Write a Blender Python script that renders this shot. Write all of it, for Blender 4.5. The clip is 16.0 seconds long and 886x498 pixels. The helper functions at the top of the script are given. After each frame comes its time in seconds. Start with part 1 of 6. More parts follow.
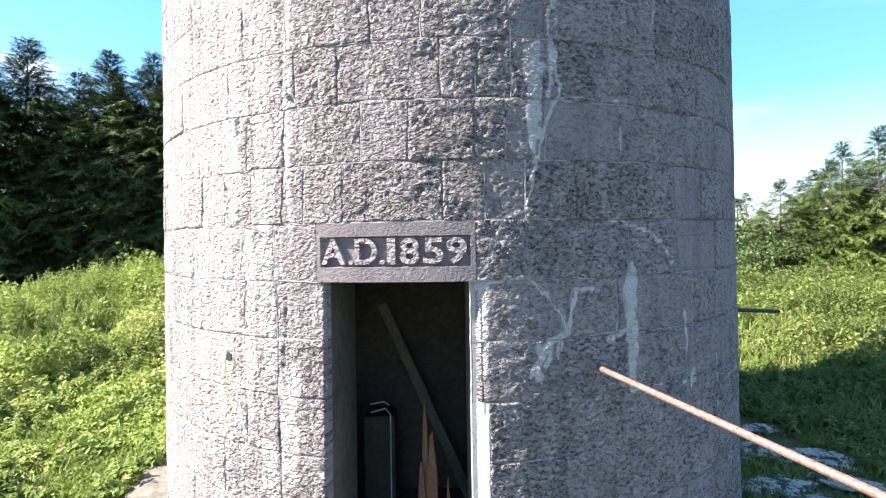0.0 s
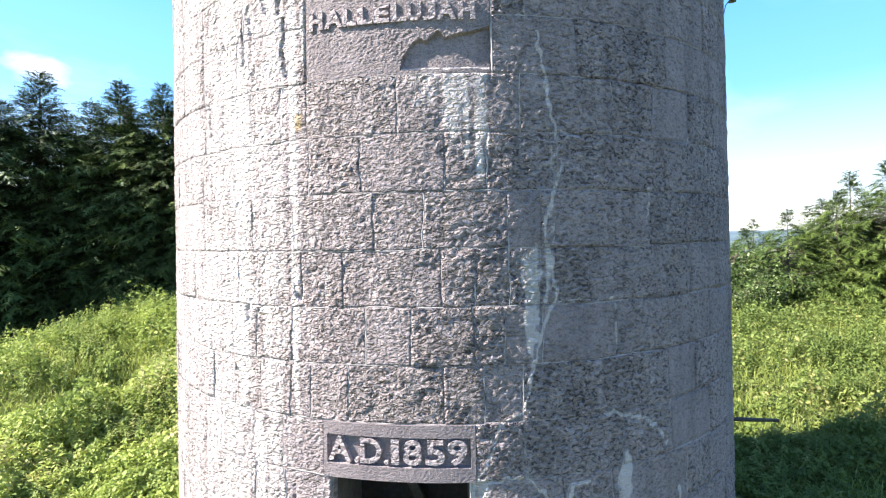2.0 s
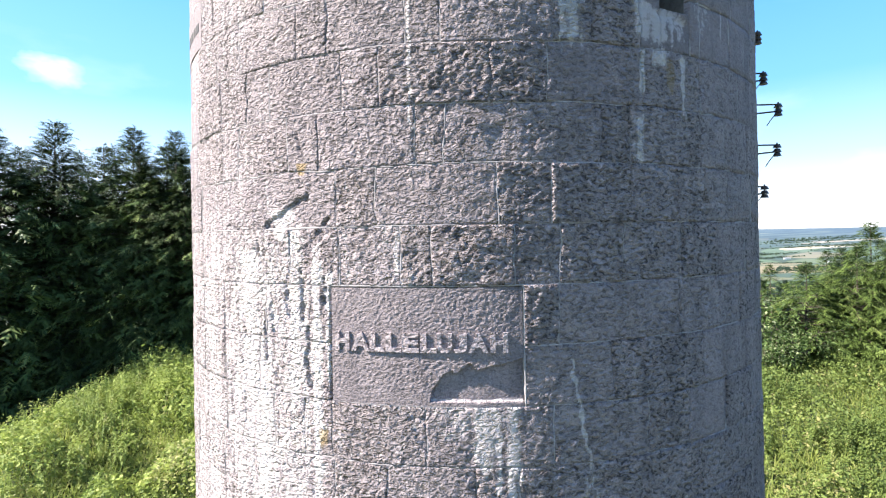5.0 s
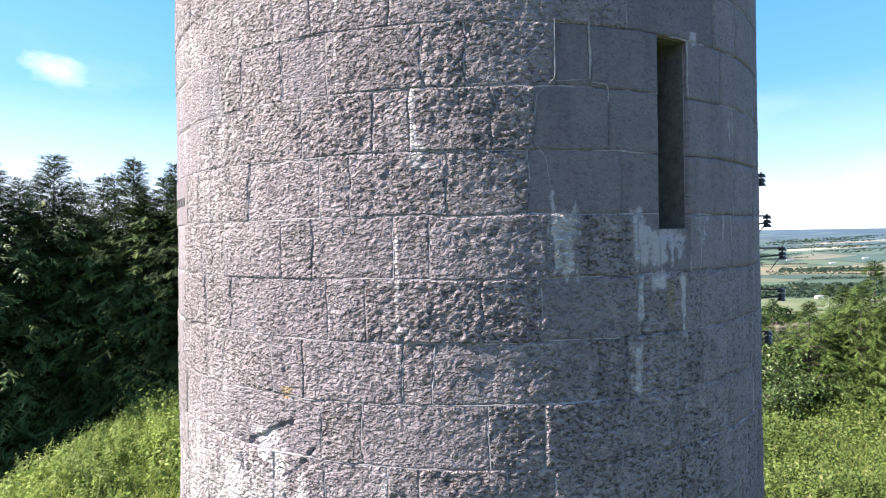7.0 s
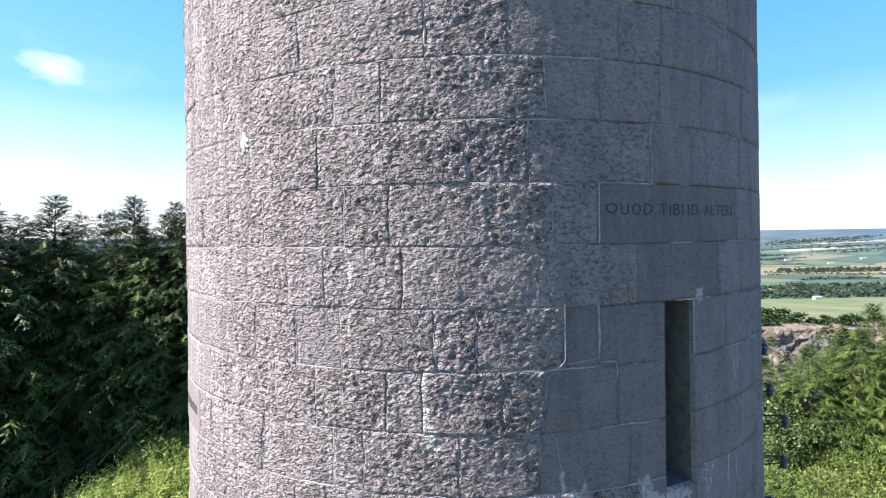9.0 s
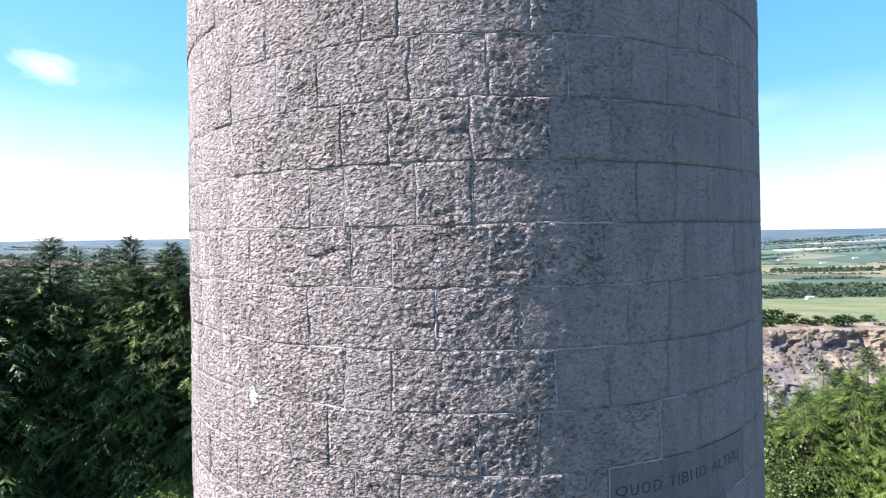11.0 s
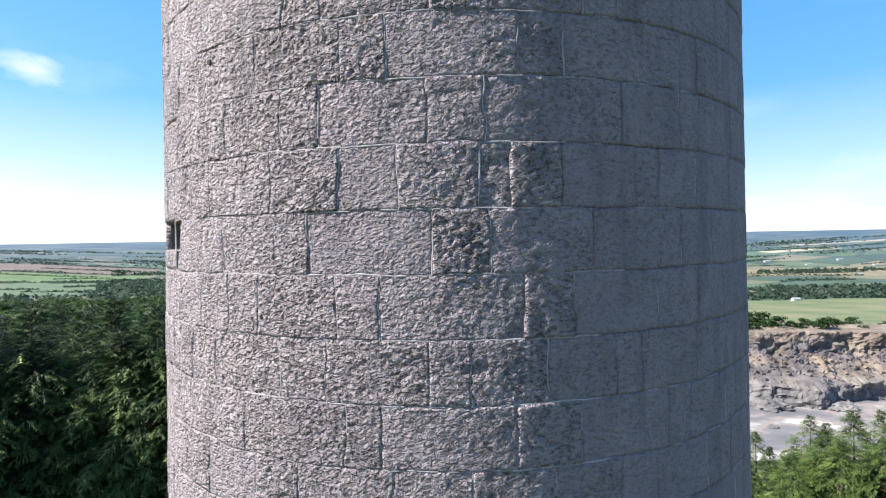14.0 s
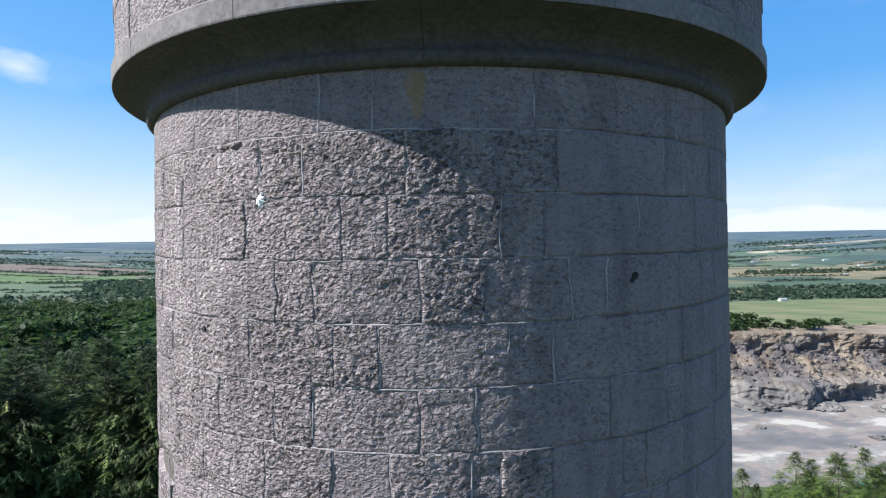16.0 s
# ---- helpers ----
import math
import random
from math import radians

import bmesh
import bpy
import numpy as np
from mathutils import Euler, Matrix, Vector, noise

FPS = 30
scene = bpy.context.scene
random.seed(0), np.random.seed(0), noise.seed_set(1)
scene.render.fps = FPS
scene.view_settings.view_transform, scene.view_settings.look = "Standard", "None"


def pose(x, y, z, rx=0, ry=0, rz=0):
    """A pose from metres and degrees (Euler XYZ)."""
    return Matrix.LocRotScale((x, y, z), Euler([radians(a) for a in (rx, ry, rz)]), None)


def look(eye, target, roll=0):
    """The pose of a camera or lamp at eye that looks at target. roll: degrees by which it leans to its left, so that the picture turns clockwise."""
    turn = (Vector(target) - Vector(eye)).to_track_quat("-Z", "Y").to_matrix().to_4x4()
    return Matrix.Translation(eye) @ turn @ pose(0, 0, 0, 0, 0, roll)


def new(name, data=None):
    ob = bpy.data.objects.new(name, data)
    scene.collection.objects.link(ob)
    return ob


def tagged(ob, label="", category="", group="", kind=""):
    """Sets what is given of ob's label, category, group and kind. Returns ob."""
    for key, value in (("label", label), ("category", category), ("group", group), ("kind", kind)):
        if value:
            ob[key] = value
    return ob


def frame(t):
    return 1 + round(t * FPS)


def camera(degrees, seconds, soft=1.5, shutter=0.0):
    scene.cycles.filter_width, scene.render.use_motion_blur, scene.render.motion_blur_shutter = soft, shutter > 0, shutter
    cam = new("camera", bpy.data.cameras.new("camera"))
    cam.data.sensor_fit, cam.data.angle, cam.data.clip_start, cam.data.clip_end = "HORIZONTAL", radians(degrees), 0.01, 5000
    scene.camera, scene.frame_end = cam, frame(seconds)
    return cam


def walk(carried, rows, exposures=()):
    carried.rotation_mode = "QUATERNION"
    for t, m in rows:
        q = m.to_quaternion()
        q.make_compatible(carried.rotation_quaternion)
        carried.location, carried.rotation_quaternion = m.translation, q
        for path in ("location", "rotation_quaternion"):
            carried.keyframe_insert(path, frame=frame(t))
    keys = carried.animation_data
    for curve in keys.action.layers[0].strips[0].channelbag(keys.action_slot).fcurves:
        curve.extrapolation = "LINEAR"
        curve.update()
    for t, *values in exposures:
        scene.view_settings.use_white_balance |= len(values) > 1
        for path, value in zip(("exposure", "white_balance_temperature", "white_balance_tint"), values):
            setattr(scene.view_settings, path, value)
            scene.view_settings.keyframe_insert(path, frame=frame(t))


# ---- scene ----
# ============ camera and its rise along the tower ============
cam = camera(81.7, 16.0, soft=1.2)
ROWS = [
    (0, -0.027, -5.388, 2.433, 0.31, -1.03, 0.96),
    (0.5, 0.026, -5.382, 2.724, 0.51, -1.10, 0.99),
    (1, 0.057, -5.410, 2.999, 0.74, -1.16, 1.03),
    (1.5, 0.062, -5.450, 3.272, 0.90, -1.21, 1.07),
    (2, 0.025, -5.483, 3.590, 1.09, -1.30, 1.05),
    (2.5, -0.012, -5.501, 3.901, 1.25, -1.32, 1.10),
    (3, -0.054, -5.486, 4.239, 1.43, -1.36, 1.05),
    (3.5, -0.085, -5.455, 4.583, 1.62, -1.41, 1.05),
    (3.7, -0.085, -5.431, 4.708, 1.68, -1.43, 1.05),
    (5.8, -0.040, -5.280, 5.921, 2.21, -1.47, 1.02),
    (6, -0.031, -5.259, 6.055, 2.22, -1.48, 1.00),
    (6.5, -0.010, -5.222, 6.385, 2.28, -1.50, 0.91),
    (7, 0.010, -5.188, 6.710, 2.28, -1.48, 0.87),
    (7.5, 0.008, -5.168, 7.069, 2.28, -1.52, 0.85),
    (8, 0.002, -5.164, 7.437, 2.25, -1.54, 0.81),
    (8.5, -0.006, -5.180, 7.809, 2.21, -1.55, 0.81),
    (9, -0.041, -5.203, 8.191, 2.14, -1.54, 0.81),
    (9.5, -0.089, -5.213, 8.627, 2.05, -1.57, 0.72),
    (9.7, -0.101, -5.211, 8.797, 1.96, -1.57, 0.70),
    (11.8, -0.107, -5.114, 10.267, 1.39, -1.42, 1.01),
    (12, -0.102, -5.093, 10.415, 1.32, -1.38, 1.03),
    (12.5, -0.092, -5.052, 10.805, 1.13, -1.36, 1.02),
    (13, -0.083, -5.036, 11.210, 0.94, -1.38, 1.00),
    (13.5, -0.059, -5.037, 11.588, 0.75, -1.39, 0.96),
    (14, -0.051, -5.029, 11.941, 0.51, -1.34, 0.99),
    (14.5, -0.052, -5.039, 12.337, 0.26, -1.40, 0.92),
    (15, -0.042, -5.044, 12.722, -0.04, -1.33, 0.91),
    (15.5, -0.037, -5.051, 13.098, -0.29, -1.34, 0.93),
    (16, -0.035, -5.040, 13.511, -0.50, -1.36, 0.93),
]
walk(cam, [(t, pose(x, y, z, 90 + pitch, roll, yaw)) for t, x, y, z, yaw, pitch, roll in ROWS],
     [(0.0, 2.07, 7000, 9), (3.7, 1.90, 6950, 9), (5.8, 1.70, 6800, 11), (7.0, 1.57, 6720, 11), (9.5, 1.56, 6600, 10), (12.0, 1.65, 6600, 10), (13.0, 1.52, 6600, 10), (14.5, 1.17, 6500, 8), (16.0, 0.92, 6350, 6)])

# ============ sky and sun ============
SUN_AZ, SUN_EL = -81.5, 41.5          # degrees from the tower's door side, and above the horizon
sun_way = Vector((math.sin(radians(SUN_AZ)) * math.cos(radians(SUN_EL)), -math.cos(radians(SUN_AZ)) * math.cos(radians(SUN_EL)), math.sin(radians(SUN_EL))))
world = bpy.data.worlds.new("sky")
scene.world = world
world.use_nodes = True
wn, wl = world.node_tree.nodes, world.node_tree.links
wn.clear()
sky = wn.new("ShaderNodeTexSky")
sky.sky_type, sky.sun_disc = "NISHITA", False
sky.sun_elevation, sky.sun_rotation = radians(SUN_EL), math.atan2(sun_way.x, sun_way.y)
sky.air_density, sky.dust_density, sky.ozone_density = 1.0, 0.2, 2.0
back = wn.new("ShaderNodeBackground")
back.inputs["Strength"].default_value = 0.0405
wout = wn.new("ShaderNodeOutputWorld")
# thin fair-weather clouds, thickest low over the horizon
wco = wn.new("ShaderNodeTexCoord")
wsep = wn.new("ShaderNodeSeparateXYZ")
wl.new(wco.outputs["Generated"], wsep.inputs[0])
wmap = wn.new("ShaderNodeMapping")
wmap.inputs["Scale"].default_value = (1.6, 1.6, 4.0)
wl.new(wco.outputs["Generated"], wmap.inputs[0])
wnoise = wn.new("ShaderNodeTexNoise")
wnoise.inputs["Scale"].default_value, wnoise.inputs["Detail"].default_value = 2.2, 8.0
wl.new(wmap.outputs[0], wnoise.inputs["Vector"])
wramp = wn.new("ShaderNodeMapRange")
wramp.inputs["From Min"].default_value, wramp.inputs["From Max"].default_value = 0.56, 0.80
wl.new(wnoise.outputs["Fac"], wramp.inputs["Value"])
wlow = wn.new("ShaderNodeMapRange")
wlow.inputs["From Min"].default_value, wlow.inputs["From Max"].default_value = 0.42, 0.05
wlow.inputs["To Min"].default_value, wlow.inputs["To Max"].default_value = 0.0, 0.45
wl.new(wsep.outputs["Z"], wlow.inputs["Value"])
wmul = wn.new("ShaderNodeMath")
wmul.operation = "MULTIPLY"
wl.new(wramp.outputs[0], wmul.inputs[0])
wl.new(wlow.outputs[0], wmul.inputs[1])
wmix = wn.new("ShaderNodeMix")
wmix.data_type = "RGBA"
wsat = wn.new("ShaderNodeHueSaturation")
wsat.inputs["Saturation"].default_value = 0.8
wl.new(sky.outputs[0], wsat.inputs["Color"])
wmix.inputs["B"].default_value = (13.2, 13.6, 14.2, 1)
whaze = wn.new("ShaderNodeMapRange")
whaze.interpolation_type = "SMOOTHSTEP"
whaze.inputs["From Min"].default_value, whaze.inputs["From Max"].default_value = 0.95, 0.42
whaze.inputs["To Min"].default_value, whaze.inputs["To Max"].default_value = 0.0, 0.96
wl.new(wsep.outputs["Z"], whaze.inputs["Value"])
# air colour from the horizon up: milky, then clear light blue
wair = wn.new("ShaderNodeValToRGB")
for at, c in ((0.05, (0.74, 0.90, 1.10)), (0.12, (0.46, 0.73, 1.06)), (0.24, (0.17, 0.48, 1.0)), (0.42, (0.095, 0.36, 0.92))):
    e = wair.color_ramp.elements.new(at)
    e.color = (*c, 1)
wair.color_ramp.elements.remove(wair.color_ramp.elements[-1])
wair.color_ramp.elements[0].color = (0.74, 0.88, 1.06, 1)
wl.new(wsep.outputs["Z"], wair.inputs[0])
wscale = wn.new("ShaderNodeVectorMath")
wscale.operation = "SCALE"
wscale.inputs["Scale"].default_value = 12.6
wl.new(wair.outputs[0], wscale.inputs[0])
wpale = wn.new("ShaderNodeMix")
wpale.data_type = "RGBA"
wl.new(whaze.outputs[0], wpale.inputs["Factor"])
wl.new(wsat.outputs[0], wpale.inputs["A"])
# the air is brighter and whiter towards the sun
wsun = wn.new("ShaderNodeVectorMath")
wsun.operation = "DOT_PRODUCT"
wl.new(wco.outputs["Generated"], wsun.inputs[0])
wsun.inputs[1].default_value = sun_way
wglow = wn.new("ShaderNodeMix")
wglow.data_type, wglow.blend_type = "RGBA", "MIX"
wglow.inputs["A"].default_value, wglow.inputs["B"].default_value = (1, 1, 1, 1), (1.7, 1.34, 1.14, 1)
wl.new(wsun.outputs["Value"], wglow.inputs["Factor"])
wbright = wn.new("ShaderNodeVectorMath")
wbright.operation = "MULTIPLY"
wl.new(wscale.outputs[0], wbright.inputs[0])
wl.new(wglow.outputs["Result"], wbright.inputs[1])
wl.new(wbright.outputs[0], wpale.inputs["B"])
# one small fair-weather cloud
wdot = wn.new("ShaderNodeVectorMath")
wdot.operation = "DISTANCE"
wflat = wn.new("ShaderNodeMapping")
wflat.inputs["Scale"].default_value = (1.0, 1.0, 1.9)
wl.new(wco.outputs["Generated"], wflat.inputs[0])
wl.new(wflat.outputs[0], wdot.inputs[0])
wdot.inputs[1].default_value = (-0.605, 0.755, 0.255 * 1.9)
wnear = wn.new("ShaderNodeMapRange")
wnear.inputs["From Min"].default_value, wnear.inputs["From Max"].default_value = 0.105, 0.0
wnear.inputs["To Min"].default_value, wnear.inputs["To Max"].default_value = -0.60, 0.44
wl.new(wdot.outputs["Value"], wnear.inputs["Value"])
wpuff = wn.new("ShaderNodeTexNoise")
wpuff.inputs["Scale"].default_value, wpuff.inputs["Detail"].default_value = 13.0, 8.0
wl.new(wflat.outputs[0], wpuff.inputs["Vector"])
wsum = wn.new("ShaderNodeMath")
wsum.operation = "ADD"
wl.new(wnear.outputs[0], wsum.inputs[0])
wl.new(wpuff.outputs["Fac"], wsum.inputs[1])
wedge = wn.new("ShaderNodeMapRange")
wedge.inputs["From Min"].default_value, wedge.inputs["From Max"].default_value = 0.44, 1.02
wl.new(wsum.outputs[0], wedge.inputs["Value"])
wboth = wn.new("ShaderNodeMath")
wboth.operation = "MAXIMUM"
wl.new(wmul.outputs[0], wboth.inputs[0])
wl.new(wedge.outputs[0], wboth.inputs[1])
# a bank of low cumulus along the horizon
wfar = wn.new("ShaderNodeMapping")
wfar.inputs["Scale"].default_value = (7.0, 7.0, 26.0)
wl.new(wco.outputs["Generated"], wfar.inputs[0])
wheap = wn.new("ShaderNodeTexNoise")
wheap.inputs["Scale"].default_value, wheap.inputs["Detail"].default_value = 1.0, 7.0
wl.new(wfar.outputs[0], wheap.inputs["Vector"])
wband = wn.new("ShaderNodeMapRange")
wband.inputs["From Min"].default_value, wband.inputs["From Max"].default_value = 0.012, 0.085
wband.inputs["To Min"].default_value, wband.inputs["To Max"].default_value = 0.34, -0.22
wl.new(wsep.outputs["Z"], wband.inputs["Value"])
wadd = wn.new("ShaderNodeMath")
wadd.operation = "ADD"
wl.new(wheap.outputs["Fac"], wadd.inputs[0])
wl.new(wband.outputs[0], wadd.inputs[1])
wbank = wn.new("ShaderNodeMapRange")
wbank.inputs["From Min"].default_value, wbank.inputs["From Max"].default_value = 0.56, 0.74
wbank.inputs["To Max"].default_value = 0.85
wl.new(wadd.outputs[0], wbank.inputs["Value"])
wall_clouds = wn.new("ShaderNodeMath")
wall_clouds.operation = "MAXIMUM"
wl.new(wboth.outputs[0], wall_clouds.inputs[0])
wl.new(wbank.outputs[0], wall_clouds.inputs[1])
wl.new(wall_clouds.outputs[0], wmix.inputs["Factor"])
wl.new(wpale.outputs["Result"], wmix.inputs["A"])
wl.new(wmix.outputs["Result"], back.inputs["Color"])
wl.new(back.outputs[0], wout.inputs[0])

sun = new("sun", bpy.data.lights.new("sun", "SUN"))
sun.data.energy, sun.data.angle, sun.data.color = 5.2, radians(0.55), (1.0, 0.962, 0.915)
sun.matrix_world = look(sun_way * 60, (0, 0, 0))


# ============ small tools ============
RNG = np.random.default_rng(11)
TABLE = np.random.default_rng(3).random((64, 64, 64)).astype(np.float32)


def vnoise(x, y, z=0.0):
    """Smooth value noise, 0 to 1, on numpy arrays."""
    x, y, z = np.broadcast_arrays(np.asarray(x, float), np.asarray(y, float), np.asarray(z, float))
    xi, yi, zi = (np.floor(v).astype(int) for v in (x, y, z))
    fx, fy, fz = x - xi, y - yi, z - zi
    fx, fy, fz = (v * v * (3 - 2 * v) for v in (fx, fy, fz))
    out = 0.0
    for a in (0, 1):
        for b in (0, 1):
            for c in (0, 1):
                out = out + TABLE[(xi + a) & 63, (yi + b) & 63, (zi + c) & 63] * (fx if a else 1 - fx) * (fy if b else 1 - fy) * (fz if c else 1 - fz)
    return out


def fnoise(x, y, z=0.0, octaves=4):
    total, weight = 0.0, 0.0
    for o in range(octaves):
        total = total + vnoise(np.asarray(x) * 2 ** o + 7.3 * o, np.asarray(y) * 2 ** o + 3.1 * o, np.asarray(z) * 2 ** o) * 0.5 ** o
        weight += 0.5 ** o
    return total / weight


def step(a, b, v):
    t = np.clip((np.asarray(v, float) - a) / (b - a), 0, 1)
    return t * t * (3 - 2 * t)


def np_mesh(name, verts, faces, mat, smooth=False, attrs=None, second=None, which=None):
    """A mesh from arrays: verts (n,3), faces (m,k) with k 3 or 4, and float attributes a point."""
    verts, faces = np.asarray(verts, np.float32), np.asarray(faces, np.int32)
    me = bpy.data.meshes.new(name)
    k = faces.shape[1]
    me.vertices.add(len(verts))
    me.vertices.foreach_set("co", verts.ravel())
    me.loops.add(faces.size)
    me.loops.foreach_set("vertex_index", faces.ravel())
    me.polygons.add(len(faces))
    me.polygons.foreach_set("loop_start", np.arange(0, faces.size, k, dtype=np.int32))
    me.polygons.foreach_set("use_smooth", np.full(len(faces), smooth))
    for key, values in (attrs or {}).items():
        at = me.attributes.new(key, "FLOAT", "POINT")
        at.data.foreach_set("value", np.asarray(values, np.float32))
    me.update(calc_edges=True)
    me.validate()
    me.materials.append(mat)
    if second is not None:
        me.materials.append(second)
        me.polygons.foreach_set("material_index", np.asarray(which, np.int32))
    return me


def put(ob, parent=None, label="", category="", group="", kind=""):
    if parent is not None:
        ob.parent = parent
    return tagged(ob, label, category, group, kind)


def part(name, bm, mat, parent, label="", smooth=False):
    me = bpy.data.meshes.new(name)
    bm.to_mesh(me)
    bm.free()
    me.materials.append(mat)
    if smooth:
        me.polygons.foreach_set("use_smooth", np.ones(len(me.polygons), bool))
    return put(new(name, me), parent, label)


def tube(bm, points, radii, sides=8, caps=True):
    """A round tube along points, added to bm."""
    points = [Vector(p) for p in points]
    rings = []
    for n, p in enumerate(points):
        d = (points[min(n + 1, len(points) - 1)] - points[max(n - 1, 0)]).normalized()
        a = d.orthogonal().normalized() if n == 0 else (a - d * a.dot(d)).normalized()
        b = d.cross(a)
        r = radii[n] if hasattr(radii, "__len__") else radii
        rings.append([bm.verts.new(p + (a * math.cos(q) + b * math.sin(q)) * r) for q in (2 * math.pi * s / sides for s in range(sides))])
    for one, two in zip(rings, rings[1:]):
        for s in range(sides):
            bm.faces.new((one[s], one[(s + 1) % sides], two[(s + 1) % sides], two[s]))
    if caps:
        bm.faces.new(rings[0][::-1])
        bm.faces.new(rings[-1])
    return bm


def box(bm, x0, x1, y0, y1, z0, z1, bevel=0.0):
    made = bmesh.ops.create_cube(bm, size=1.0, matrix=Matrix.LocRotScale(((x0 + x1) / 2, (y0 + y1) / 2, (z0 + z1) / 2), None, (x1 - x0, y1 - y0, z1 - z0)))
    if bevel:
        edges = list({e for v in made["verts"] for e in v.link_edges})
        bmesh.ops.bevel(bm, geom=edges, offset=bevel, segments=2, affect="EDGES")
    return bm


# ============ materials ============
def material(name, base, rough=0.85, metal=0.0):
    m = bpy.data.materials.new(name)
    m.use_nodes = True
    n, l = m.node_tree.nodes, m.node_tree.links
    b = n["Principled BSDF"]
    b.inputs["Base Color"].default_value = (*base, 1)
    b.inputs["Roughness"].default_value, b.inputs["Metallic"].default_value = rough, metal
    return m, n, l, b


def noise_node(n, l, scale, detail=5.0, vector=None, rough=0.6):
    t = n.new("ShaderNodeTexNoise")
    t.inputs["Scale"].default_value, t.inputs["Detail"].default_value, t.inputs["Roughness"].default_value = scale, detail, rough
    if vector is not None:
        l.new(vector, t.inputs["Vector"])
    return t.outputs["Fac"]


def ramp(n, l, fac, stops):
    r = n.new("ShaderNodeValToRGB")
    while len(r.color_ramp.elements) < len(stops):
        r.color_ramp.elements.new(0.5)
    for e, (p, c) in zip(r.color_ramp.elements, stops):
        e.position, e.color = p, (*c, 1) if len(c) == 3 else c
    l.new(fac, r.inputs["Fac"])
    return r.outputs["Color"]


def mixc(n, l, fac, a, b, how="MIX"):
    x = n.new("ShaderNodeMix")
    x.data_type, x.blend_type = "RGBA", how
    for key, v in (("Factor", fac), ("A", a), ("B", b)):
        if isinstance(v, (int, float)):
            x.inputs[key].default_value = v
        elif isinstance(v, tuple):
            x.inputs[key].default_value = (*v, 1)
        else:
            l.new(v, x.inputs[key])
    return x.outputs["Result"]


def maths(n, l, how, a, b=0.0, clamp=False):
    x = n.new("ShaderNodeMath")
    x.operation, x.use_clamp = how, clamp
    for i, v in enumerate((a, b)):
        if isinstance(v, (int, float)):
            x.inputs[i].default_value = v
        else:
            l.new(v, x.inputs[i])
    return x.outputs[0]


def attr(n, name):
    a = n.new("ShaderNodeAttribute")
    a.attribute_name = name
    return a.outputs["Fac"]


def world_place(n):
    return n.new("ShaderNodeNewGeometry").outputs["Position"]


def bump(n, l, b, height, strength=0.5, distance=0.01):
    x = n.new("ShaderNodeBump")
    x.inputs["Strength"].default_value, x.inputs["Distance"].default_value = strength, distance
    l.new(height, x.inputs["Height"])
    l.new(x.outputs[0], b.inputs["Normal"])


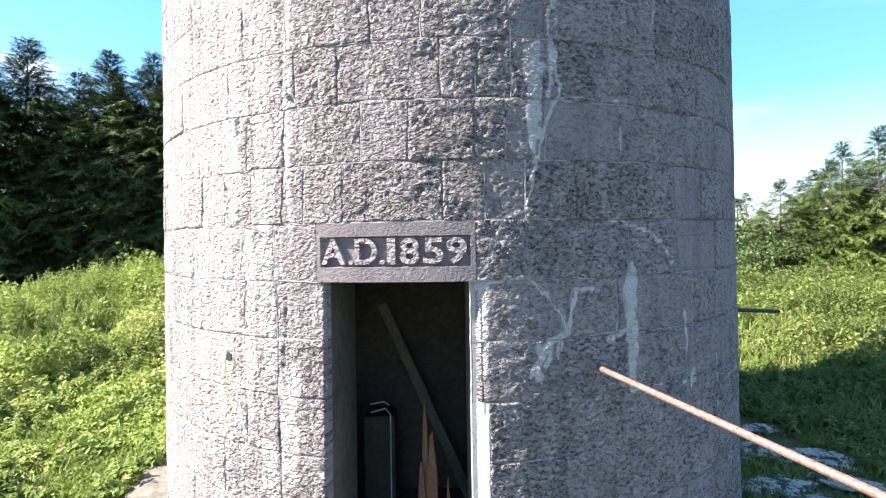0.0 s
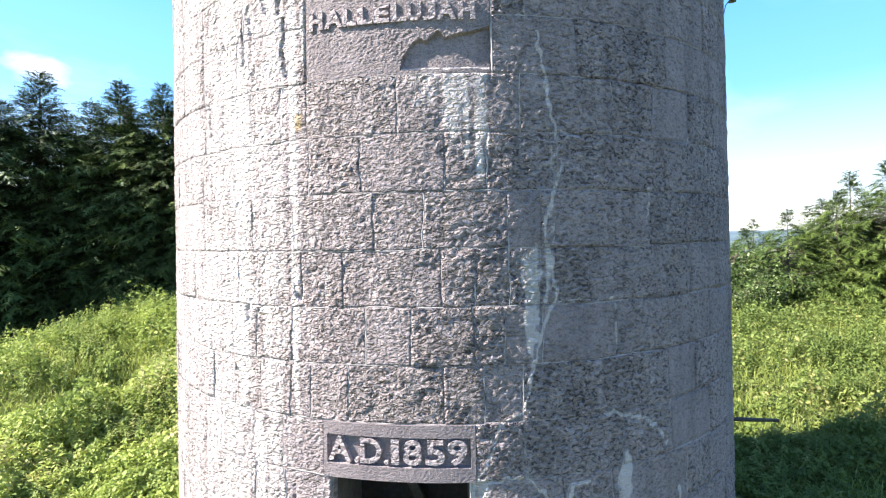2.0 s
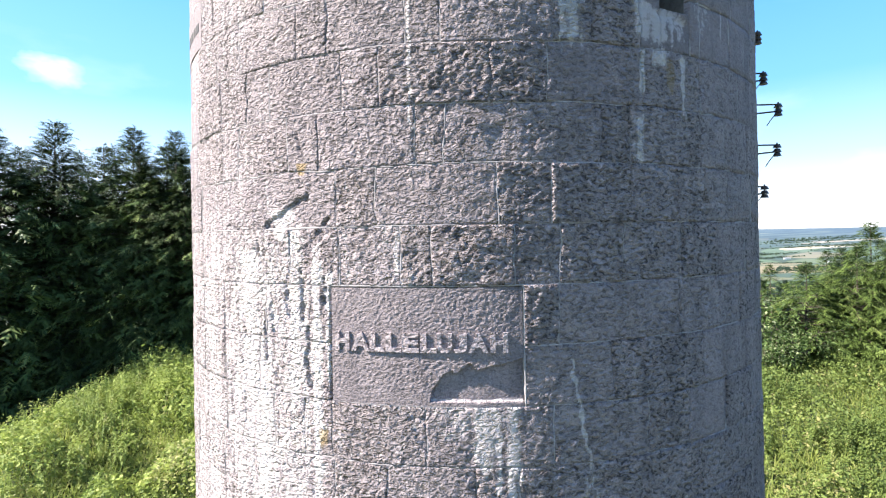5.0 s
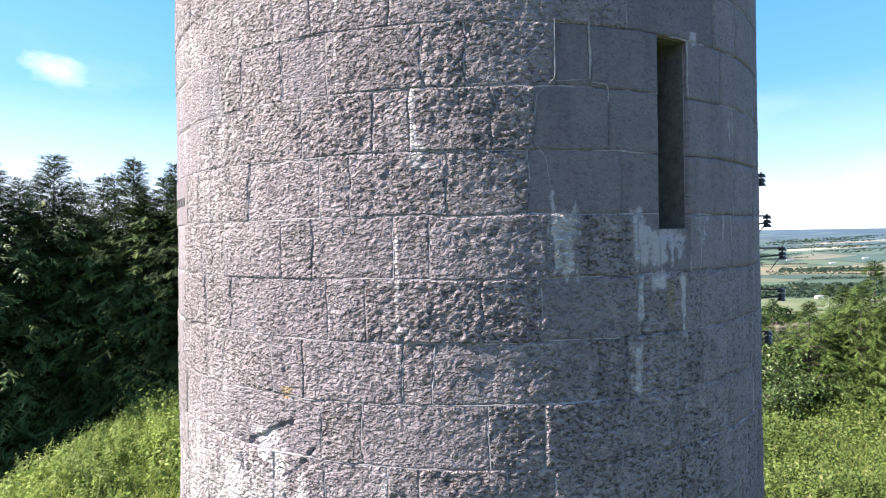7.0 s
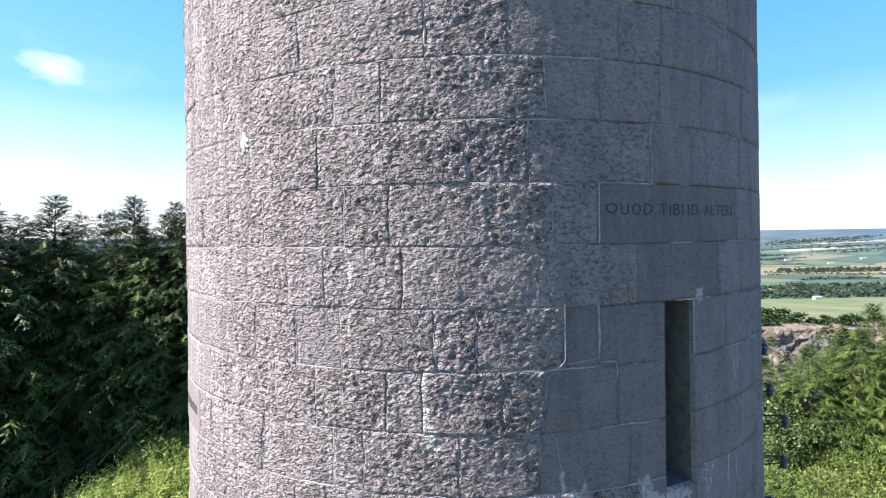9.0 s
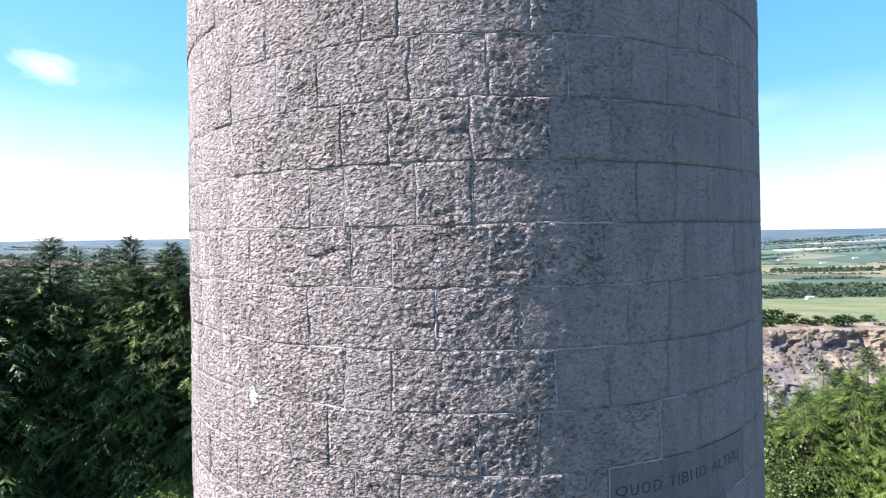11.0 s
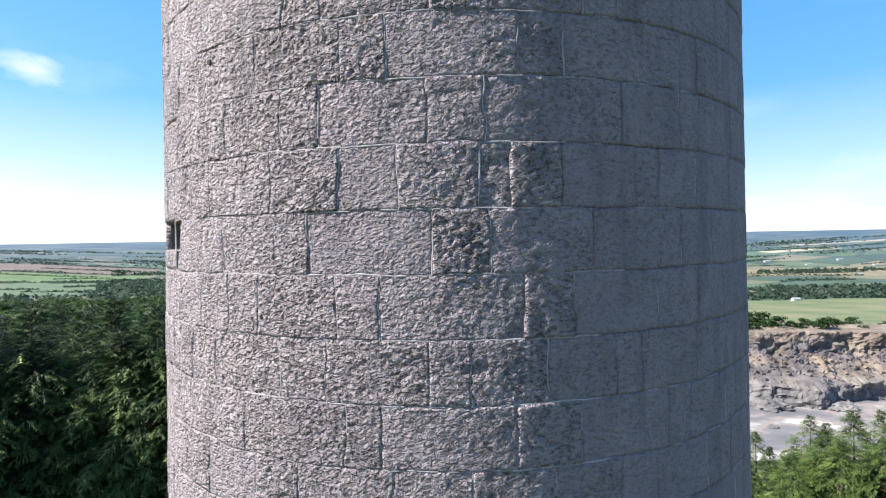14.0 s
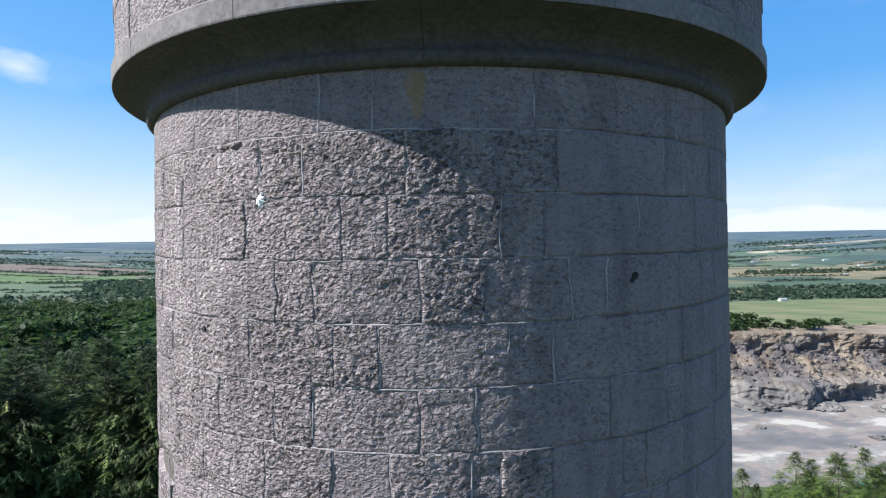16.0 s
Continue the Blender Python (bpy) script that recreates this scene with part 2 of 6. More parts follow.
def stone_material(name, deep, darker=1.0, fine=1.0):
    """Weathered stone: mineral grain, per-block tone, lime runs, rust, and hammered relief of the given depth."""
    m, n, l, b = material(name, (0.3, 0.29, 0.29), 0.93)
    pos = world_place(n)
    sep = n.new("ShaderNodeSeparateXYZ")
    l.new(pos, sep.inputs[0])
    flat = n.new("ShaderNodeCombineXYZ")
    l.new(attr(n, "arc"), flat.inputs[0])
    l.new(sep.outputs["Z"], flat.inputs[1])
    l.new(attr(n, "tone"), flat.inputs[2])
    face = n.new("ShaderNodeMapping")
    face.inputs["Scale"].default_value, face.inputs["Rotation"].default_value = (32 * fine, 48 * fine, 9), (0, 0, 0.26)
    l.new(flat.outputs[0], face.inputs[0])
    peck = n.new("ShaderNodeTexNoise")
    peck.inputs["Scale"].default_value, peck.inputs["Detail"].default_value, peck.inputs["Roughness"].default_value, peck.inputs["Distortion"].default_value = 1.0, 2.6, 0.5, 0.7
    l.new(face.outputs[0], peck.inputs["Vector"])
    hollow = noise_node(n, l, 17.0, 4.0, pos, 0.6)
    grain = noise_node(n, l, 160.0, 4.0, pos, 0.7)
    blot = noise_node(n, l, 7.0, 5.0, pos)
    wide = noise_node(n, l, 1.1, 3.0, pos)
    lively = n.new("ShaderNodeMapRange")
    lively.interpolation_type = "SMOOTHSTEP"
    for key, value in (("From Min", 0.40), ("From Max", 0.60), ("To Min", 0.80), ("To Max", 1.12)):
        lively.inputs[key].default_value = value
    l.new(noise_node(n, l, 8.5, 3.0, pos), lively.inputs["Value"])
    cut = maths(n, l, "MULTIPLY", attr(n, "hewn"), lively.outputs[0])
    k = darker
    base = ramp(n, l, grain, [(0.3, (0.20 * k, 0.168 * k, 0.174 * k)), (0.55, (0.385 * k, 0.330 * k, 0.34 * k)), (0.75, (0.565 * k, 0.490 * k, 0.50 * k))])
    base = mixc(n, l, maths(n, l, "MULTIPLY", attr(n, "tone"), 0.42), base, (0.29 * k, 0.250 * k, 0.250 * k))
    base = mixc(n, l, maths(n, l, "MULTIPLY", maths(n, l, "SUBTRACT", blot, 0.45), 1.6, True), base, (0.47 * k, 0.41 * k, 0.415 * k))
    base = mixc(n, l, maths(n, l, "MULTIPLY", maths(n, l, "SUBTRACT", wide, 0.5), 2.0, True), base, (0.255 * k, 0.23 * k, 0.25 * k))
    drip = n.new("ShaderNodeMapping")
    drip.inputs["Scale"].default_value = (6.5, 6.5, 0.9)
    l.new(pos, drip.inputs[0])
    streak = noise_node(n, l, 1.0, 5.0, drip.outputs[0], 0.6)
    base = mixc(n, l, maths(n, l, "MULTIPLY", maths(n, l, "SUBTRACT", streak, 0.48), 2.6, True), base, (0.19 * k, 0.165 * k, 0.18 * k))
    smudge = noise_node(n, l, 13.0, 6.0, pos, 0.7)
    base = mixc(n, l, maths(n, l, "MULTIPLY", maths(n, l, "SUBTRACT", smudge, 0.54), 2.0, True), base, (0.22 * k, 0.195 * k, 0.205 * k))
    # pecked hollows darkened, so the shade in them is put into the colour
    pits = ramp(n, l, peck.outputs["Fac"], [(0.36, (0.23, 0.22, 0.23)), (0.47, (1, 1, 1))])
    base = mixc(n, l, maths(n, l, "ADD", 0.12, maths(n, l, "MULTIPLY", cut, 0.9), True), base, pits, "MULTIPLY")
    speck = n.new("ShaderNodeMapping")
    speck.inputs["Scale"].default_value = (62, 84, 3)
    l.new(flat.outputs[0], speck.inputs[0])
    # finer holes darkened likewise where the bump dips
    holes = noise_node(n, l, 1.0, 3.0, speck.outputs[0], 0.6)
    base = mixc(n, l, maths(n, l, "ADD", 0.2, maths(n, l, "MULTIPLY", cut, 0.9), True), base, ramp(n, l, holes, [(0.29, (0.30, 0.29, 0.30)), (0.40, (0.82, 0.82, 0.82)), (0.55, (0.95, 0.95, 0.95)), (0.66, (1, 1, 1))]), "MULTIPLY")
    runny = n.new("ShaderNodeMapping")
    runny.inputs["Scale"].default_value = (30.0, 30.0, 3.2)
    l.new(pos, runny.inputs[0])
    rag = maths(n, l, "ADD", maths(n, l, "MULTIPLY", noise_node(n, l, 24.0, 8.0, pos, 0.8), 0.45), maths(n, l, "MULTIPLY", peck.outputs["Fac"], 0.25))
    rag = maths(n, l, "ADD", rag, maths(n, l, "MULTIPLY", noise_node(n, l, 1.0, 5.0, runny.outputs[0], 0.6), 0.3))
    flake = maths(n, l, "MULTIPLY", maths(n, l, "SUBTRACT", rag, 0.5), 3.2)
    white = maths(n, l, "SUBTRACT", maths(n, l, "SUBTRACT", attr(n, "stain"), 0.46), flake)
    white = maths(n, l, "MULTIPLY", white, 3.0, True)
    base = mixc(n, l, maths(n, l, "MULTIPLY", white, 0.86), base, (0.71, 0.66, 0.66))
    och = maths(n, l, "MULTIPLY", maths(n, l, "SUBTRACT", maths(n, l, "MULTIPLY", attr(n, "ochre"), 1.3), rag), 2.0, True)
    base = mixc(n, l, maths(n, l, "MULTIPLY", och, 0.7), base, (0.42, 0.29, 0.12))
    base = mixc(n, l, 1.0, base, (0.932, 0.907, 0.918), "MULTIPLY")
    # smoother stones darkened, which adds shade to the right side by colour
    base = mixc(n, l, 1.0, base, ramp(n, l, attr(n, "hewn"), [(0.0, (0.57, 0.57, 0.59)), (0.45, (0.74, 0.74, 0.75)), (0.85, (1.0, 1.0, 1.0))]), "MULTIPLY")
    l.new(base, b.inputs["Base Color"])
    crisp = n.new("ShaderNodeMapRange")
    crisp.interpolation_type = "SMOOTHSTEP"
    crisp.inputs["From Min"].default_value, crisp.inputs["From Max"].default_value = 0.36, 0.60
    l.new(peck.outputs["Fac"], crisp.inputs["Value"])
    high = maths(n, l, "ADD", maths(n, l, "MULTIPLY", peck.outputs["Fac"], 1.1), maths(n, l, "MULTIPLY", crisp.outputs[0], 0.60))
    high = maths(n, l, "ADD", high, maths(n, l, "MULTIPLY", hollow, 0.5))
    high = maths(n, l, "ADD", high, maths(n, l, "MULTIPLY", grain, 0.12))
    high = maths(n, l, "ADD", high, maths(n, l, "MULTIPLY", maths(n, l, "MULTIPLY", holes, 2.5, True), 0.8))
    x = n.new("ShaderNodeBump")
    x.inputs["Distance"].default_value = deep
    l.new(high, x.inputs["Height"])
    l.new(maths(n, l, "ADD", 0.3, maths(n, l, "MULTIPLY", cut, 0.7, True)), x.inputs["Strength"])
    l.new(x.outputs[0], b.inputs["Normal"])
    return m


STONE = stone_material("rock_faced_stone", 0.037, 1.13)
# kept darker for the tower's right side, so shade there is in the colour
DRESSED = stone_material("shade_dark_dressed_stone", 0.020, 0.86)
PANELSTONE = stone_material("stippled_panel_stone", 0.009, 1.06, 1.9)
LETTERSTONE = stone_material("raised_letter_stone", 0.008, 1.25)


def plain_rough(name, dark, light, scale, rough=0.9, metal=0.0, bump_d=0.004, coarse=2.0):
    m, n, l, b = material(name, light, rough, metal)
    pos = world_place(n)
    a, c = noise_node(n, l, scale, 6.0, pos, 0.65), noise_node(n, l, coarse, 4.0, pos)
    base = ramp(n, l, maths(n, l, "ADD", maths(n, l, "MULTIPLY", a, 0.65), maths(n, l, "MULTIPLY", c, 0.35)), [(0.3, dark), (0.68, light)])
    l.new(base, b.inputs["Base Color"])
    bump(n, l, b, a, 0.6, bump_d)
    return m


POINTING = plain_rough("pale_joint_mortar", (0.16, 0.142, 0.147), (0.45, 0.41, 0.415), 30.0, 0.95, 0.0, 0.003, 5.0)
MORTAR = plain_rough("lime_mortar", (0.24, 0.22, 0.225), (0.56, 0.53, 0.52), 60.0)
# jambs and inner walls darkened to carry the openings' shade in their colour
REVEAL = plain_rough("worn_shaded_jamb_stone", (0.05, 0.044, 0.040), (0.18, 0.162, 0.148), 22.0, 0.92, 0.0, 0.008, 3.0)
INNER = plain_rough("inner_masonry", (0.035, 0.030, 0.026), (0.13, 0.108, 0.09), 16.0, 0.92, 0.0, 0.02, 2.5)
TIMBER = plain_rough("weathered_timber", (0.08, 0.065, 0.05), (0.20, 0.17, 0.13), 25.0)
RUST = plain_rough("rusted_iron", (0.12, 0.05, 0.028), (0.42, 0.225, 0.13), 45.0, 0.8, 0.2)
PINKPIPE = plain_rough("worn_painted_pipe", (0.03, 0.018, 0.015), (0.34, 0.20, 0.17), 90.0, 0.5, 0.0, 0.004, 40.0)
DARKIRON = plain_rough("dark_iron", (0.02, 0.02, 0.022), (0.06, 0.055, 0.05), 40.0, 0.6, 0.5)
CERAMIC = plain_rough("brown_ceramic", (0.02, 0.015, 0.015), (0.08, 0.06, 0.05), 30.0, 0.3)
WIRE = plain_rough("galvanised_wire", (0.45, 0.45, 0.45), (0.75, 0.75, 0.75), 30.0, 0.4, 0.3)


def mossy_rock(name):
    """Pale bedrock with dark moss and lichen in ragged patches."""
    m, n, l, b = material(name, (0.5, 0.48, 0.44), 0.92)
    pos = world_place(n)
    fine, patch = noise_node(n, l, 34.0, 6.0, pos, 0.7), noise_node(n, l, 8.0, 7.0, pos, 0.72)
    pale = ramp(n, l, fine, [(0.32, (0.20, 0.185, 0.165)), (0.52, (0.54, 0.51, 0.46)), (0.68, (0.72, 0.69, 0.64))])
    moss = ramp(n, l, patch, [(0.47, (0, 0, 0)), (0.53, (1, 1, 1))])
    base = mixc(n, l, moss, (0.055, 0.058, 0.040), pale)
    l.new(base, b.inputs["Base Color"])
    bump(n, l, b, maths(n, l, "ADD", fine, patch), 0.7, 0.04)
    return m


PALEROCK = mossy_rock("pale_mossy_bedrock")
GRAVEL = plain_rough("pale_gravel", (0.06, 0.052, 0.043), (0.24, 0.215, 0.18), 14.0, 0.95, 0.0, 0.02, 6.0)
BARK = plain_rough("conifer_bark", (0.04, 0.03, 0.025), (0.13, 0.10, 0.08), 20.0)


def leaf_material(name, dark, light, dry, dry_share=0.12, thin=0.48):
    m, n, l, b = material(name, light, 0.6)
    tone = attr(n, "tone")
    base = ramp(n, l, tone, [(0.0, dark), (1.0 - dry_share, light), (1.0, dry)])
    big = noise_node(n, l, 0.7, 3.0, world_place(n))
    base = mixc(n, l, maths(n, l, "MULTIPLY", maths(n, l, "SUBTRACT", big, 0.42), 2.0, True), base, dark)
    l.new(base, b.inputs["Base Color"])
    b.inputs["Specular IOR Level"].default_value = 0.25
    tr = n.new("ShaderNodeBsdfTranslucent")
    l.new(base, tr.inputs["Color"])
    mx = n.new("ShaderNodeMixShader")
    mx.inputs[0].default_value = thin
    l.new(b.outputs[0], mx.inputs[1])
    l.new(tr.outputs[0], mx.inputs[2])
    l.new(mx.outputs[0], n["Material Output"].inputs["Surface"])
    return m


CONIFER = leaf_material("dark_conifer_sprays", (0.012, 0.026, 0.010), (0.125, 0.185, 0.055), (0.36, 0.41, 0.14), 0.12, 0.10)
CYPRESS = leaf_material("cypress_sprays", (0.032, 0.056, 0.015), (0.175, 0.245, 0.060), (0.33, 0.37, 0.13), 0.12, 0.25)
BROAD = leaf_material("broad_leaves", (0.035, 0.07, 0.02), (0.17, 0.25, 0.085), (0.42, 0.46, 0.27), 0.2)
WEEDS = leaf_material("bramble_leaves", (0.062, 0.100, 0.026), (0.205, 0.262, 0.068), (0.40, 0.36, 0.16), 0.18, 0.32)
# lighter copy of the bramble leaves: the mound's sunlight put into the colour
MOUNDWEED = leaf_material("sunny_mound_leaves", (0.10, 0.155, 0.038), (0.40, 0.475, 0.125), (0.56, 0.53, 0.24), 0.14, 0.34)
GRASS = leaf_material("grass_blades", (0.09, 0.14, 0.033), (0.33, 0.38, 0.10), (0.50, 0.44, 0.22), 0.3)


def land_material():
    """Near turf, quarry stone and, far off, a patchwork of fields."""
    m, n, l, b = material("land", (0.1, 0.15, 0.05), 0.95)
    pos = world_place(n)
    sep = n.new("ShaderNodeSeparateXYZ")
    l.new(pos, sep.inputs[0])
    turf = ramp(n, l, noise_node(n, l, 3.0, 6.0, pos), [(0.3, (0.03, 0.042, 0.014)), (0.6, (0.065, 0.088, 0.028)), (0.75, (0.10, 0.10, 0.05))])
    flat = n.new("ShaderNodeMapping")
    flat.inputs["Scale"].default_value = (0.0042, 0.0062, 0.0)
    flat.inputs["Rotation"].default_value = (0, 0, 0.18)
    l.new(pos, flat.inputs[0])
    vor = n.new("ShaderNodeTexVoronoi")
    vor.inputs["Scale"].default_value, vor.inputs["Randomness"].default_value = 1.0, 0.85
    l.new(flat.outputs[0], vor.inputs["Vector"])
    csep = n.new("ShaderNodeSeparateColor")
    l.new(vor.outputs["Color"], csep.inputs[0])
    fields = ramp(n, l, csep.outputs[0], [(0.0, (0.028, 0.055, 0.048)), (0.28, (0.040, 0.074, 0.055)), (0.45, (0.060, 0.10, 0.058)), (0.62, (0.082, 0.13, 0.066)), (0.80, (0.125, 0.125, 0.078)), (0.93, (0.185, 0.16, 0.105))])
    edge = n.new("ShaderNodeTexVoronoi")
    edge.feature = "DISTANCE_TO_EDGE"
    edge.inputs["Scale"].default_value, edge.inputs["Randomness"].default_value = 1.0, 0.85
    l.new(flat.outputs[0], edge.inputs["Vector"])
    hedge = maths(n, l, "LESS_THAN", edge.outputs["Distance"], 0.045)
    fields = mixc(n, l, hedge, fields, (0.03, 0.05, 0.03))
    fields = mixc(n, l, maths(n, l, "MULTIPLY", noise_node(n, l, 0.03, 5.0, pos), 0.2), fields, (0.06, 0.09, 0.05))
    # the farthest land is woods; haze is put into its colour as a bluer tone
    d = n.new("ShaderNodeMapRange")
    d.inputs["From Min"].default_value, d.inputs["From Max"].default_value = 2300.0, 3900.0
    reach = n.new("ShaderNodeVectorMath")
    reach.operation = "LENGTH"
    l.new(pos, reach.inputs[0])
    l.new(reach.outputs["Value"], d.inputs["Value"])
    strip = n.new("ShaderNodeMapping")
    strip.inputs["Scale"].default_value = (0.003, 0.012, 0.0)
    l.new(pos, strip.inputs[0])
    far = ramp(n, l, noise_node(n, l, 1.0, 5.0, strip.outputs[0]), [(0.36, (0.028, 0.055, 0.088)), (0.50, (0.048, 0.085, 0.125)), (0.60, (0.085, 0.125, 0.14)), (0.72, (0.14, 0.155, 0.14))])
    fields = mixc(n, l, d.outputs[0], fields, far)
    # the larger fields: nearest and farthest y, bearing as x over y, and crop colour
    bear = maths(n, l, "ADD", maths(n, l, "DIVIDE", sep.outputs["X"], maths(n, l, "ADD", sep.outputs["Y"], 5.0)), maths(n, l, "MULTIPLY", maths(n, l, "SUBTRACT", noise_node(n, l, 0.006, 3.0, pos), 0.5), 0.22))
    warp = maths(n, l, "MULTIPLY", maths(n, l, "SUBTRACT", noise_node(n, l, 0.003, 2.0, pos), 0.5), 120.0)
    yy = maths(n, l, "ADD", sep.outputs["Y"], warp)
    crop_grain = noise_node(n, l, 0.02, 4.0, pos)
    for y0, y1, b0, b1, dark, light in ((1345, 1760, -1.2, -0.70, (0.055, 0.095, 0.052), (0.09, 0.125, 0.068)), (1800, 2085, -1.2, -0.60, (0.065, 0.115, 0.045), (0.10, 0.15, 0.06)), (2110, 2330, -1.2, -0.57, (0.105, 0.085, 0.075), (0.15, 0.12, 0.105)),
                                        (1560, 1900, 0.45, 1.2, (0.15, 0.13, 0.08), (0.23, 0.19, 0.12)), (2440, 2530, 0.62, 0.74, (0.20, 0.185, 0.14), (0.40, 0.365, 0.30)), (2640, 2700, 0.66, 0.90, (0.18, 0.155, 0.13), (0.36, 0.31, 0.27))):
        inside = maths(n, l, "MULTIPLY", maths(n, l, "GREATER_THAN", yy, y0), maths(n, l, "LESS_THAN", yy, y1))
        inside = maths(n, l, "MULTIPLY", inside, maths(n, l, "MULTIPLY", maths(n, l, "GREATER_THAN", bear, b0), maths(n, l, "LESS_THAN", bear, b1)))
        fields = mixc(n, l, inside, fields, ramp(n, l, crop_grain, [(0.35, dark), (0.65, light)]))
    fld = n.new("ShaderNodeMapRange")
    fld.inputs["From Min"].default_value, fld.inputs["From Max"].default_value = 150.0, 300.0
    l.new(sep.outputs["Y"], fld.inputs["Value"])
    base = mixc(n, l, fld.outputs[0], turf, fields)
    # quarry floor: bare crushed stone below the hill
    qx = maths(n, l, "GREATER_THAN", sep.outputs["X"], 40.0)
    qy = maths(n, l, "MULTIPLY", maths(n, l, "LESS_THAN", sep.outputs["Y"], 452.0), maths(n, l, "GREATER_THAN", sep.outputs["Y"], 60.0))
    low = maths(n, l, "LESS_THAN", sep.outputs["Z"], -60.0)
    q = maths(n, l, "MULTIPLY", maths(n, l, "MULTIPLY", qx, qy), low)
    qst = n.new("ShaderNodeMapping")
    qst.inputs["Scale"].default_value = (0.02, 0.035, 0.0)
    l.new(pos, qst.inputs[0])
    floor_c = ramp(n, l, noise_node(n, l, 1.0, 6.0, qst.outputs[0], 0.6), [(0.34, (0.105, 0.105, 0.118)), (0.47, (0.155, 0.15, 0.16)), (0.51, (0.25, 0.205, 0.19)), (0.55, (0.20, 0.195, 0.195)), (0.61, (0.40, 0.375, 0.355))])
    base = mixc(n, l, q, base, floor_c)
    # the pasture behind the quarry's rim
    p1 = maths(n, l, "MULTIPLY", maths(n, l, "GREATER_THAN", sep.outputs["Y"], 450.0), maths(n, l, "LESS_THAN", sep.outputs["Y"], 1000.0))
    p1 = maths(n, l, "MULTIPLY", p1, maths(n, l, "GREATER_THAN", sep.outputs["X"], 60.0))
    past = ramp(n, l, noise_node(n, l, 0.012, 5.0, pos), [(0.35, (0.08, 0.115, 0.045)), (0.55, (0.15, 0.155, 0.075)), (0.7, (0.20, 0.18, 0.10))])
    base = mixc(n, l, p1, base, past)
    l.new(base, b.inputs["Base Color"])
    bump(n, l, b, noise_node(n, l, 8.0, 5.0, pos), 0.5, 0.05)
    return m


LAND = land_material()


# ============ the hill and the plain: one sheet ============
def ground_z(x, y):
    x, y = np.asarray(x, float), np.asarray(y, float)
    r, d = np.hypot(x, y), y + 5.0
    left = 1.55 * step(4.3, 12.0, r) * step(-6, 11, y) - 1.3 * step(12.8, 19, r) - 1.5 * step(8.8, 13.6, -x)
    right = 0.75 * step(5.8, 13.4, r) + 0.55 * step(13.4, 20, r)
    side = step(-3, 3, x)
    near = left * (1 - side) + right * side
    near = near + 0.16 * (fnoise(x * 0.7, y * 0.7, 0.5, 3) - 0.5) * step(4.5, 8, r)
    away = np.maximum(d, r * 0.35)
    west = np.interp(away, [20, 40, 60, 150, 300, 600, 900, 6000], [0, -2.5, -6.5, -16, -30, -105, -125, -125])
    east = np.interp(away, [20, 26, 45, 80, 110, 150, 446, 458, 1010, 6000], [0, -1.0, -10, -34, -66, -125, -125, -76, -125, -125])
    phi = np.degrees(np.arctan2(x, d))
    w = step(6, 18, phi) * (1 - step(75, 100, phi))
    hill = west * (1 - w) + east * w
    rough = (fnoise(x * 0.004, y * 0.004, 2.5, 4) - 0.5) * 10 * step(600, 1500, r) * (1 - step(2000, 2600, r))
    # beyond 2.5 km the plain is drawn in, so that its last forty kilometres end at the true horizon
    drawn = 2500 * 16.4 ** (np.clip(r - 2500, 0, 2485) / 2485)
    plain = 8.0 - r * (133.0 / drawn + drawn / 1.274e7 - 0.0075 * step(2500, 4500, r))
    far = step(2300, 2600, r)
    return near * (1 - step(24, 60, r)) + (hill + rough) * (1 - far) + plain * far


radii = np.concatenate([[0.0], np.geomspace(0.8, 4985, 240)])
azim = np.radians(np.concatenate([np.arange(-60, 60, 0.5), np.arange(60, 300, 3.0)]))
rr, aa = np.meshgrid(radii[1:], azim, indexing="ij")
gx, gy = rr * np.sin(aa), rr * np.cos(aa)
gv = np.concatenate([[[0, 0, 0.0]], np.stack([gx, gy, ground_z(gx, gy)], -1).reshape(-1, 3)])
nr, na = rr.shape
ii, jj = np.meshgrid(np.arange(nr - 1), np.arange(na), indexing="ij")
jn = (jj + 1) % na
quads = np.stack([1 + ii * na + jj, 1 + ii * na + jn, 1 + (ii + 1) * na + jn, 1 + (ii + 1) * na + jj], -1).reshape(-1, 4)[:, ::-1]
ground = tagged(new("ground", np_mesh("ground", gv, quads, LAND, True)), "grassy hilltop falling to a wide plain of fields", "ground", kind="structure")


# ============ the tower ============
COURSE, SILL = 0.3292, 2.205            # height of a course; underside of the lintel
AXIS_R, TAPER = 2.535, 0.0147


def radius(z):
    return AXIS_R - TAPER * (np.asarray(z, float) - 8.0)


def on_tower(theta, z, out=0.0):
    """A place on the tower's face: theta in degrees from the door side, towards +x."""
    a, r = np.radians(theta), radius(z) + out
    return np.stack(np.broadcast_arrays(r * np.sin(a), -r * np.cos(a), np.asarray(z, float)), -1)


tower = new("round_tower")
tagged(tower, "tall round tower of weathered grey rock-faced stone on a hilltop", "tower")

DOOR = (-15.8, 2.2, 0.0, SILL)
SLIT = (25.4, 30.8, 6.73, SILL + 17 * COURSE)
NICHE = (-66.0, -48.5, SILL + 30 * COURSE - 0.20, SILL + 30 * COURSE)
OPEN = (DOOR, SLIT, NICHE)


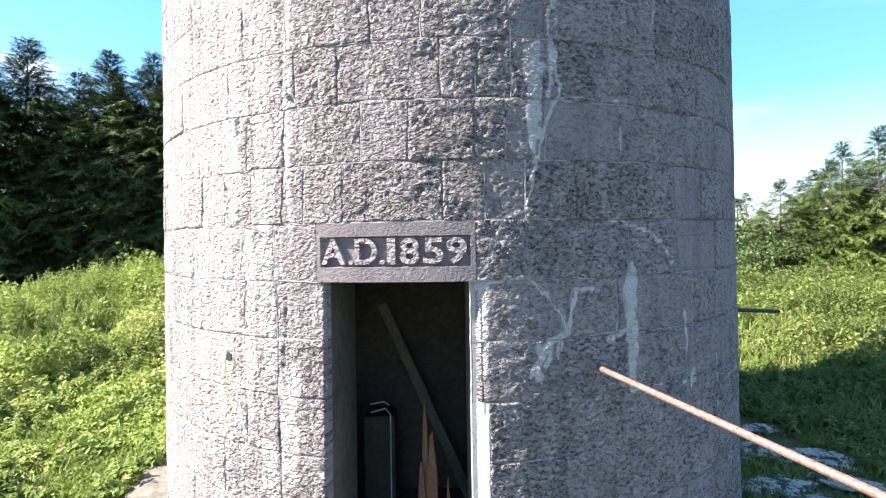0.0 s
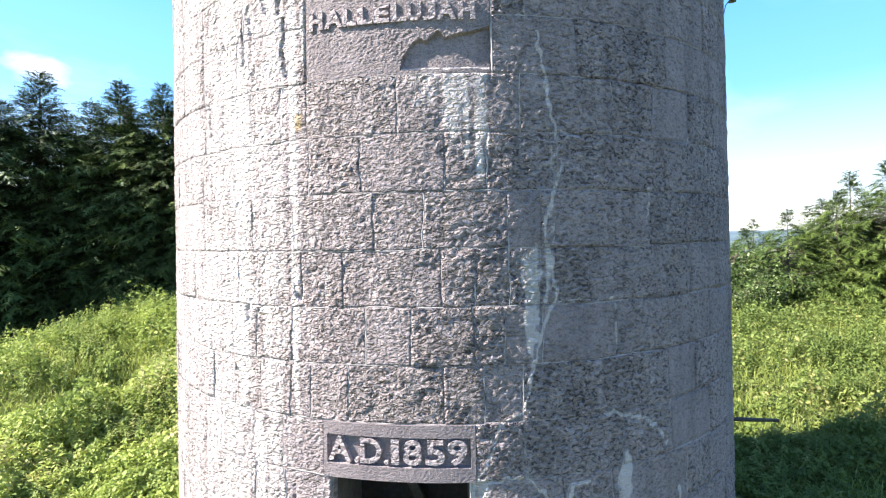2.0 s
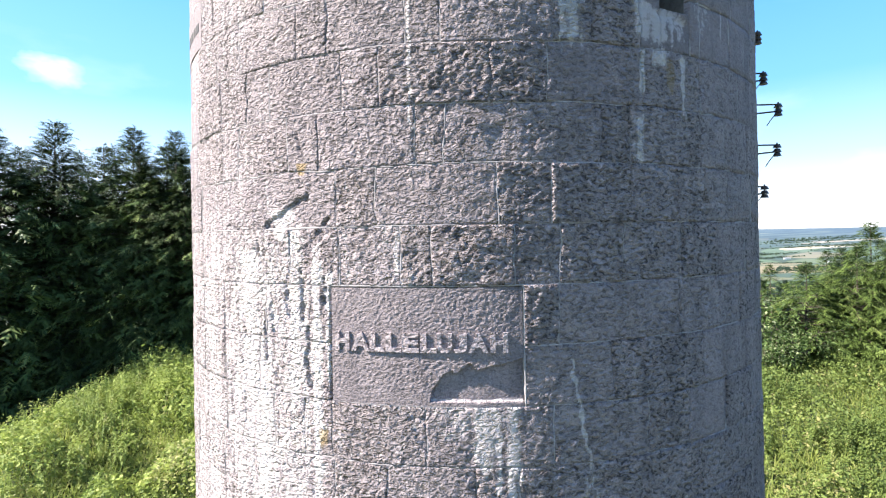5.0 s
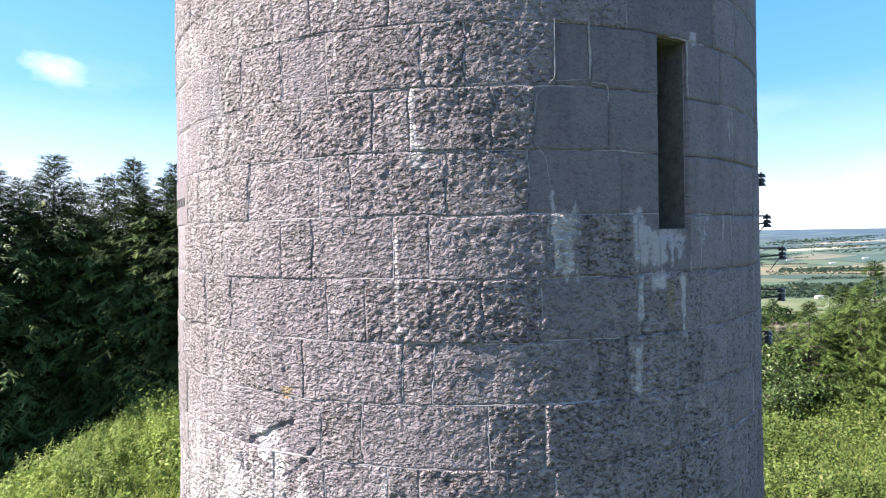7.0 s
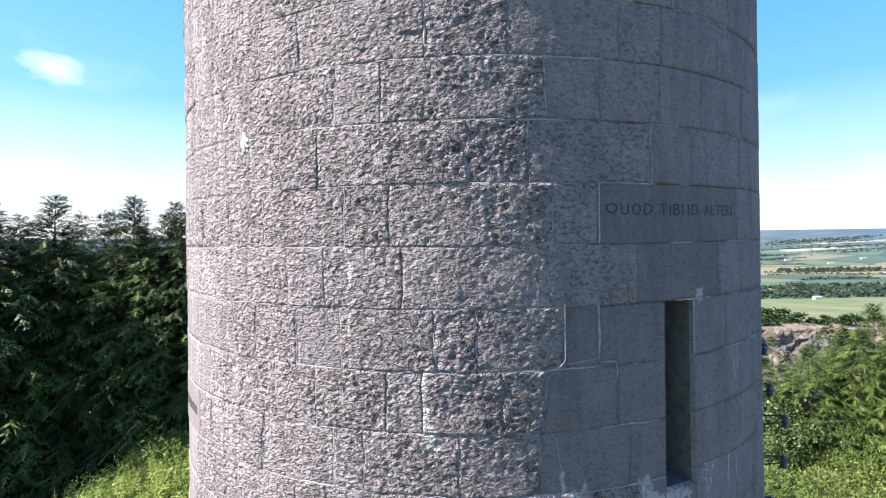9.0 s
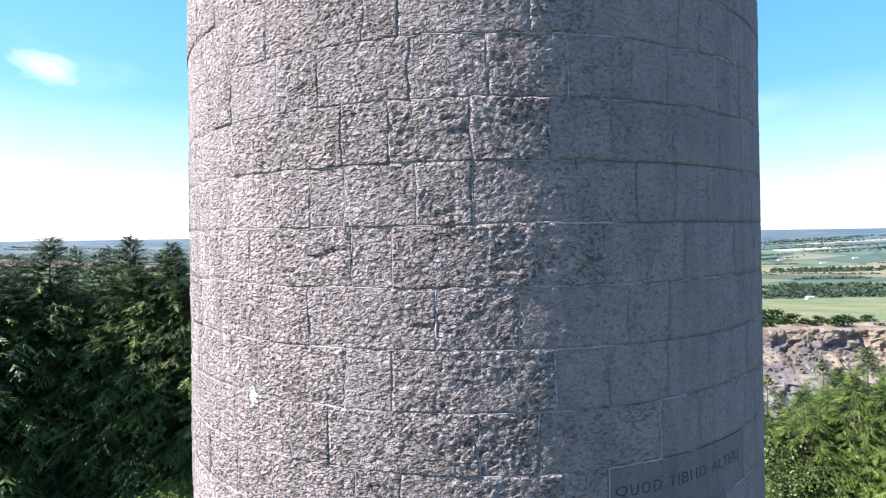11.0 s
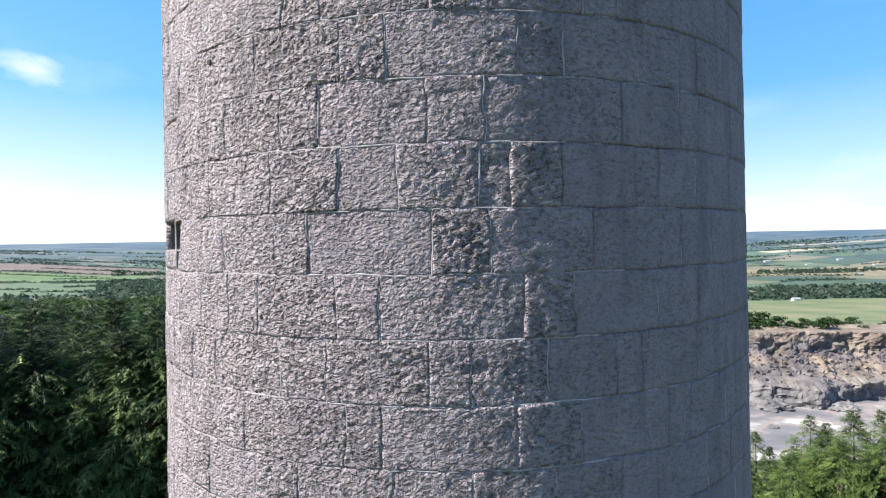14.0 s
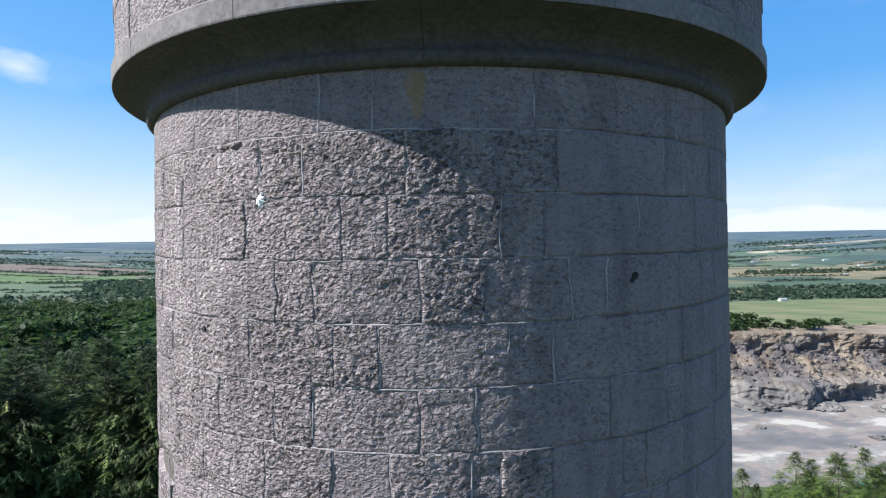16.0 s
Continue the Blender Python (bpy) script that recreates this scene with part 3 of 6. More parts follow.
def shell():
    """The tower's core: mortar outside, rough masonry within, with the openings cut through."""
    th = sorted(set(list(np.arange(-180, 180, 4.0)) + [v for o in OPEN for v in o[:2]]))
    zs = sorted(set(list(np.arange(-0.6, 14.37, 0.6)) + [14.37] + [v for o in OPEN for v in o[2:]]))
    verts, faces, index, reveal = [], [], {}, []

    def straight(t):
        """The door's sides run straight in."""
        return math.degrees(math.asin(math.sin(radians(t)) * 1.45))

    def corner(t, z, inner):
        key = (round(t, 4), round(z, 4), inner)
        if key not in index:
            index[key] = len(verts)
            if inner and DOOR[0] - 0.01 <= t <= DOOR[1] + 0.01 and z <= DOOR[3] + 0.01:
                t = straight(t)
            elif inner and abs(t) < 60 and z <= DOOR[3] + 0.01:
                t = min(t, straight(DOOR[0])) if t < DOOR[0] else max(t, straight(DOOR[1]))
            verts.append(on_tower(t, z, -0.85 if inner else -0.030))
        return index[key]

    def hole(t, z):
        return any(o[0] < t < o[1] and o[2] < z < o[3] for o in OPEN)

    n, k = len(th), len(zs)
    for a in range(n):
        t0, t1 = th[a], th[(a + 1) % n]
        tm = (t0 + (t1 if t1 > t0 else t1 + 360)) / 2
        for b in range(k - 1):
            z0, z1 = zs[b], zs[b + 1]
            zm = (z0 + z1) / 2
            if hole(tm, zm):
                for (p, q) in (((t0, z0), (t0, z1)), ((t1, z1), (t1, z0)), ((t0, z1), (t1, z1)), ((t1, z0), (t0, z0))):
                    side_t = tm if p[0] != q[0] else (p[0] - 0.01 if p[0] == t0 else p[0] + 0.01)
                    side_z = zm if p[1] != q[1] else (p[1] - 0.01 if p[1] == z0 else p[1] + 0.01)
                    if not hole(side_t, side_z):
                        faces.append((corner(*p, False), corner(*q, False), corner(*q, True), corner(*p, True)))
                        reveal.append(len(faces) - 1)
                continue
            faces.append((corner(t0, z0, False), corner(t1, z0, False), corner(t1, z1, False), corner(t0, z1, False)))
            faces.append((corner(t1, z0, True), corner(t0, z0, True), corner(t0, z1, True), corner(t1, z1, True)))
            reveal.append(len(faces) - 1)
        faces.append((corner(t0, zs[-1], False), corner(t1, zs[-1], False), corner(t1, zs[-1], True), corner(t0, zs[-1], True)))
    which = np.zeros(len(faces), int)
    which[reveal] = 1
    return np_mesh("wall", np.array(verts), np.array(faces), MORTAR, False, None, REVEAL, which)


wall = put(new("wall", shell()), tower, "pale lime mortar core")

# lime runs and rust: place (degrees), top, foot, half width, strength
STAINS, OCHRE, CRACKS = [], [], []


def lime(theta, top, foot, half, power=1.0):
    STAINS.append((theta, top, foot, half, power))


# by the door and along the pipe
for row in ((10.3, 3.52, 2.86, 0.065, 1.25), (12.4, 3.58, 3.10, 0.032, 1.0), (13.5, 4.1, 3.5, 0.02, 0.7), (23.4, 2.24, 1.50, 0.055, 1.25), (33.8, 1.95, 1.62, 0.020, 0.9), (3.6, 2.2, 1.6, 0.05, 0.9)):
    lime(*row)
# long runs down the weather side
for row in ((-20.7, 5.35, 2.2, 0.050, 1.05), (-20.9, 1.72, 1.02, 0.10, 1.2), (-30.0, 4.7, 2.2, 0.095, 1.2), (-25.2, 3.7, 2.3, 0.03, 1.0), (-27.3, 2.5, 1.2, 0.065, 1.25), (-33.5, 5.5, 2.6, 0.20, 0.62), (-24.0, 5.5, 4.2, 0.13, 0.76), (-38.0, 3.8, 1.0, 0.25, 0.72), (-33.0, 5.55, 0.3, 0.60, 0.70), (-24.5, 5.5, 0.8, 0.26, 0.66), (-44.0, 5.7, 0.3, 0.30, 0.66),
            (-26.5, 5.62, 5.42, 0.14, 1.05), (-33.0, 5.4, 4.3, 0.17, 1.0), (-18.8, 5.25, 4.5, 0.03, 1.1), (1.0, 4.53, 4.10, 0.14, 0.80), (4.3, 4.52, 3.85, 0.06, 0.85), (-3.0, 4.52, 4.3, 0.2, 0.55), (-9.5, 5.5, 5.2, 0.05, 0.7),
            (-24.5, 1.3, 0.9, 0.12, 0.8), (-43.0, 5.2, 2.0, 0.2, 0.6)):
    lime(*row)
# under the slit, and splashes
for row in ((12.3, 6.84, 6.42, 0.11, 0.84), (10.9, 6.98, 6.40, 0.022, 1.0), (22.6, 6.76, 6.52, 0.11, 0.88), (26.0, 6.70, 6.52, 0.12, 0.80), (33.5, 6.82, 6.60, 0.14, 0.60), (22.2, 6.48, 6.20, 0.035, 0.98), (29.3, 6.50, 6.05, 0.03, 1.0),
            (21.8, 6.83, 6.52, 0.06, 0.86), (25.6, 6.735, 6.50, 0.18, 0.86), (29.0, 6.70, 6.54, 0.10, 0.75), (25.5, 6.5, 6.38, 0.12, 0.72), (21.6, 6.1, 5.8, 0.08, 0.7), (-5.6, 7.50, 7.10, 0.028, 1.0), (-5.0, 7.18, 7.05, 0.10, 0.85), 
            (32.0, 7.86, 7.76, 0.06, 0.85), (40.5, 7.4, 7.15, 0.02, 1.0), (38.5, 6.82, 6.6, 0.012, 1.0), (-7.5, 6.85, 5.6, 0.012, 0.8), (-15.0, 8.1, 7.4, 0.015, 0.8)):
    lime(*row)
OCHRE += [(-31.4, 1.70, 1.15, 0.09, 0.6), (-22.8, 5.88, 5.80, 0.05, 0.9), (-20.0, 4.34, 4.22, 0.05, 0.8), (27.0, 6.45, 6.2, 0.05, 0.6), (-3.2, 14.34, 14.10, 0.08, 0.95), (-10.0, 3.30, 3.12, 0.2, 0.35)]
CRACKS += [(-40.8, 5.535, -30.8, 5.512, 0.010), (-30.5, 5.51, -27.8, 5.505, 0.010), (-19.4, 5.21, -19.3, 5.02, 0.014), (-28.2, 5.12, -27.6, 4.62, 0.016), (-22.8, 5.2, -22.0, 4.55, 0.014),
           (-25.4, 5.25, -25.2, 4.95, 0.012), (-34.5, 4.9, -34.0, 4.2, 0.012), (-21.6, 4.05, -21.5, 3.86, 0.010), (-28.1, 2.2, -28.2, 1.9, 0.009), (-23.6, 6.05, -22.9, 5.93, 0.010), (-21.4, 5.66, -21.5, 5.52, 0.008),
           (-29.6, 5.01, -29.55, 4.69, 0.020), (-23.3, 5.26, -22.2, 4.86, 0.018), (-22.2, 4.86, -21.9, 4.55, 0.014), (-25.7, 5.19, -25.7, 4.97, 0.012), (-38.7, 4.63, -37.8, 4.26, 0.015), (-41.85, 5.18, -41.8, 4.94, 0.009),
           (-28.1, 4.31, -28.0, 4.21, 0.014), (-31.6, 5.40, -30.1, 5.27, 0.012), (-21.1, 3.51, -19.6, 3.19, 0.022), (-27.5, 3.15, -27.4, 2.98, 0.014), (-29.6, 3.17, -29.3, 3.06, 0.018), (-32.0, 2.82, -32.0, 2.55, 0.009),
           (-29.6, 2.55, -29.1, 2.37, 0.014), (-30.9, 5.52, -30.9, 5.36, 0.012), (-30.9, 5.36, -30.1, 5.22, 0.014), (-18.9, 5.19, -19.15, 5.02, 0.018), (-22.9, 5.12, -22.9, 4.93, 0.022), (-21.6, 2.1, -21.4, 1.5, 0.010),
           (-18.6, 5.56, -20.9, 5.44, 0.014), (-20.9, 5.44, -23.5, 5.36, 0.009), (-29.9, 5.42, -28.8, 5.22, 0.012), (46.0, 12.2, 47.2, 11.9, 0.012), (47.2, 11.9, 46.6, 11.72, 0.010)]
# spalled scars: a broken upper edge from one place to another, and how far the scar runs down
SCARS = [(-29.6, 5.525, -21.6, 5.705, 0.17, 0.017), (-1.5, 7.79, 1.6, 7.80, 0.05, 0.014), (-14.0, 13.06, -11.5, 13.07, 0.04, 0.012), (1.0, 6.02, 3.6, 6.03, 0.16, 0.012), (-8.0, 9.25, -4.6, 9.27, 0.07, 0.012), (0.2, 11.30, 3.2, 11.32, 0.09, 0.012), (24.8, 6.72, 30.4, 6.70, 0.10, 0.02), (-33.0, 14.02, -27.0, 14.05, 0.07, 0.018), (-22.0, 9.63, -17.6, 9.66, 0.06, 0.018)]


def scars(theta, z):
    out = np.zeros(np.broadcast(theta, z).shape)
    wob = (fnoise(theta * 0.9, z * 5, 3.3, 3) - 0.5) * 0.06
    for t0, z0, t1, z1, drop, deep in SCARS:
        f = (theta - t0) / (t1 - t0)
        below = (z0 + (z1 - z0) * f + wob - z) / (drop * (0.4 + np.clip(f, 0, 1)))
        inside = step(-0.03, 0.05, f) * (1 - step(0.95, 1.03, f)) * step(-0.02, 0.03, below) * np.clip(1 - below, 0, 1)
        out = np.maximum(out, deep * inside)
    return out


def spread(rows, theta, z):
    out = np.zeros(np.broadcast(theta, z).shape)
    wob = fnoise(theta * 0.9, z * 9, 4.4, 3) - 0.5
    fray, tear = fnoise(theta * 2.0, z * 16, 6.1, 3) - 0.5, fnoise(theta * 0.8, z * 4, 1.9, 3) - 0.5
    for t, top, foot, half, power in rows:
        u = np.abs((theta - t) * 0.0445 + wob * 0.06) / half + 0.8 * fray
        v = (top - z + min(0.16, 0.4 * (top - foot)) * tear) / (top - foot)
        taper = 1.0 - 0.45 * np.clip(v, 0, 1)
        m = np.clip(1.30 - u / taper, 0, 1) * step(-0.12, 0.08, v) * (1 - step(0.75, 1.12, v))
        out = np.maximum(out, m * power)
    return out


# thin lime veins beside the door: half width, then place and height along each
VEINS = [(0.018, (20.5, 2.535), (25.1, 2.49), (29.1, 2.40), (31.0, 2.27)), (0.010, (9.2, 2.59), (6.4, 2.54), (5.2, 2.40), (4.0, 2.28), (2.8, 2.21)), (0.014, (3.2, 2.205), (9.4, 2.217), (12.3, 2.08), (14.3, 1.91)),
         (0.026, (14.3, 1.91), (11.7, 1.852), (9.6, 1.70)), (0.016, (14.3, 1.91), (15.3, 2.144), (17.9, 2.15)), (0.012, (10.5, 2.875), (9.6, 2.66), (9.2, 2.59)), (0.007, (23.5, 1.553), (30.4, 1.54), (36.3, 1.51), (54.8, 1.43)),
         (0.010, (42.3, 1.65), (43.0, 1.25)), (0.022, (35.6, 1.60), (35.0, 1.49)), (0.028, (19.7, 1.845), (22.1, 1.885)), (0.022, (11.7, 1.87), (11.5, 1.745)), (0.022, (13.0, 1.86), (12.7, 1.775)), (0.026, (10.5, 1.85), (10.2, 1.66)),
         (0.014, (11.6, 4.75), (13.4, 4.29), (14.5, 3.97), (12.3, 3.65), (13.5, 3.22), (11.6, 3.05), (10.6, 2.86)), (0.006, (13.5, 3.22), (17.7, 3.21), (22.5, 3.21), (22.1, 2.88)), (0.016, (2.6, 4.35), (2.6, 4.05)), (0.014, (28.3, 3.71), (28.2, 3.86))]


def limed(theta, z):
    """Lime on the stones: the runs, the veins by the door, and a thin patchy wash on the sunlit side."""
    out = spread(STAINS, theta, z)
    # above 5.9 m the wash is added to brighten the sunlit side
    out = np.maximum(out, ((0.22 + 0.15 * (1 - step(5.2, 5.9, z))) * step(9, -10, theta) + 0.20 * step(-17, -35, theta)) * step(-66, -57, theta) * (0.66 + 0.68 * fnoise(theta * 0.25, z * 3.0, 12.3, 3)))
    if np.min(z) < 4.8 and np.max(theta) > 0:
        wob = (fnoise(theta * 1.2, z * 18, 2.1, 3) - 0.5) * 0.05
        for half, *way in VEINS:
            for (t0, z0), (t1, z1) in zip(way, way[1:]):
                px, py, dx, dy = (theta - t0) * 0.0445 + wob, z - z0 + wob, (t1 - t0) * 0.0445, z1 - z0
                f = np.clip((px * dx + py * dy) / (dx * dx + dy * dy), 0, 1)
                out = np.maximum(out, 0.95 * np.clip(1.35 - np.hypot(px - f * dx, py - f * dy) / half, 0, 1))
    return out


def fissures(theta, z):
    out = np.zeros(np.broadcast(theta, z).shape)
    wob = (fnoise(theta * 0.8, z * 12, 9.1, 4) - 0.5) * 0.075
    open_at = step(0.40, 0.52, fnoise(theta * 0.9, z * 9, 2.7, 3))
    for t0, z0, t1, z1, w in CRACKS:
        ax, ay, bx, by = t0 * 0.0445, z0, t1 * 0.0445, z1
        px, py = theta * 0.0445 + wob - ax, z + wob - ay
        dx, dy = bx - ax, by - ay
        f = np.clip((px * dx + py * dy) / (dx * dx + dy * dy), 0, 1)
        d = np.hypot(px - f * dx, py - f * dy)
        out = np.maximum(out, np.clip(1 - d / (w * 0.85), 0, 1))
    return out * (0.25 + 0.75 * open_at)


def relief(theta, z, roughness, seed):
    """Hammered rock face: flat-topped lumps between sharp hollows, on a broad swell."""
    s = theta * 0.0445
    a, b = s * 0.95 + z * 0.31, z * 0.95 - s * 0.31
    warp = (vnoise(s / 0.05, z / 0.05, 8.8) - 0.5) * 1.2
    swell = vnoise(s / 0.13 + seed, z / 0.10, seed)
    lump = step(0.30, 0.60, vnoise(a / 0.0180 + warp, b / 0.0128 + seed * 3 + warp, seed))
    chip = vnoise(a / 0.036 + seed, b / 0.026, seed + 5.5)
    pocket = step(0.70, 0.86, vnoise(s / 0.085 + seed * 2, z / 0.06, seed + 9.0))
    lively = 0.45 + 0.8 * step(0.36, 0.64, vnoise(s / 0.15 + seed, z / 0.10, seed + 3.0))
    return roughness * (0.0066 * (swell - 0.5) + lively * (0.0046 * (lump - 0.5) + 0.0032 * (chip - 0.5)) - 0.005 * pocket + 0.0058)


def bend(theta, z):
    """Joints wander by a centimetre, but run true beside dressed panels and openings."""
    true = np.ones(np.broadcast(theta, z).shape)
    for t0, t1, z0, z1 in (DOOR, SLIT, NICHE, (-16.7, 2.9, SILL, SILL + COURSE), (-18.7, 5.85, SILL + 7 * COURSE, SILL + 9 * COURSE), (15.75, 42.2, SILL + 18 * COURSE, SILL + 19 * COURSE), (-180, 180, 14.36, 30.0)):
        gap = np.maximum(np.maximum(t0 - theta, theta - t1) * 0.0445, np.maximum(z0 - z, z - z1))
        true = np.minimum(true, step(0.01, 0.14, gap))
    return (theta + true * 0.55 * (vnoise(theta * 0.37, z / 0.10, 1.1) - 0.5),
            z + true * (0.016 * (vnoise(theta * 0.16, z / 0.2, 5.5) - 0.5) + 0.010 * (vnoise(theta * 0.6, z / 0.2, 3.5) - 0.5)))


CELL = 0.0102
far_v, far_f, far_a, far_n = [], [], {"tone": [], "stain": [], "ochre": [], "arc": [], "hewn": []}, [0]
stone_count = [0]


def stone(i, t0, t1, z0, z1, roughness, proud=0.0, parent=wall, nearby=None):
    """One block of a course, laid on the core with its joints recessed."""
    tm, w = (t0 + t1) / 2, (t1 - t0) * 0.0445
    ta = (tm + 180) % 360 - 180
    seen = abs(ta) < 66
    cell = (CELL if -40 < ta < (27 if i < 2 else 16 if i < 8 else 9) else 0.0165 if -47 < ta < 31 else 0.022 if -52 < ta < 42 else 0.03) if seen else 0.14
    nu, nv = max(4, int(w / cell)), max(4, int((z1 - z0) / cell))
    gap = 0.0020 / 0.0445
    u, v = np.linspace(0, 1, nu + 1), np.linspace(0, 1, nv + 1)
    u = np.concatenate([[0.0], u, [1.0]])
    v = np.concatenate([[0.0], v, [1.0]])
    U, V = np.meshgrid(u, v)
    skirt = np.zeros_like(U, bool)
    skirt[0], skirt[-1], skirt[:, 0], skirt[:, -1] = True, True, True, True
    seed = RNG.random() * 40
    wav = 0.006 * (vnoise(U * 5 + seed, V * 5, 2.2) - 0.5)
    T = t0 + gap + (t1 - t0 - 2 * gap) * U + wav / 0.0445 * (1 - np.abs(2 * U - 1))
    Z = z0 + 0.0020 + (z1 - z0 - 0.0040) * V + wav * (1 - np.abs(2 * V - 1))
    if seen and i < 37:
        T, Z = bend(T, Z)
    edge = np.minimum(np.minimum(U, 1 - U) * w, np.minimum(V, 1 - V) * (z1 - z0))
    ragged = vnoise(T * 0.9, Z * 22, 7.7)
    round_off = (0.0003 + 0.0045 * ragged ** 3) * (1 - np.clip(edge / 0.009, 0, 1)) ** 2
    out = relief(T, Z, roughness, seed) * (0.86 + 0.14 * np.clip(edge / 0.008, 0, 1)) - round_off + proud + RNG.uniform(-0.0025, 0.0025)
    if seen:
        coat = np.clip(limed(T, Z) - 0.5, 0, 0.4)
        out = out * (1 - 0.9 * coat) + 0.009 * coat - 0.024 * fissures(T, Z) - scars(T, Z)
    out = np.maximum(out, -0.024)
    if i in (-1, -2) and abs(t0 - DOOR[1]) < 0.1:
        out = out - 0.075 * np.clip(1 - (T - t0) / 2.2, 0, 1) ** 2          # worn corner of the door opening
    if i == 29 and abs(t0 - NICHE[1]) < 0.1:
        out = out - 0.09 * np.clip(1 - (T - t0) / (1.0 + 3.2 * V), 0, 1) ** 2        # broken corner of the notch
    out = np.where(skirt, -0.08, out)
    pts = on_tower(T, Z, out).reshape(-1, 3)
    m, k = U.shape
    a, b = np.meshgrid(np.arange(m - 1), np.arange(k - 1), indexing="ij")
    f = np.stack([a * k + b, a * k + b + 1, (a + 1) * k + b + 1, (a + 1) * k + b], -1).reshape(-1, 4)
    tone = np.full(U.size, RNG.random() ** 1.5)
    stain = limed(T, Z).ravel() if seen else np.zeros(U.size)
    och = spread(OCHRE, T, Z).ravel() if seen else np.zeros(U.size)
    arc = (T * 0.0445 + seed).ravel()
    hewn = np.full(U.size, min(1.0, roughness))
    near = (-31.5 < ta < 31.0) if nearby is None else nearby
    if near:
        stone_count[0] += 1
        # smooth stones past 8 degrees get the darker copy, shade in its colour
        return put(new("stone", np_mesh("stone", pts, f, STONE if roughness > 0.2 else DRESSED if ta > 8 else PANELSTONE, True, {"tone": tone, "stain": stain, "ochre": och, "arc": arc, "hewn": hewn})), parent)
    far_v.append(pts)
    far_f.append(f + far_n[0])
    far_n[0] += len(pts)
    for key, val in (("tone", tone), ("stain", stain), ("ochre", och), ("arc", arc), ("hewn", hewn)):
        far_a[key].append(val)


# panels and openings that take the place of stones: course, from, to
GAPS = [(-6, 2.2, 4.3), (-5, 2.2, 4.3), (-4, 2.2, 4.3), (-3, 2.2, 4.3), (0, -16.7, 2.9), (7, -18.7, 5.85), (8, -18.7, 5.85), (18, 15.75, 42.2), (14, -60.4, -47.6)]
SMOOTH = [(17, 20.8, 36.5), (14, 10, 25.2), (15, 10, 25.2), (16, 11, 25.2), (14, 30.4, 50), (15, 30.4, 50), (16, 30.4, 50), (13, 19, 50)]
FINE = [(16, -22.9, -16.2), (0, -23, -17), (30, -14.5, -6.8), (29, -18.6, -3.0), (25, -36.8, -27), (36, -180, 180)]


def course(i, joints):
    z0, z1 = SILL + i * COURSE, SILL + (i + 1) * COURSE
    joints = list(joints)
    for lo, hi in ([(DOOR[0], DOOR[1])] if z1 <= SILL + 0.01 else []) + ([SLIT[:2]] if 13 <= i <= 16 else []) + ([NICHE[:2]] if i == 29 else []) + [g[1:] for g in GAPS if g[0] == i]:
        joints = [j for j in joints if not lo - 1.6 < j < hi + 1.6] + [lo, hi]
    joints.sort()
    # carry the bond on round the tower
    here = joints[-1]
    while True:
        here += RNG.uniform(6.5, 13)
        if here > joints[0] + 360 - 5:
            break
        joints.append(here)
    joints.append(joints[0] + 360)
    for t0, t1 in zip(joints, joints[1:]):
        if t0 + t1 > 360:
            t0, t1 = t0 - 360, t1 - 360
        tm = (t0 + t1) / 2
        zm = (z0 + z1) / 2
        if any(o[0] < tm < o[1] and o[2] < zm < o[3] for o in (DOOR, SLIT)) or any(g[0] == i and g[1] < tm < g[2] for g in GAPS):
            continue
        rough = (1.0 - 0.12 * float(step(8, 40, tm))) * RNG.uniform(0.62, 1.22)
        if i > 16:
            rough *= 1.0 - 0.68 * float(step(-7, 27, tm))
        elif RNG.random() < 0.07:
            rough *= 0.5
        if any(s[0] == i and s[1] < tm < s[2] for s in SMOOTH) or (tm < -46 and 12 <= i <= 16):
            rough = 0.19
        elif any(s[0] == i and s[1] < tm < s[2] for s in FINE):
            rough = 0.42
        elif tm > 38 and i > 11:
            rough = min(rough, 0.5)
        if (i == 13 and abs(tm - 28.1) < 1) or (i == 29 and abs(tm + 57.25) < 1):
            stone(i, t0, t1, z0, SLIT[2] if i == 13 else NICHE[2], rough)
            continue
        stone(i, t0, t1, z0, z1, rough)
        if -62 < t0 < 62:
            upright.append((t0, z0, z1))


upright = []
BOND = {}
BOND[-6] = [-36, -29, -22, -15.8, 3.9, 13, 21, 33]
BOND[-5] = [-41, -33, -24, -15.8, 3.9, 10, 18, 28, 41]
BOND[-4] = [-38.5, -32.7, -22.3, -15.7, 4.4, 13.5, 20.6, 37.0]
BOND[-3] = [-37.5, -28.0, -22.4, -15.8, 4.1, 21.6, 32.5, 38.2]
BOND[-2] = [-39.8, -30.0, -22.5, -15.8, 3.3, 13.0, 22.3, 34.5, 49.1]
BOND[-1] = [-37.9, -28.2, -22.8, -15.9, 2.4, 14.1, 21.3, 35.8, 42.2]
BOND[0] = [-40.4, -28.4, -23.2, -16.8, 2.9, 9.0, 23.1, 32.4, 43.3]
BOND[1] = [-37.6, -32.6, -26.9, -21.7, -18.5, -13.1, -0.8, 4.2, 9.1, 15.6, 20.4, 31.7, 38.6]
BOND[2] = [-38.2, -32.5, -27.7, -21.4, -10.7, -4.7, 2.9, 6.7, 11.8, 22.3, 43.8]
BOND[3] = [-43.8, -31.2, -19.6, -13.6, -1.0, 3.3, 7.6, 18.3, 31.7, 37.7]
BOND[4] = [-39.9, -28.1, -20.9, -9.4, -3.1, 7.6, 11.9, 28.6, 41.9]
BOND[5] = [-40.6, -32.3, -18.3, -11.1, -0.2, 5.0, 14.0, 31.7, 42.4]
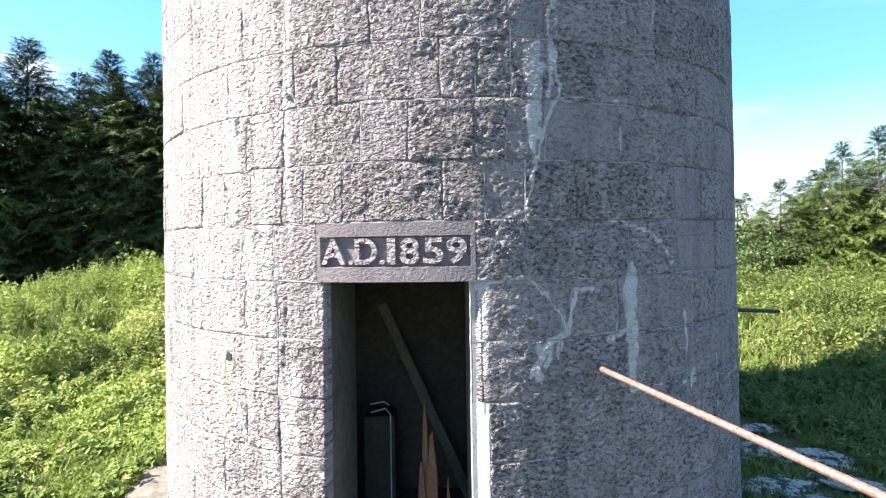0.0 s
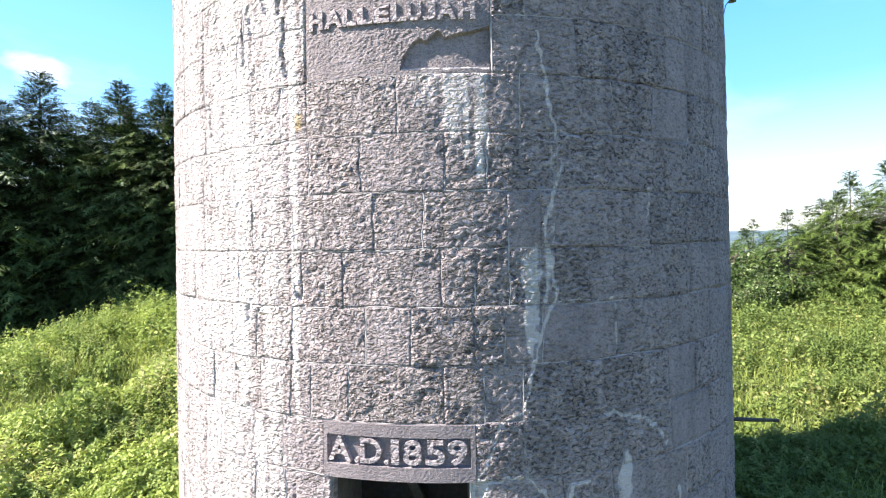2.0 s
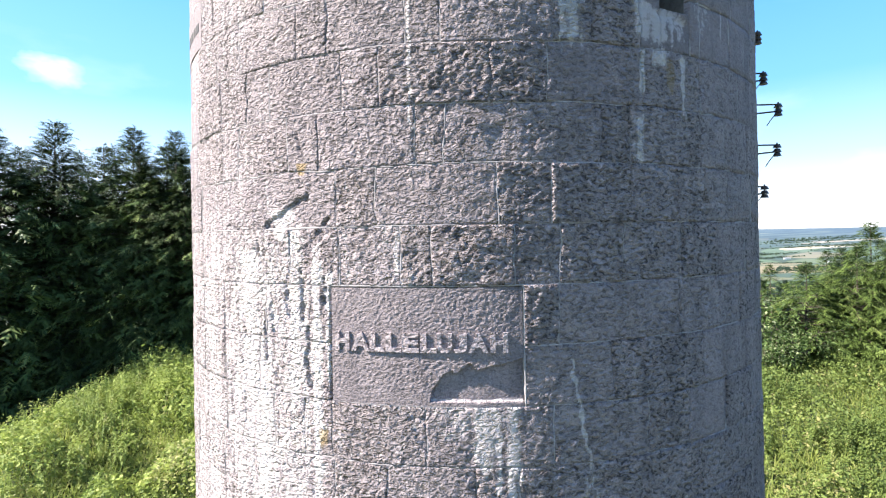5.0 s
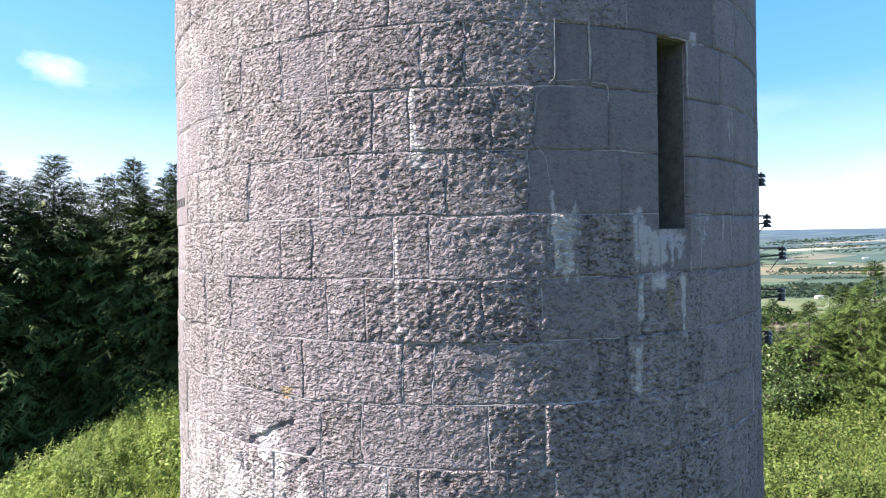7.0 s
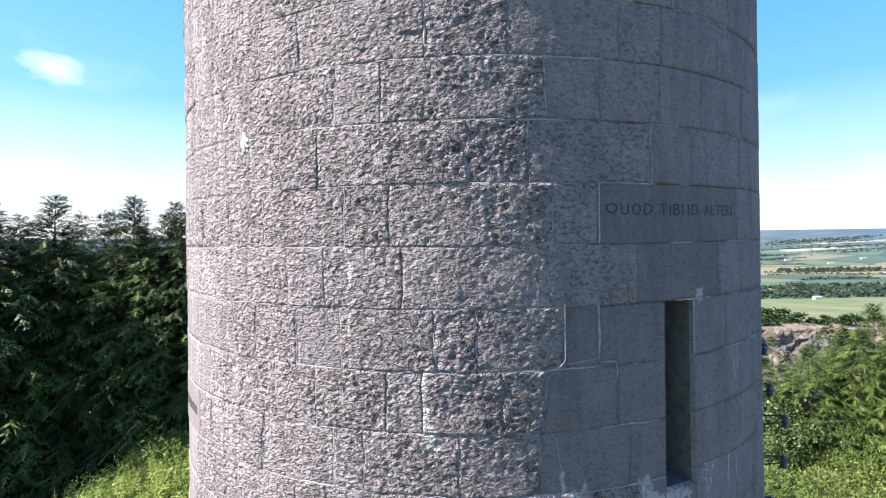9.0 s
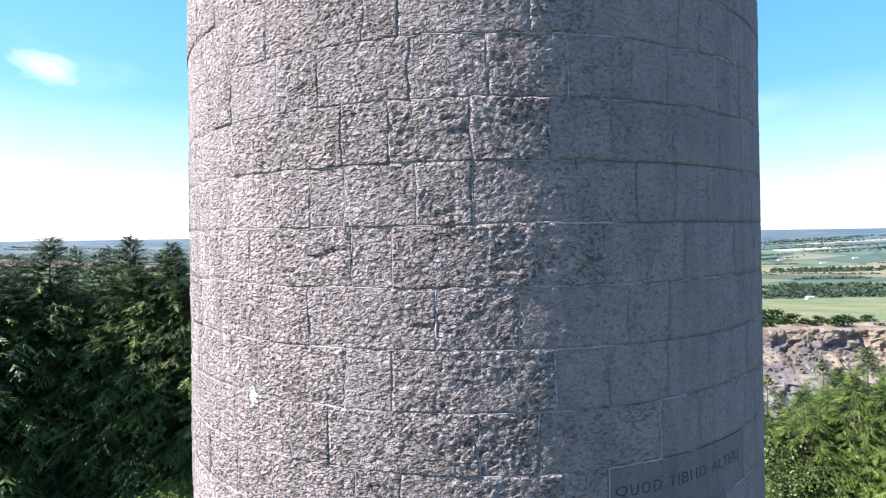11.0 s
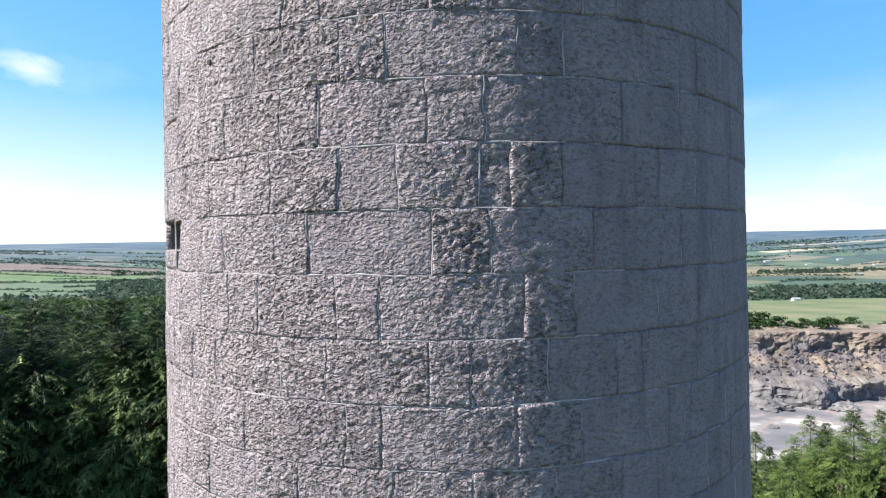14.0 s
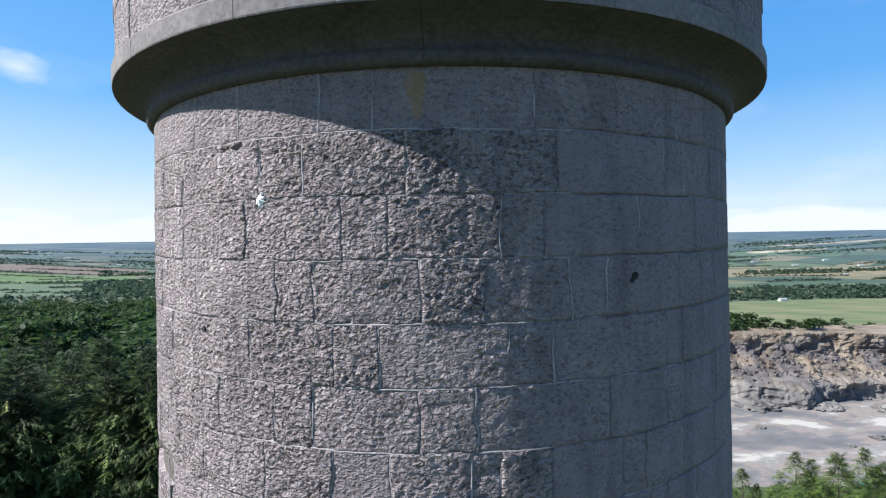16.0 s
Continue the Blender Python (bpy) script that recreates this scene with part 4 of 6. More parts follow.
BOND[6] = [-39.4, -28.1, -22.7, -18.6, -6.2, 9.3, 22.2, 29.4, 38.0]
BOND[7] = [-30.9, -18.7, 5.8, 17.1, 32.4, 37.4]
BOND[8] = [-29.5, -18.7, 5.9, 10.3, 27.9, 43.5]
BOND[9] = [-48.6, -40.1, -25.1, -17.2, -9.0, -5.1, 4.8, 10.5, 19.1, 28.7]
BOND[10] = [-48.8, -17.6, -12.1, 3.0, 9.6, 20.3, 27.8, 33.6, 39.4]
BOND[11] = [-51.4, -39.8, -35.4, -25.1, -20.2, -7.0, -3.4, 16.1, 20.2, 32.5, 38.9]
BOND[12] = [-40.1, -33.1, -28.3, -16.6, -11.5, 2.3, 9.2, 22.1, 32.8]
BOND[13] = [-50.1, -41.2, -34.7, -23.3, -18.5, -8.0, -3.7, 10.0, 15.1, 22.0, 33.0]
BOND[14] = [-42.5, -33.6, -29.0, -17.3, -13.3, -1.6, 7.9, 19.5, 25.4, 30.8]
BOND[15] = [-42.7, -38.8, -26.4, -19.9, -10.2, -5.8, 3.6, 8.6, 18.1, 25.4, 30.8]
BOND[16] = [-47.8, -35.3, -30.1, -22.9, -16.2, -4.4, 0.7, 11.1, 15.6, 25.4, 30.8]
BOND[17] = [-48.4, -40.3, -24.1, -18.5, -8.3, 9.2, 20.8, 36.5]
BOND[18] = [-45.0, -36.3, -28.6, -15.5, -9.6, 10.0, 15.7, 42.2]
BOND[19] = [-36.9, -25.3, -19.4, -0.3, 7.0, 23.6, 30.7]
BOND[20] = [-58.6, -37.5, -31.3, -16.7, -10.7, 9.1, 16.0]
BOND[21] = [-41.7, -28.9, -22.1, -4.9, 4.9, 18.9, 25.4]
BOND[22] = [-44.8, -32.9, -15.5, -10.4, 6.8, 15.7, 28.0, 40.4]
BOND[23] = [-38.7, -27.9, -21.8, -16.5, -7.3, -0.7, 12.0, 20.5, 26.7]
BOND[24] = [-36.9, -16.8, -10.6, -0.6, 9.0, 16.9, 26.4]
BOND[25] = [-43.9, -36.7, -27.0, -20.2, -8.1, 1.5, 11.0, 19.8, 25.6]
BOND[26] = [-35.0, -28.9, -13.7, -9.3, 6.5, 14.5, 27.8, 31.8]
BOND[27] = [-34.8, -22.9, -16.2, -3.5, 1.3, 10.5, 19.4, 23.2]
BOND[28] = [-32.0, -26.2, -14.8, -9.3, 7.7, 13.8, 26.1]
BOND[29] = [-33.0, -23.5, -18.5, -3.1, 3.8, 16.4, 30.6]
BOND[30] = [-36.0, -24.0, -14.3, -6.9, 2.7, 6.3, 12.5, 22.8, 26.6, 34.0]
BOND[31] = [-32.0, -22.2, -16.8, -3.4, 3.3, 20.8, 30.6, 35.0, 45.3]
BOND[32] = [-33.4, -26.2, -13.9, -8.2, 7.4, 13.0, 30.9, 34.9]
BOND[33] = [-37.2, -21.7, -16.4, -3.0, 4.7, 15.4, 20.7, 34.0]
BOND[34] = [-31.6, -26.7, -12.5, -6.7, 6.5, 12.1, 26.0]
BOND[35] = [-41.0, -32.0, -24.1, -17.7, -4.4, 1.9, 13.7, 31.2, 35.9]
BOND[36] = [-37.3, -27.9, -15.3, -8.5, 4.2, 11.0, 22.6, 34.1, 41.6]


def ring(profile, t0, t1, steps):
    """A piece of a turned moulding: profile of (radius, z), from t0 to t1 degrees, closed at its ends."""
    bm = bmesh.new()
    rows = [[bm.verts.new((r * math.sin(radians(t)), -r * math.cos(radians(t)), z)) for r, z in profile] for t in np.linspace(t0, t1, steps + 1)]
    k = len(profile)
    for one, two in zip(rows, rows[1:]):
        for s in range(k):
            bm.faces.new((one[s], two[s], two[(s + 1) % k], one[(s + 1) % k]))
    bm.faces.new(rows[0])
    bm.faces.new(rows[-1][::-1])
    return bm


MOULD = plain_rough("weathered_moulding", (0.085, 0.076, 0.078), (0.26, 0.23, 0.235), 28.0, 0.92, 0.0, 0.008, 2.6)
cornice = put(new("cornice"), tower, "projecting moulded stone cornice")
CURVE = [(2.35, 14.368), (2.455, 14.368)] + [(2.455 + 0.045 * math.sin(a), 14.412 - 0.044 * math.cos(a)) for a in np.linspace(0.35, 2.8, 7)]
CURVE += [(2.462 + 0.225 * (1 - math.cos(a)), 14.466 + 0.115 * math.sin(a)) for a in np.linspace(0, 1.45, 7)]
CURVE += [(2.700, 14.588), (2.703, 14.60), (2.703, 14.705), (2.694, 14.718), (2.20, 14.718), (2.20, 14.368)]
FASCIA_AT = CURVE.index((2.700, 14.588))
# cove and roll below the fascia, darker than the fascia itself
DARKMOULD = plain_rough("dark_moulding", (0.024, 0.022, 0.021), (0.10, 0.092, 0.090), 30.0, 0.92, 0.0, 0.004, 1.6)
for s in range(18):
    a = -22.2 + 20 * s
    part("moulding", ring(CURVE[:FASCIA_AT + 1] + [(2.30, 14.589), (2.30, 14.368)], a + 0.03, a + 19.97, 8), DARKMOULD, cornice)
    part("fascia", ring([(2.30, 14.592), (2.700, 14.592)] + CURVE[FASCIA_AT + 1:-2] + [(2.30, 14.718)], a + 0.05, a + 19.95, 8), MOULD, cornice)
parapet = put(new("parapet", None), tower, "rough stone parapet above the cornice")
part("parapet_core", ring([(2.25, 14.72), (2.66, 14.72), (2.66, 15.70), (2.25, 15.70)], -180, 179.9, 60), MORTAR, parapet)


def inside():
    """Floors that close the tower above the door room and at its top."""
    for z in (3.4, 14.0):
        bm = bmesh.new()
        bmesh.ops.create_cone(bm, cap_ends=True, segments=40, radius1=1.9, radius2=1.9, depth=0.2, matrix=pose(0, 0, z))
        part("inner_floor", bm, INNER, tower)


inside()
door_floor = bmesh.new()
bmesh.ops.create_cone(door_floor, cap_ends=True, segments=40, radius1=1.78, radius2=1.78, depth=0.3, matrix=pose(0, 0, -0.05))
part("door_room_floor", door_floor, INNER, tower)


# ============ dressed panels and their lettering ============
def slab(t0, t1, z0, z1, out, back=-0.06, cut=None, depth=0.022, rough=0.0):
    """A dressed block bent to the tower's face, with a sunk field cut=(t0, t1, z0, z1)."""
    us = list(np.linspace(t0, t1, max(8, int((t1 - t0) * 0.0445 / 0.007))))
    vs = list(np.linspace(z0, z1, max(5, int((z1 - z0) / 0.007))))
    if cut:
        us = sorted(us + [cut[0], cut[0] + 0.16, cut[1] - 0.16, cut[1]])
        vs = sorted(vs + [cut[2], cut[2] + 0.007, cut[3] - 0.007, cut[3]])
    us, vs = np.array([t0] + us + [t1]), np.array([z0] + vs + [z1])
    U, V = np.meshgrid(us, vs)
    skirt = np.zeros_like(U, bool)
    skirt[0], skirt[-1], skirt[:, 0], skirt[:, -1] = True, True, True, True
    o = out + rough * (0.014 * (vnoise(U * 0.0445 / 0.013, V / 0.011, 3.3) - 0.5) + 0.006 * (vnoise(U * 0.0445 / 0.05, V / 0.05, 6.3) - 0.5))
    if cut:
        e = np.minimum(np.minimum(U - cut[0], cut[1] - U) * 0.0445, np.minimum(V - cut[2], cut[3] - V))
        o = o - depth * np.clip(e / 0.006, 0, 1)
    o = np.where(skirt, back, o)
    pts = on_tower(U, V, o).reshape(-1, 3)
    m, k = U.shape
    a, b = np.meshgrid(np.arange(m - 1), np.arange(k - 1), indexing="ij")
    f = np.stack([a * k + b, a * k + b + 1, (a + 1) * k + b + 1, (a + 1) * k + b], -1).reshape(-1, 4)
    n = len(pts)
    return pts, f, {"tone": np.full(n, 0.15), "stain": spread(STAINS, U, V).ravel() * 0.7, "ochre": np.zeros(n), "arc": (U * 0.0445).ravel(), "hewn": np.full(n, rough)}


def letters(text, t0, t1, z0, z1, base, height, mat, parent, weight=0.02, label="raised stone letter", spacing=1.0):
    """Each character a mesh of its own, fitted between t0 and t1 and bent round the tower."""
    cu = bpy.data.curves.new("text", "FONT")
    cu.body, cu.size, cu.extrude, cu.offset, cu.space_character, cu.resolution_u = text, 1.0, 0.5, weight, spacing, 6
    ob = bpy.data.objects.new("text", cu)
    scene.collection.objects.link(ob)
    bpy.context.view_layer.update()
    me = bpy.data.meshes.new_from_object(ob.evaluated_get(bpy.context.evaluated_depsgraph_get()))
    bpy.data.objects.remove(ob)
    co = np.zeros(len(me.vertices) * 3, np.float32)
    me.vertices.foreach_get("co", co)
    co = co.reshape(-1, 3)
    lo, hi = co.min(0), co.max(0)
    T = t0 + (co[:, 0] - lo[0]) / (hi[0] - lo[0]) * (t1 - t0)
    Z = z0 + (co[:, 1] - lo[1]) / (hi[1] - lo[1]) * (z1 - z0)
    O = base + (co[:, 2] - lo[2]) / (hi[2] - lo[2]) * height
    pts = on_tower(T, Z, O)
    # pieces that do not touch are split; pieces over one another belong to one letter
    bm = bmesh.new()
    bm.from_mesh(me)
    bm.verts.ensure_lookup_table()
    bm.verts.index_update()
    seen, groups = set(), []
    for v in bm.verts:
        if v.index in seen:
            continue
        stack, isle = [v], []
        seen.add(v.index)
        while stack:
            w = stack.pop()
            isle.append(w.index)
            for e in w.link_edges:
                q = e.other_vert(w)
                if q.index not in seen:
                    seen.add(q.index)
                    stack.append(q)
        groups.append(isle)
    spans = []
    for g in sorted(groups, key=lambda g: co[g, 0].min()):
        a, b = co[g, 0].min(), co[g, 0].max()
        if spans and a < spans[-1][1] - 0.02:
            spans[-1][1] = max(spans[-1][1], b)
            spans[-1][2].extend(g)
        else:
            spans.append([a, b, list(g)])
    for a, b, g in spans:
        keep = set(g)
        remap = {old: k for k, old in enumerate(g)}
        faces = [[remap[v.index] for v in f.verts] for f in bm.faces if f.verts[0].index in keep]
        lm = bpy.data.meshes.new("letter")
        lm.from_pydata([tuple(pts[k]) for k in g], [], faces)
        for key, values in (("tone", np.zeros(len(g))), ("stain", np.zeros(len(g))), ("ochre", np.zeros(len(g))), ("arc", T[g] * 0.0445), ("hewn", np.full(len(g), 0.75))):
            lm.attributes.new(key, "FLOAT", "POINT").data.foreach_set("value", values.astype(np.float32))
        lm.update()
        lm.materials.append(mat)
        put(new("letter", lm), parent, label)
    bm.free()
    bpy.data.meshes.remove(me)


pts, f, at = slab(-16.65, 2.88, SILL + 0.002, SILL + COURSE - 0.004, 0.012, cut=(-16.15, 2.35, 2.288, 2.458), depth=0.03, rough=0.07)
lintel = put(new("date_lintel", np_mesh("date_lintel", pts, f, PANELSTONE, False, at)), tower, "dressed stone door lintel with a sunk date panel")
def inscribe(rows, z0, z1, *rest, **more):
    """Letters set one by one, as the mason spaced them: character, from, to."""
    for ch, t0, t1 in rows:
        letters(ch, t0, t1, z0, z0 + 0.024 if ch == "." else z1, *rest, **more)


inscribe((("A", -16.0, -12.8), (".", -12.4, -11.85), ("D", -11.6, -8.85), (".", -8.5, -7.95), ("1", -7.6, -6.6), ("8", -6.05, -3.75), ("5", -3.3, -0.9), ("9", -0.55, 1.85)), 2.304, 2.447, -0.020, 0.034, LETTERSTONE, lintel, 0.022)

pts, f, at = slab(-18.42, 5.62, SILL + 7 * COURSE + 0.004, SILL + 9 * COURSE - 0.010, 0.004, rough=0.42)
# a tooled margin frames the stippled field, and the lower corner has spalled away
T = np.degrees(np.arctan2(pts[:, 0], -pts[:, 1]))
Z = pts[:, 2]
broken = np.interp(T, [-5.8, -5.4, -5.0, -3.7, -3.1, -2.5, -0.9, 0.2, 1.8, 5.6], [4.50, 4.60, 4.63, 4.697, 4.71, 4.688, 4.75, 4.712, 4.73, 4.77]) + 0.018 * (fnoise(T * 1.4, Z * 25, 1.0, 3) - 0.5)
spall = np.minimum((T + 5.75 + 0.5 * (fnoise(T, Z * 30, 1.0, 3) - 0.5)) * 0.0445, np.minimum(broken - Z, (Z - 4.536 + 0.014 * (fnoise(T * 0.8, Z, 4.0, 3) - 0.5)) * 1.5))
gone = np.clip(spall / 0.009, 0, 1)
deep = gone * (0.016 + 0.014 * fnoise(T * 0.28, Z * 7, 3.0, 2))
away = pts[:, :2] / np.linalg.norm(pts[:, :2], axis=1)[:, None]
bare = np.hypot(pts[:, 0], pts[:, 1]) > radius(Z) - 0.03
even = np.hypot(pts[:, 0], pts[:, 1]) - radius(Z) - 0.004
margin = np.clip(np.maximum(np.maximum((Z - 5.136) / 0.006, (4.588 - Z) / 0.006), np.maximum((-17.9 - T) * 7, (T - 5.1) * 7)), 0, 1)
margin = np.maximum(margin, np.clip(1 - np.maximum(np.abs(Z - 4.858) - 0.070, 0) / 0.01, 0, 1) * 0.55)
pts[:, :2] -= away * (np.where(bare, even, 0) * np.maximum(margin, gone * 0.8) + np.where(bare, deep, 0))[:, None]
at["stain"] = np.maximum(at["stain"] * 0.15, 0.95 * gone * np.clip((4.556 - Z) / 0.012, 0, 1))
panel = put(new("inscription_panel", np_mesh("inscription_panel", pts, f, PANELSTONE, False, at)), tower, "large stippled stone panel with a spalled corner")
inscribe((("H", -17.8, -15.85), ("A", -15.6, -13.1), ("L", -13.1, -11.2), ("L", -11.05, -9.05), ("E", -8.95, -6.9), ("L", -6.7, -4.75), ("U", -4.65, -2.85), ("J", -2.7, -1.1), ("A", -0.95, 1.45), ("H", 1.7, 3.8)),
         4.807, 4.914, -0.004, 0.019, LETTERSTONE, panel, 0.045)

pts, f, at = slab(15.85, 42.1, SILL + 18 * COURSE + 0.004, SILL + 19 * COURSE - 0.004, 0.0, rough=0.08)
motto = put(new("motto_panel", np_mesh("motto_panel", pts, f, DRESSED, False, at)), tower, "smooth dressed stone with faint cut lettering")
# letters and bars set nearly flush and told apart by a darker colour
CUT = plain_rough("dark_cut_letter", (0.022, 0.022, 0.024), (0.065, 0.062, 0.064), 40.0)
inscribe((("Q", 16.7, 18.4), ("U", 18.85, 20.0), ("O", 20.5, 21.8), ("D", 22.3, 23.6), ("T", 24.85, 26.1), ("I", 26.5, 26.75), ("B", 27.15, 28.4), ("I", 28.75, 29.0), ("I", 29.9, 30.15), ("D", 30.6, 32.0),
          ("A", 33.3, 34.6), ("L", 34.9, 35.9), ("T", 36.1, 37.3), ("E", 37.6, 38.6), ("R", 38.85, 40.0), ("I", 40.35, 40.65)), 8.288, 8.350, -0.006, 0.0072, CUT, motto, 0.0, label="faint cut letter")
pts, f, at = slab(-60.3, -47.7, SILL + 14 * COURSE + 0.004, SILL + 15 * COURSE - 0.004, 0.006, rough=0.08)
worn = put(new("worn_text_panel", np_mesh("worn_text_panel", pts, f, PANELSTONE, False, at)), tower, "smooth dressed stone with worn unreadable lettering")
for a, b in ((-58.6, -56.4), (-55.6, -53.6), (-52.9, -51.6), (-51.0, -49.2)):
    pts, f, at = slab(a, b, 6.945, 7.005, 0.0085, -0.01)
    put(new("worn_letter_bar", np_mesh("worn_letter_bar", pts, f, CUT, False, at)), worn)

# ============ inside the doorway ============
LIMEWASH = plain_rough("flaking_limewash", (0.42, 0.40, 0.385), (0.78, 0.765, 0.74), 14.0, 0.95, 0.0, 0.006, 3.0)
pts, f, at = slab(2.22, 4.25, -0.1, 1.56, 0.006, -0.05, rough=0.12)
turn_in = np.clip((4.3 - np.degrees(np.arctan2(pts[:, 0], -pts[:, 1]))) / 2.05, 0, 1)      # the jamb is splayed towards the opening
away = pts[:, :2] / np.linalg.norm(pts[:, :2], axis=1)[:, None]
pts[:, :2] -= away * (0.05 * turn_in)[:, None]
put(new("plastered_jamb", np_mesh("plastered_jamb", pts, f, LIMEWASH, True)), tower, "white limewashed door jamb")

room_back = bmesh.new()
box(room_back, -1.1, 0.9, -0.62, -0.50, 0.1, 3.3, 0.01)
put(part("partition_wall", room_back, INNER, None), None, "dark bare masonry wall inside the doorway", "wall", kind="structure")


def board(name, a, b, width, thick, mat, label, category):
    bm = bmesh.new()
    a, b = Vector(a), Vector(b)
    d = (b - a).normalized()
    side = d.cross(Vector((0, -1, 0))).normalized()
    fwd = side.cross(d)
    made = bmesh.ops.create_cube(bm, size=1.0)
    m = Matrix((side, fwd, d)).transposed().to_4x4()
    bmesh.ops.transform(bm, matrix=Matrix.Translation((a + b) / 2) @ m @ Matrix.Diagonal((width, thick, (b - a).length, 1)), verts=made["verts"])
    bmesh.ops.subdivide_edges(bm, edges=[e for e in bm.edges if e.calc_length() > 0.5], cuts=10)
    bmesh.ops.bevel(bm, geom=list(bm.edges), offset=0.004, segments=1, affect="EDGES")
    for v in bm.verts:
        v.co += Vector((noise.noise(v.co * 6), noise.noise(v.co * 6 + Vector((9, 0, 0))), 0)) * 0.008
    return put(part(name, bm, mat, None), None, label, category)


board("leaning_plank", (-0.60, -0.88, 1.88), (0.17, -0.92, 0.12), 0.085, 0.05, TIMBER, "weathered timber plank leaning inside the doorway", "plank")


def pale(x, y, top, width):
    """A rusted pointed iron pale."""
    bm = bmesh.new()
    outline = [(-width / 2, 0.1), (width / 2, 0.1), (width / 2 * 0.9, top - 0.3), (width * 0.1, top), (-width * 0.12, top - 0.02), (-width / 2, top - 0.42)]
    fr = [bm.verts.new((x + u, y, w)) for u, w in outline]
    bk = [bm.verts.new((x + u, y + 0.035, w)) for u, w in outline]
    bm.faces.new(fr)
    bm.faces.new(bk[::-1])
    for k in range(len(fr)):
        bm.faces.new((fr[k], bk[k], bk[(k + 1) % len(fr)], fr[(k + 1) % len(fr)]))
    return put(part("iron_pale", bm, RUST, None), None, "orange rusted pointed iron pale standing in the doorway", "iron bar", group="rusted pales in the doorway")


pale(-0.206, -1.62, 1.255, 0.045)
pale(-0.155, -1.69, 1.04, 0.085)
pale(-0.235, -1.66, 0.80, 0.075)
pale(-0.04, -1.66, 0.68, 0.045)
frame_bm = bmesh.new()
tube(frame_bm, [(-0.66, -1.25, 0.1), (-0.505, -1.25, 0.1), (-0.50, -1.25, 1.02), (-0.54, -1.25, 1.07), (-0.66, -1.25, 1.04)], 0.006, 6)
tube(frame_bm, [(-0.51, -1.26, 1.10), (-0.55, -1.26, 1.13), (-0.66, -1.26, 1.11)], 0.006, 6)
put(part("wire_frame", frame_bm, WIRE, None), None, "thin pale bent wire frame inside the doorway", "wire frame")
shelf = bmesh.new()
box(shelf, -0.72, -0.47, -1.24, -0.98, 0.1, 1.0, 0.008)
put(part("dark_crate", shelf, DARKIRON, None), None, "dark metal crate inside the doorway", "crate")

# ============ iron and pipes on the tower ============
bm = bmesh.new()
a, d = Vector((0.80, -2.44, 1.700)), Vector((0.341, -0.938, -0.053))
tube(bm, [a + d * s for s in np.linspace(0, 2.3, 12)], 0.0165, 14)
pipe = put(part("projecting_pipe", bm, PINKPIPE, None, smooth=True), None, "worn pinkish metal pipe projecting from the tower wall", "pipe")
bm = bmesh.new()
tube(bm, [a + d * 0.03, a + d * 0.055], 0.028, 14)
part("rust_collar", bm, RUST, pipe, "dark rusted collar")
bm = bmesh.new()
tube(bm, [(2.45, -0.25, 1.70), (2.9, -0.24, 1.68), (3.32, -0.22, 1.655)], [0.022, 0.021, 0.018], 10)
put(part("dark_pipe_stub", bm, DARKIRON, None, smooth=True), None, "short dark iron pipe sticking out of the tower", "pipe")


def insulator(z, reach, droop):
    """An old line bracket with a ceramic insulator, fixed to the tower's far side."""
    root = new("line_bracket")
    root.location = (2.38, -0.62, z)
    put(root, None, "dark iron bracket with a brown ceramic insulator on the tower", "insulator", group="line brackets on the tower")
    bm = bmesh.new()
    tube(bm, [(-0.1, 0.0, 0.03), (reach, 0.0, 0.03)], 0.007, 6)
    tube(bm, [(-0.1, 0.0, -0.075), (reach, 0.0, -0.03)], 0.007, 6)
    part("arm", bm, DARKIRON, root)
    bm = bmesh.new()
    tube(bm, [(reach, 0.0, 0.05), (reach, 0.0, -0.07)], 0.007, 6)
    for w in (0.02, -0.02, -0.055):
        bmesh.ops.create_cone(bm, cap_ends=True, segments=12, radius1=0.036, radius2=0.022, depth=0.03, matrix=pose(reach, 0.0, w))
    part("insulator", bm, CERAMIC, root)
    bm = bmesh.new()
    tube(bm, [(reach, 0.0, -0.03), (reach - 0.06, 0.0, -0.10), (reach - 0.1, 0.0, -0.16 - droop)], 0.004, 5)
    part("loose_wire", bm, DARKIRON, root)
    return root


for z, reach, droop in ((7.17, 0.22, 0.0), (6.81, 0.27, 0.0), (6.53, 0.40, 0.0), (6.17, 0.39, 0.0), (5.80, 0.28, 0.12)):
    insulator(z, reach, droop)


SOCKET = plain_rough("hole_shade_black", (0.008, 0.008, 0.008), (0.03, 0.028, 0.027), 30.0)


def hole_plug(theta, z, r):
    """A drilled hole, drawn as a near-black plug for the shade inside it."""
    p, n = Vector(on_tower(theta, z, 0.006)), Vector((math.sin(radians(theta)), -math.cos(radians(theta)), 0))
    bm = bmesh.new()
    tube(bm, [p - n * 0.05, p + n * 0.004], [r * 0.9, r], 10)
    part("socket", bm, SOCKET, tower, "small dark socket hole")


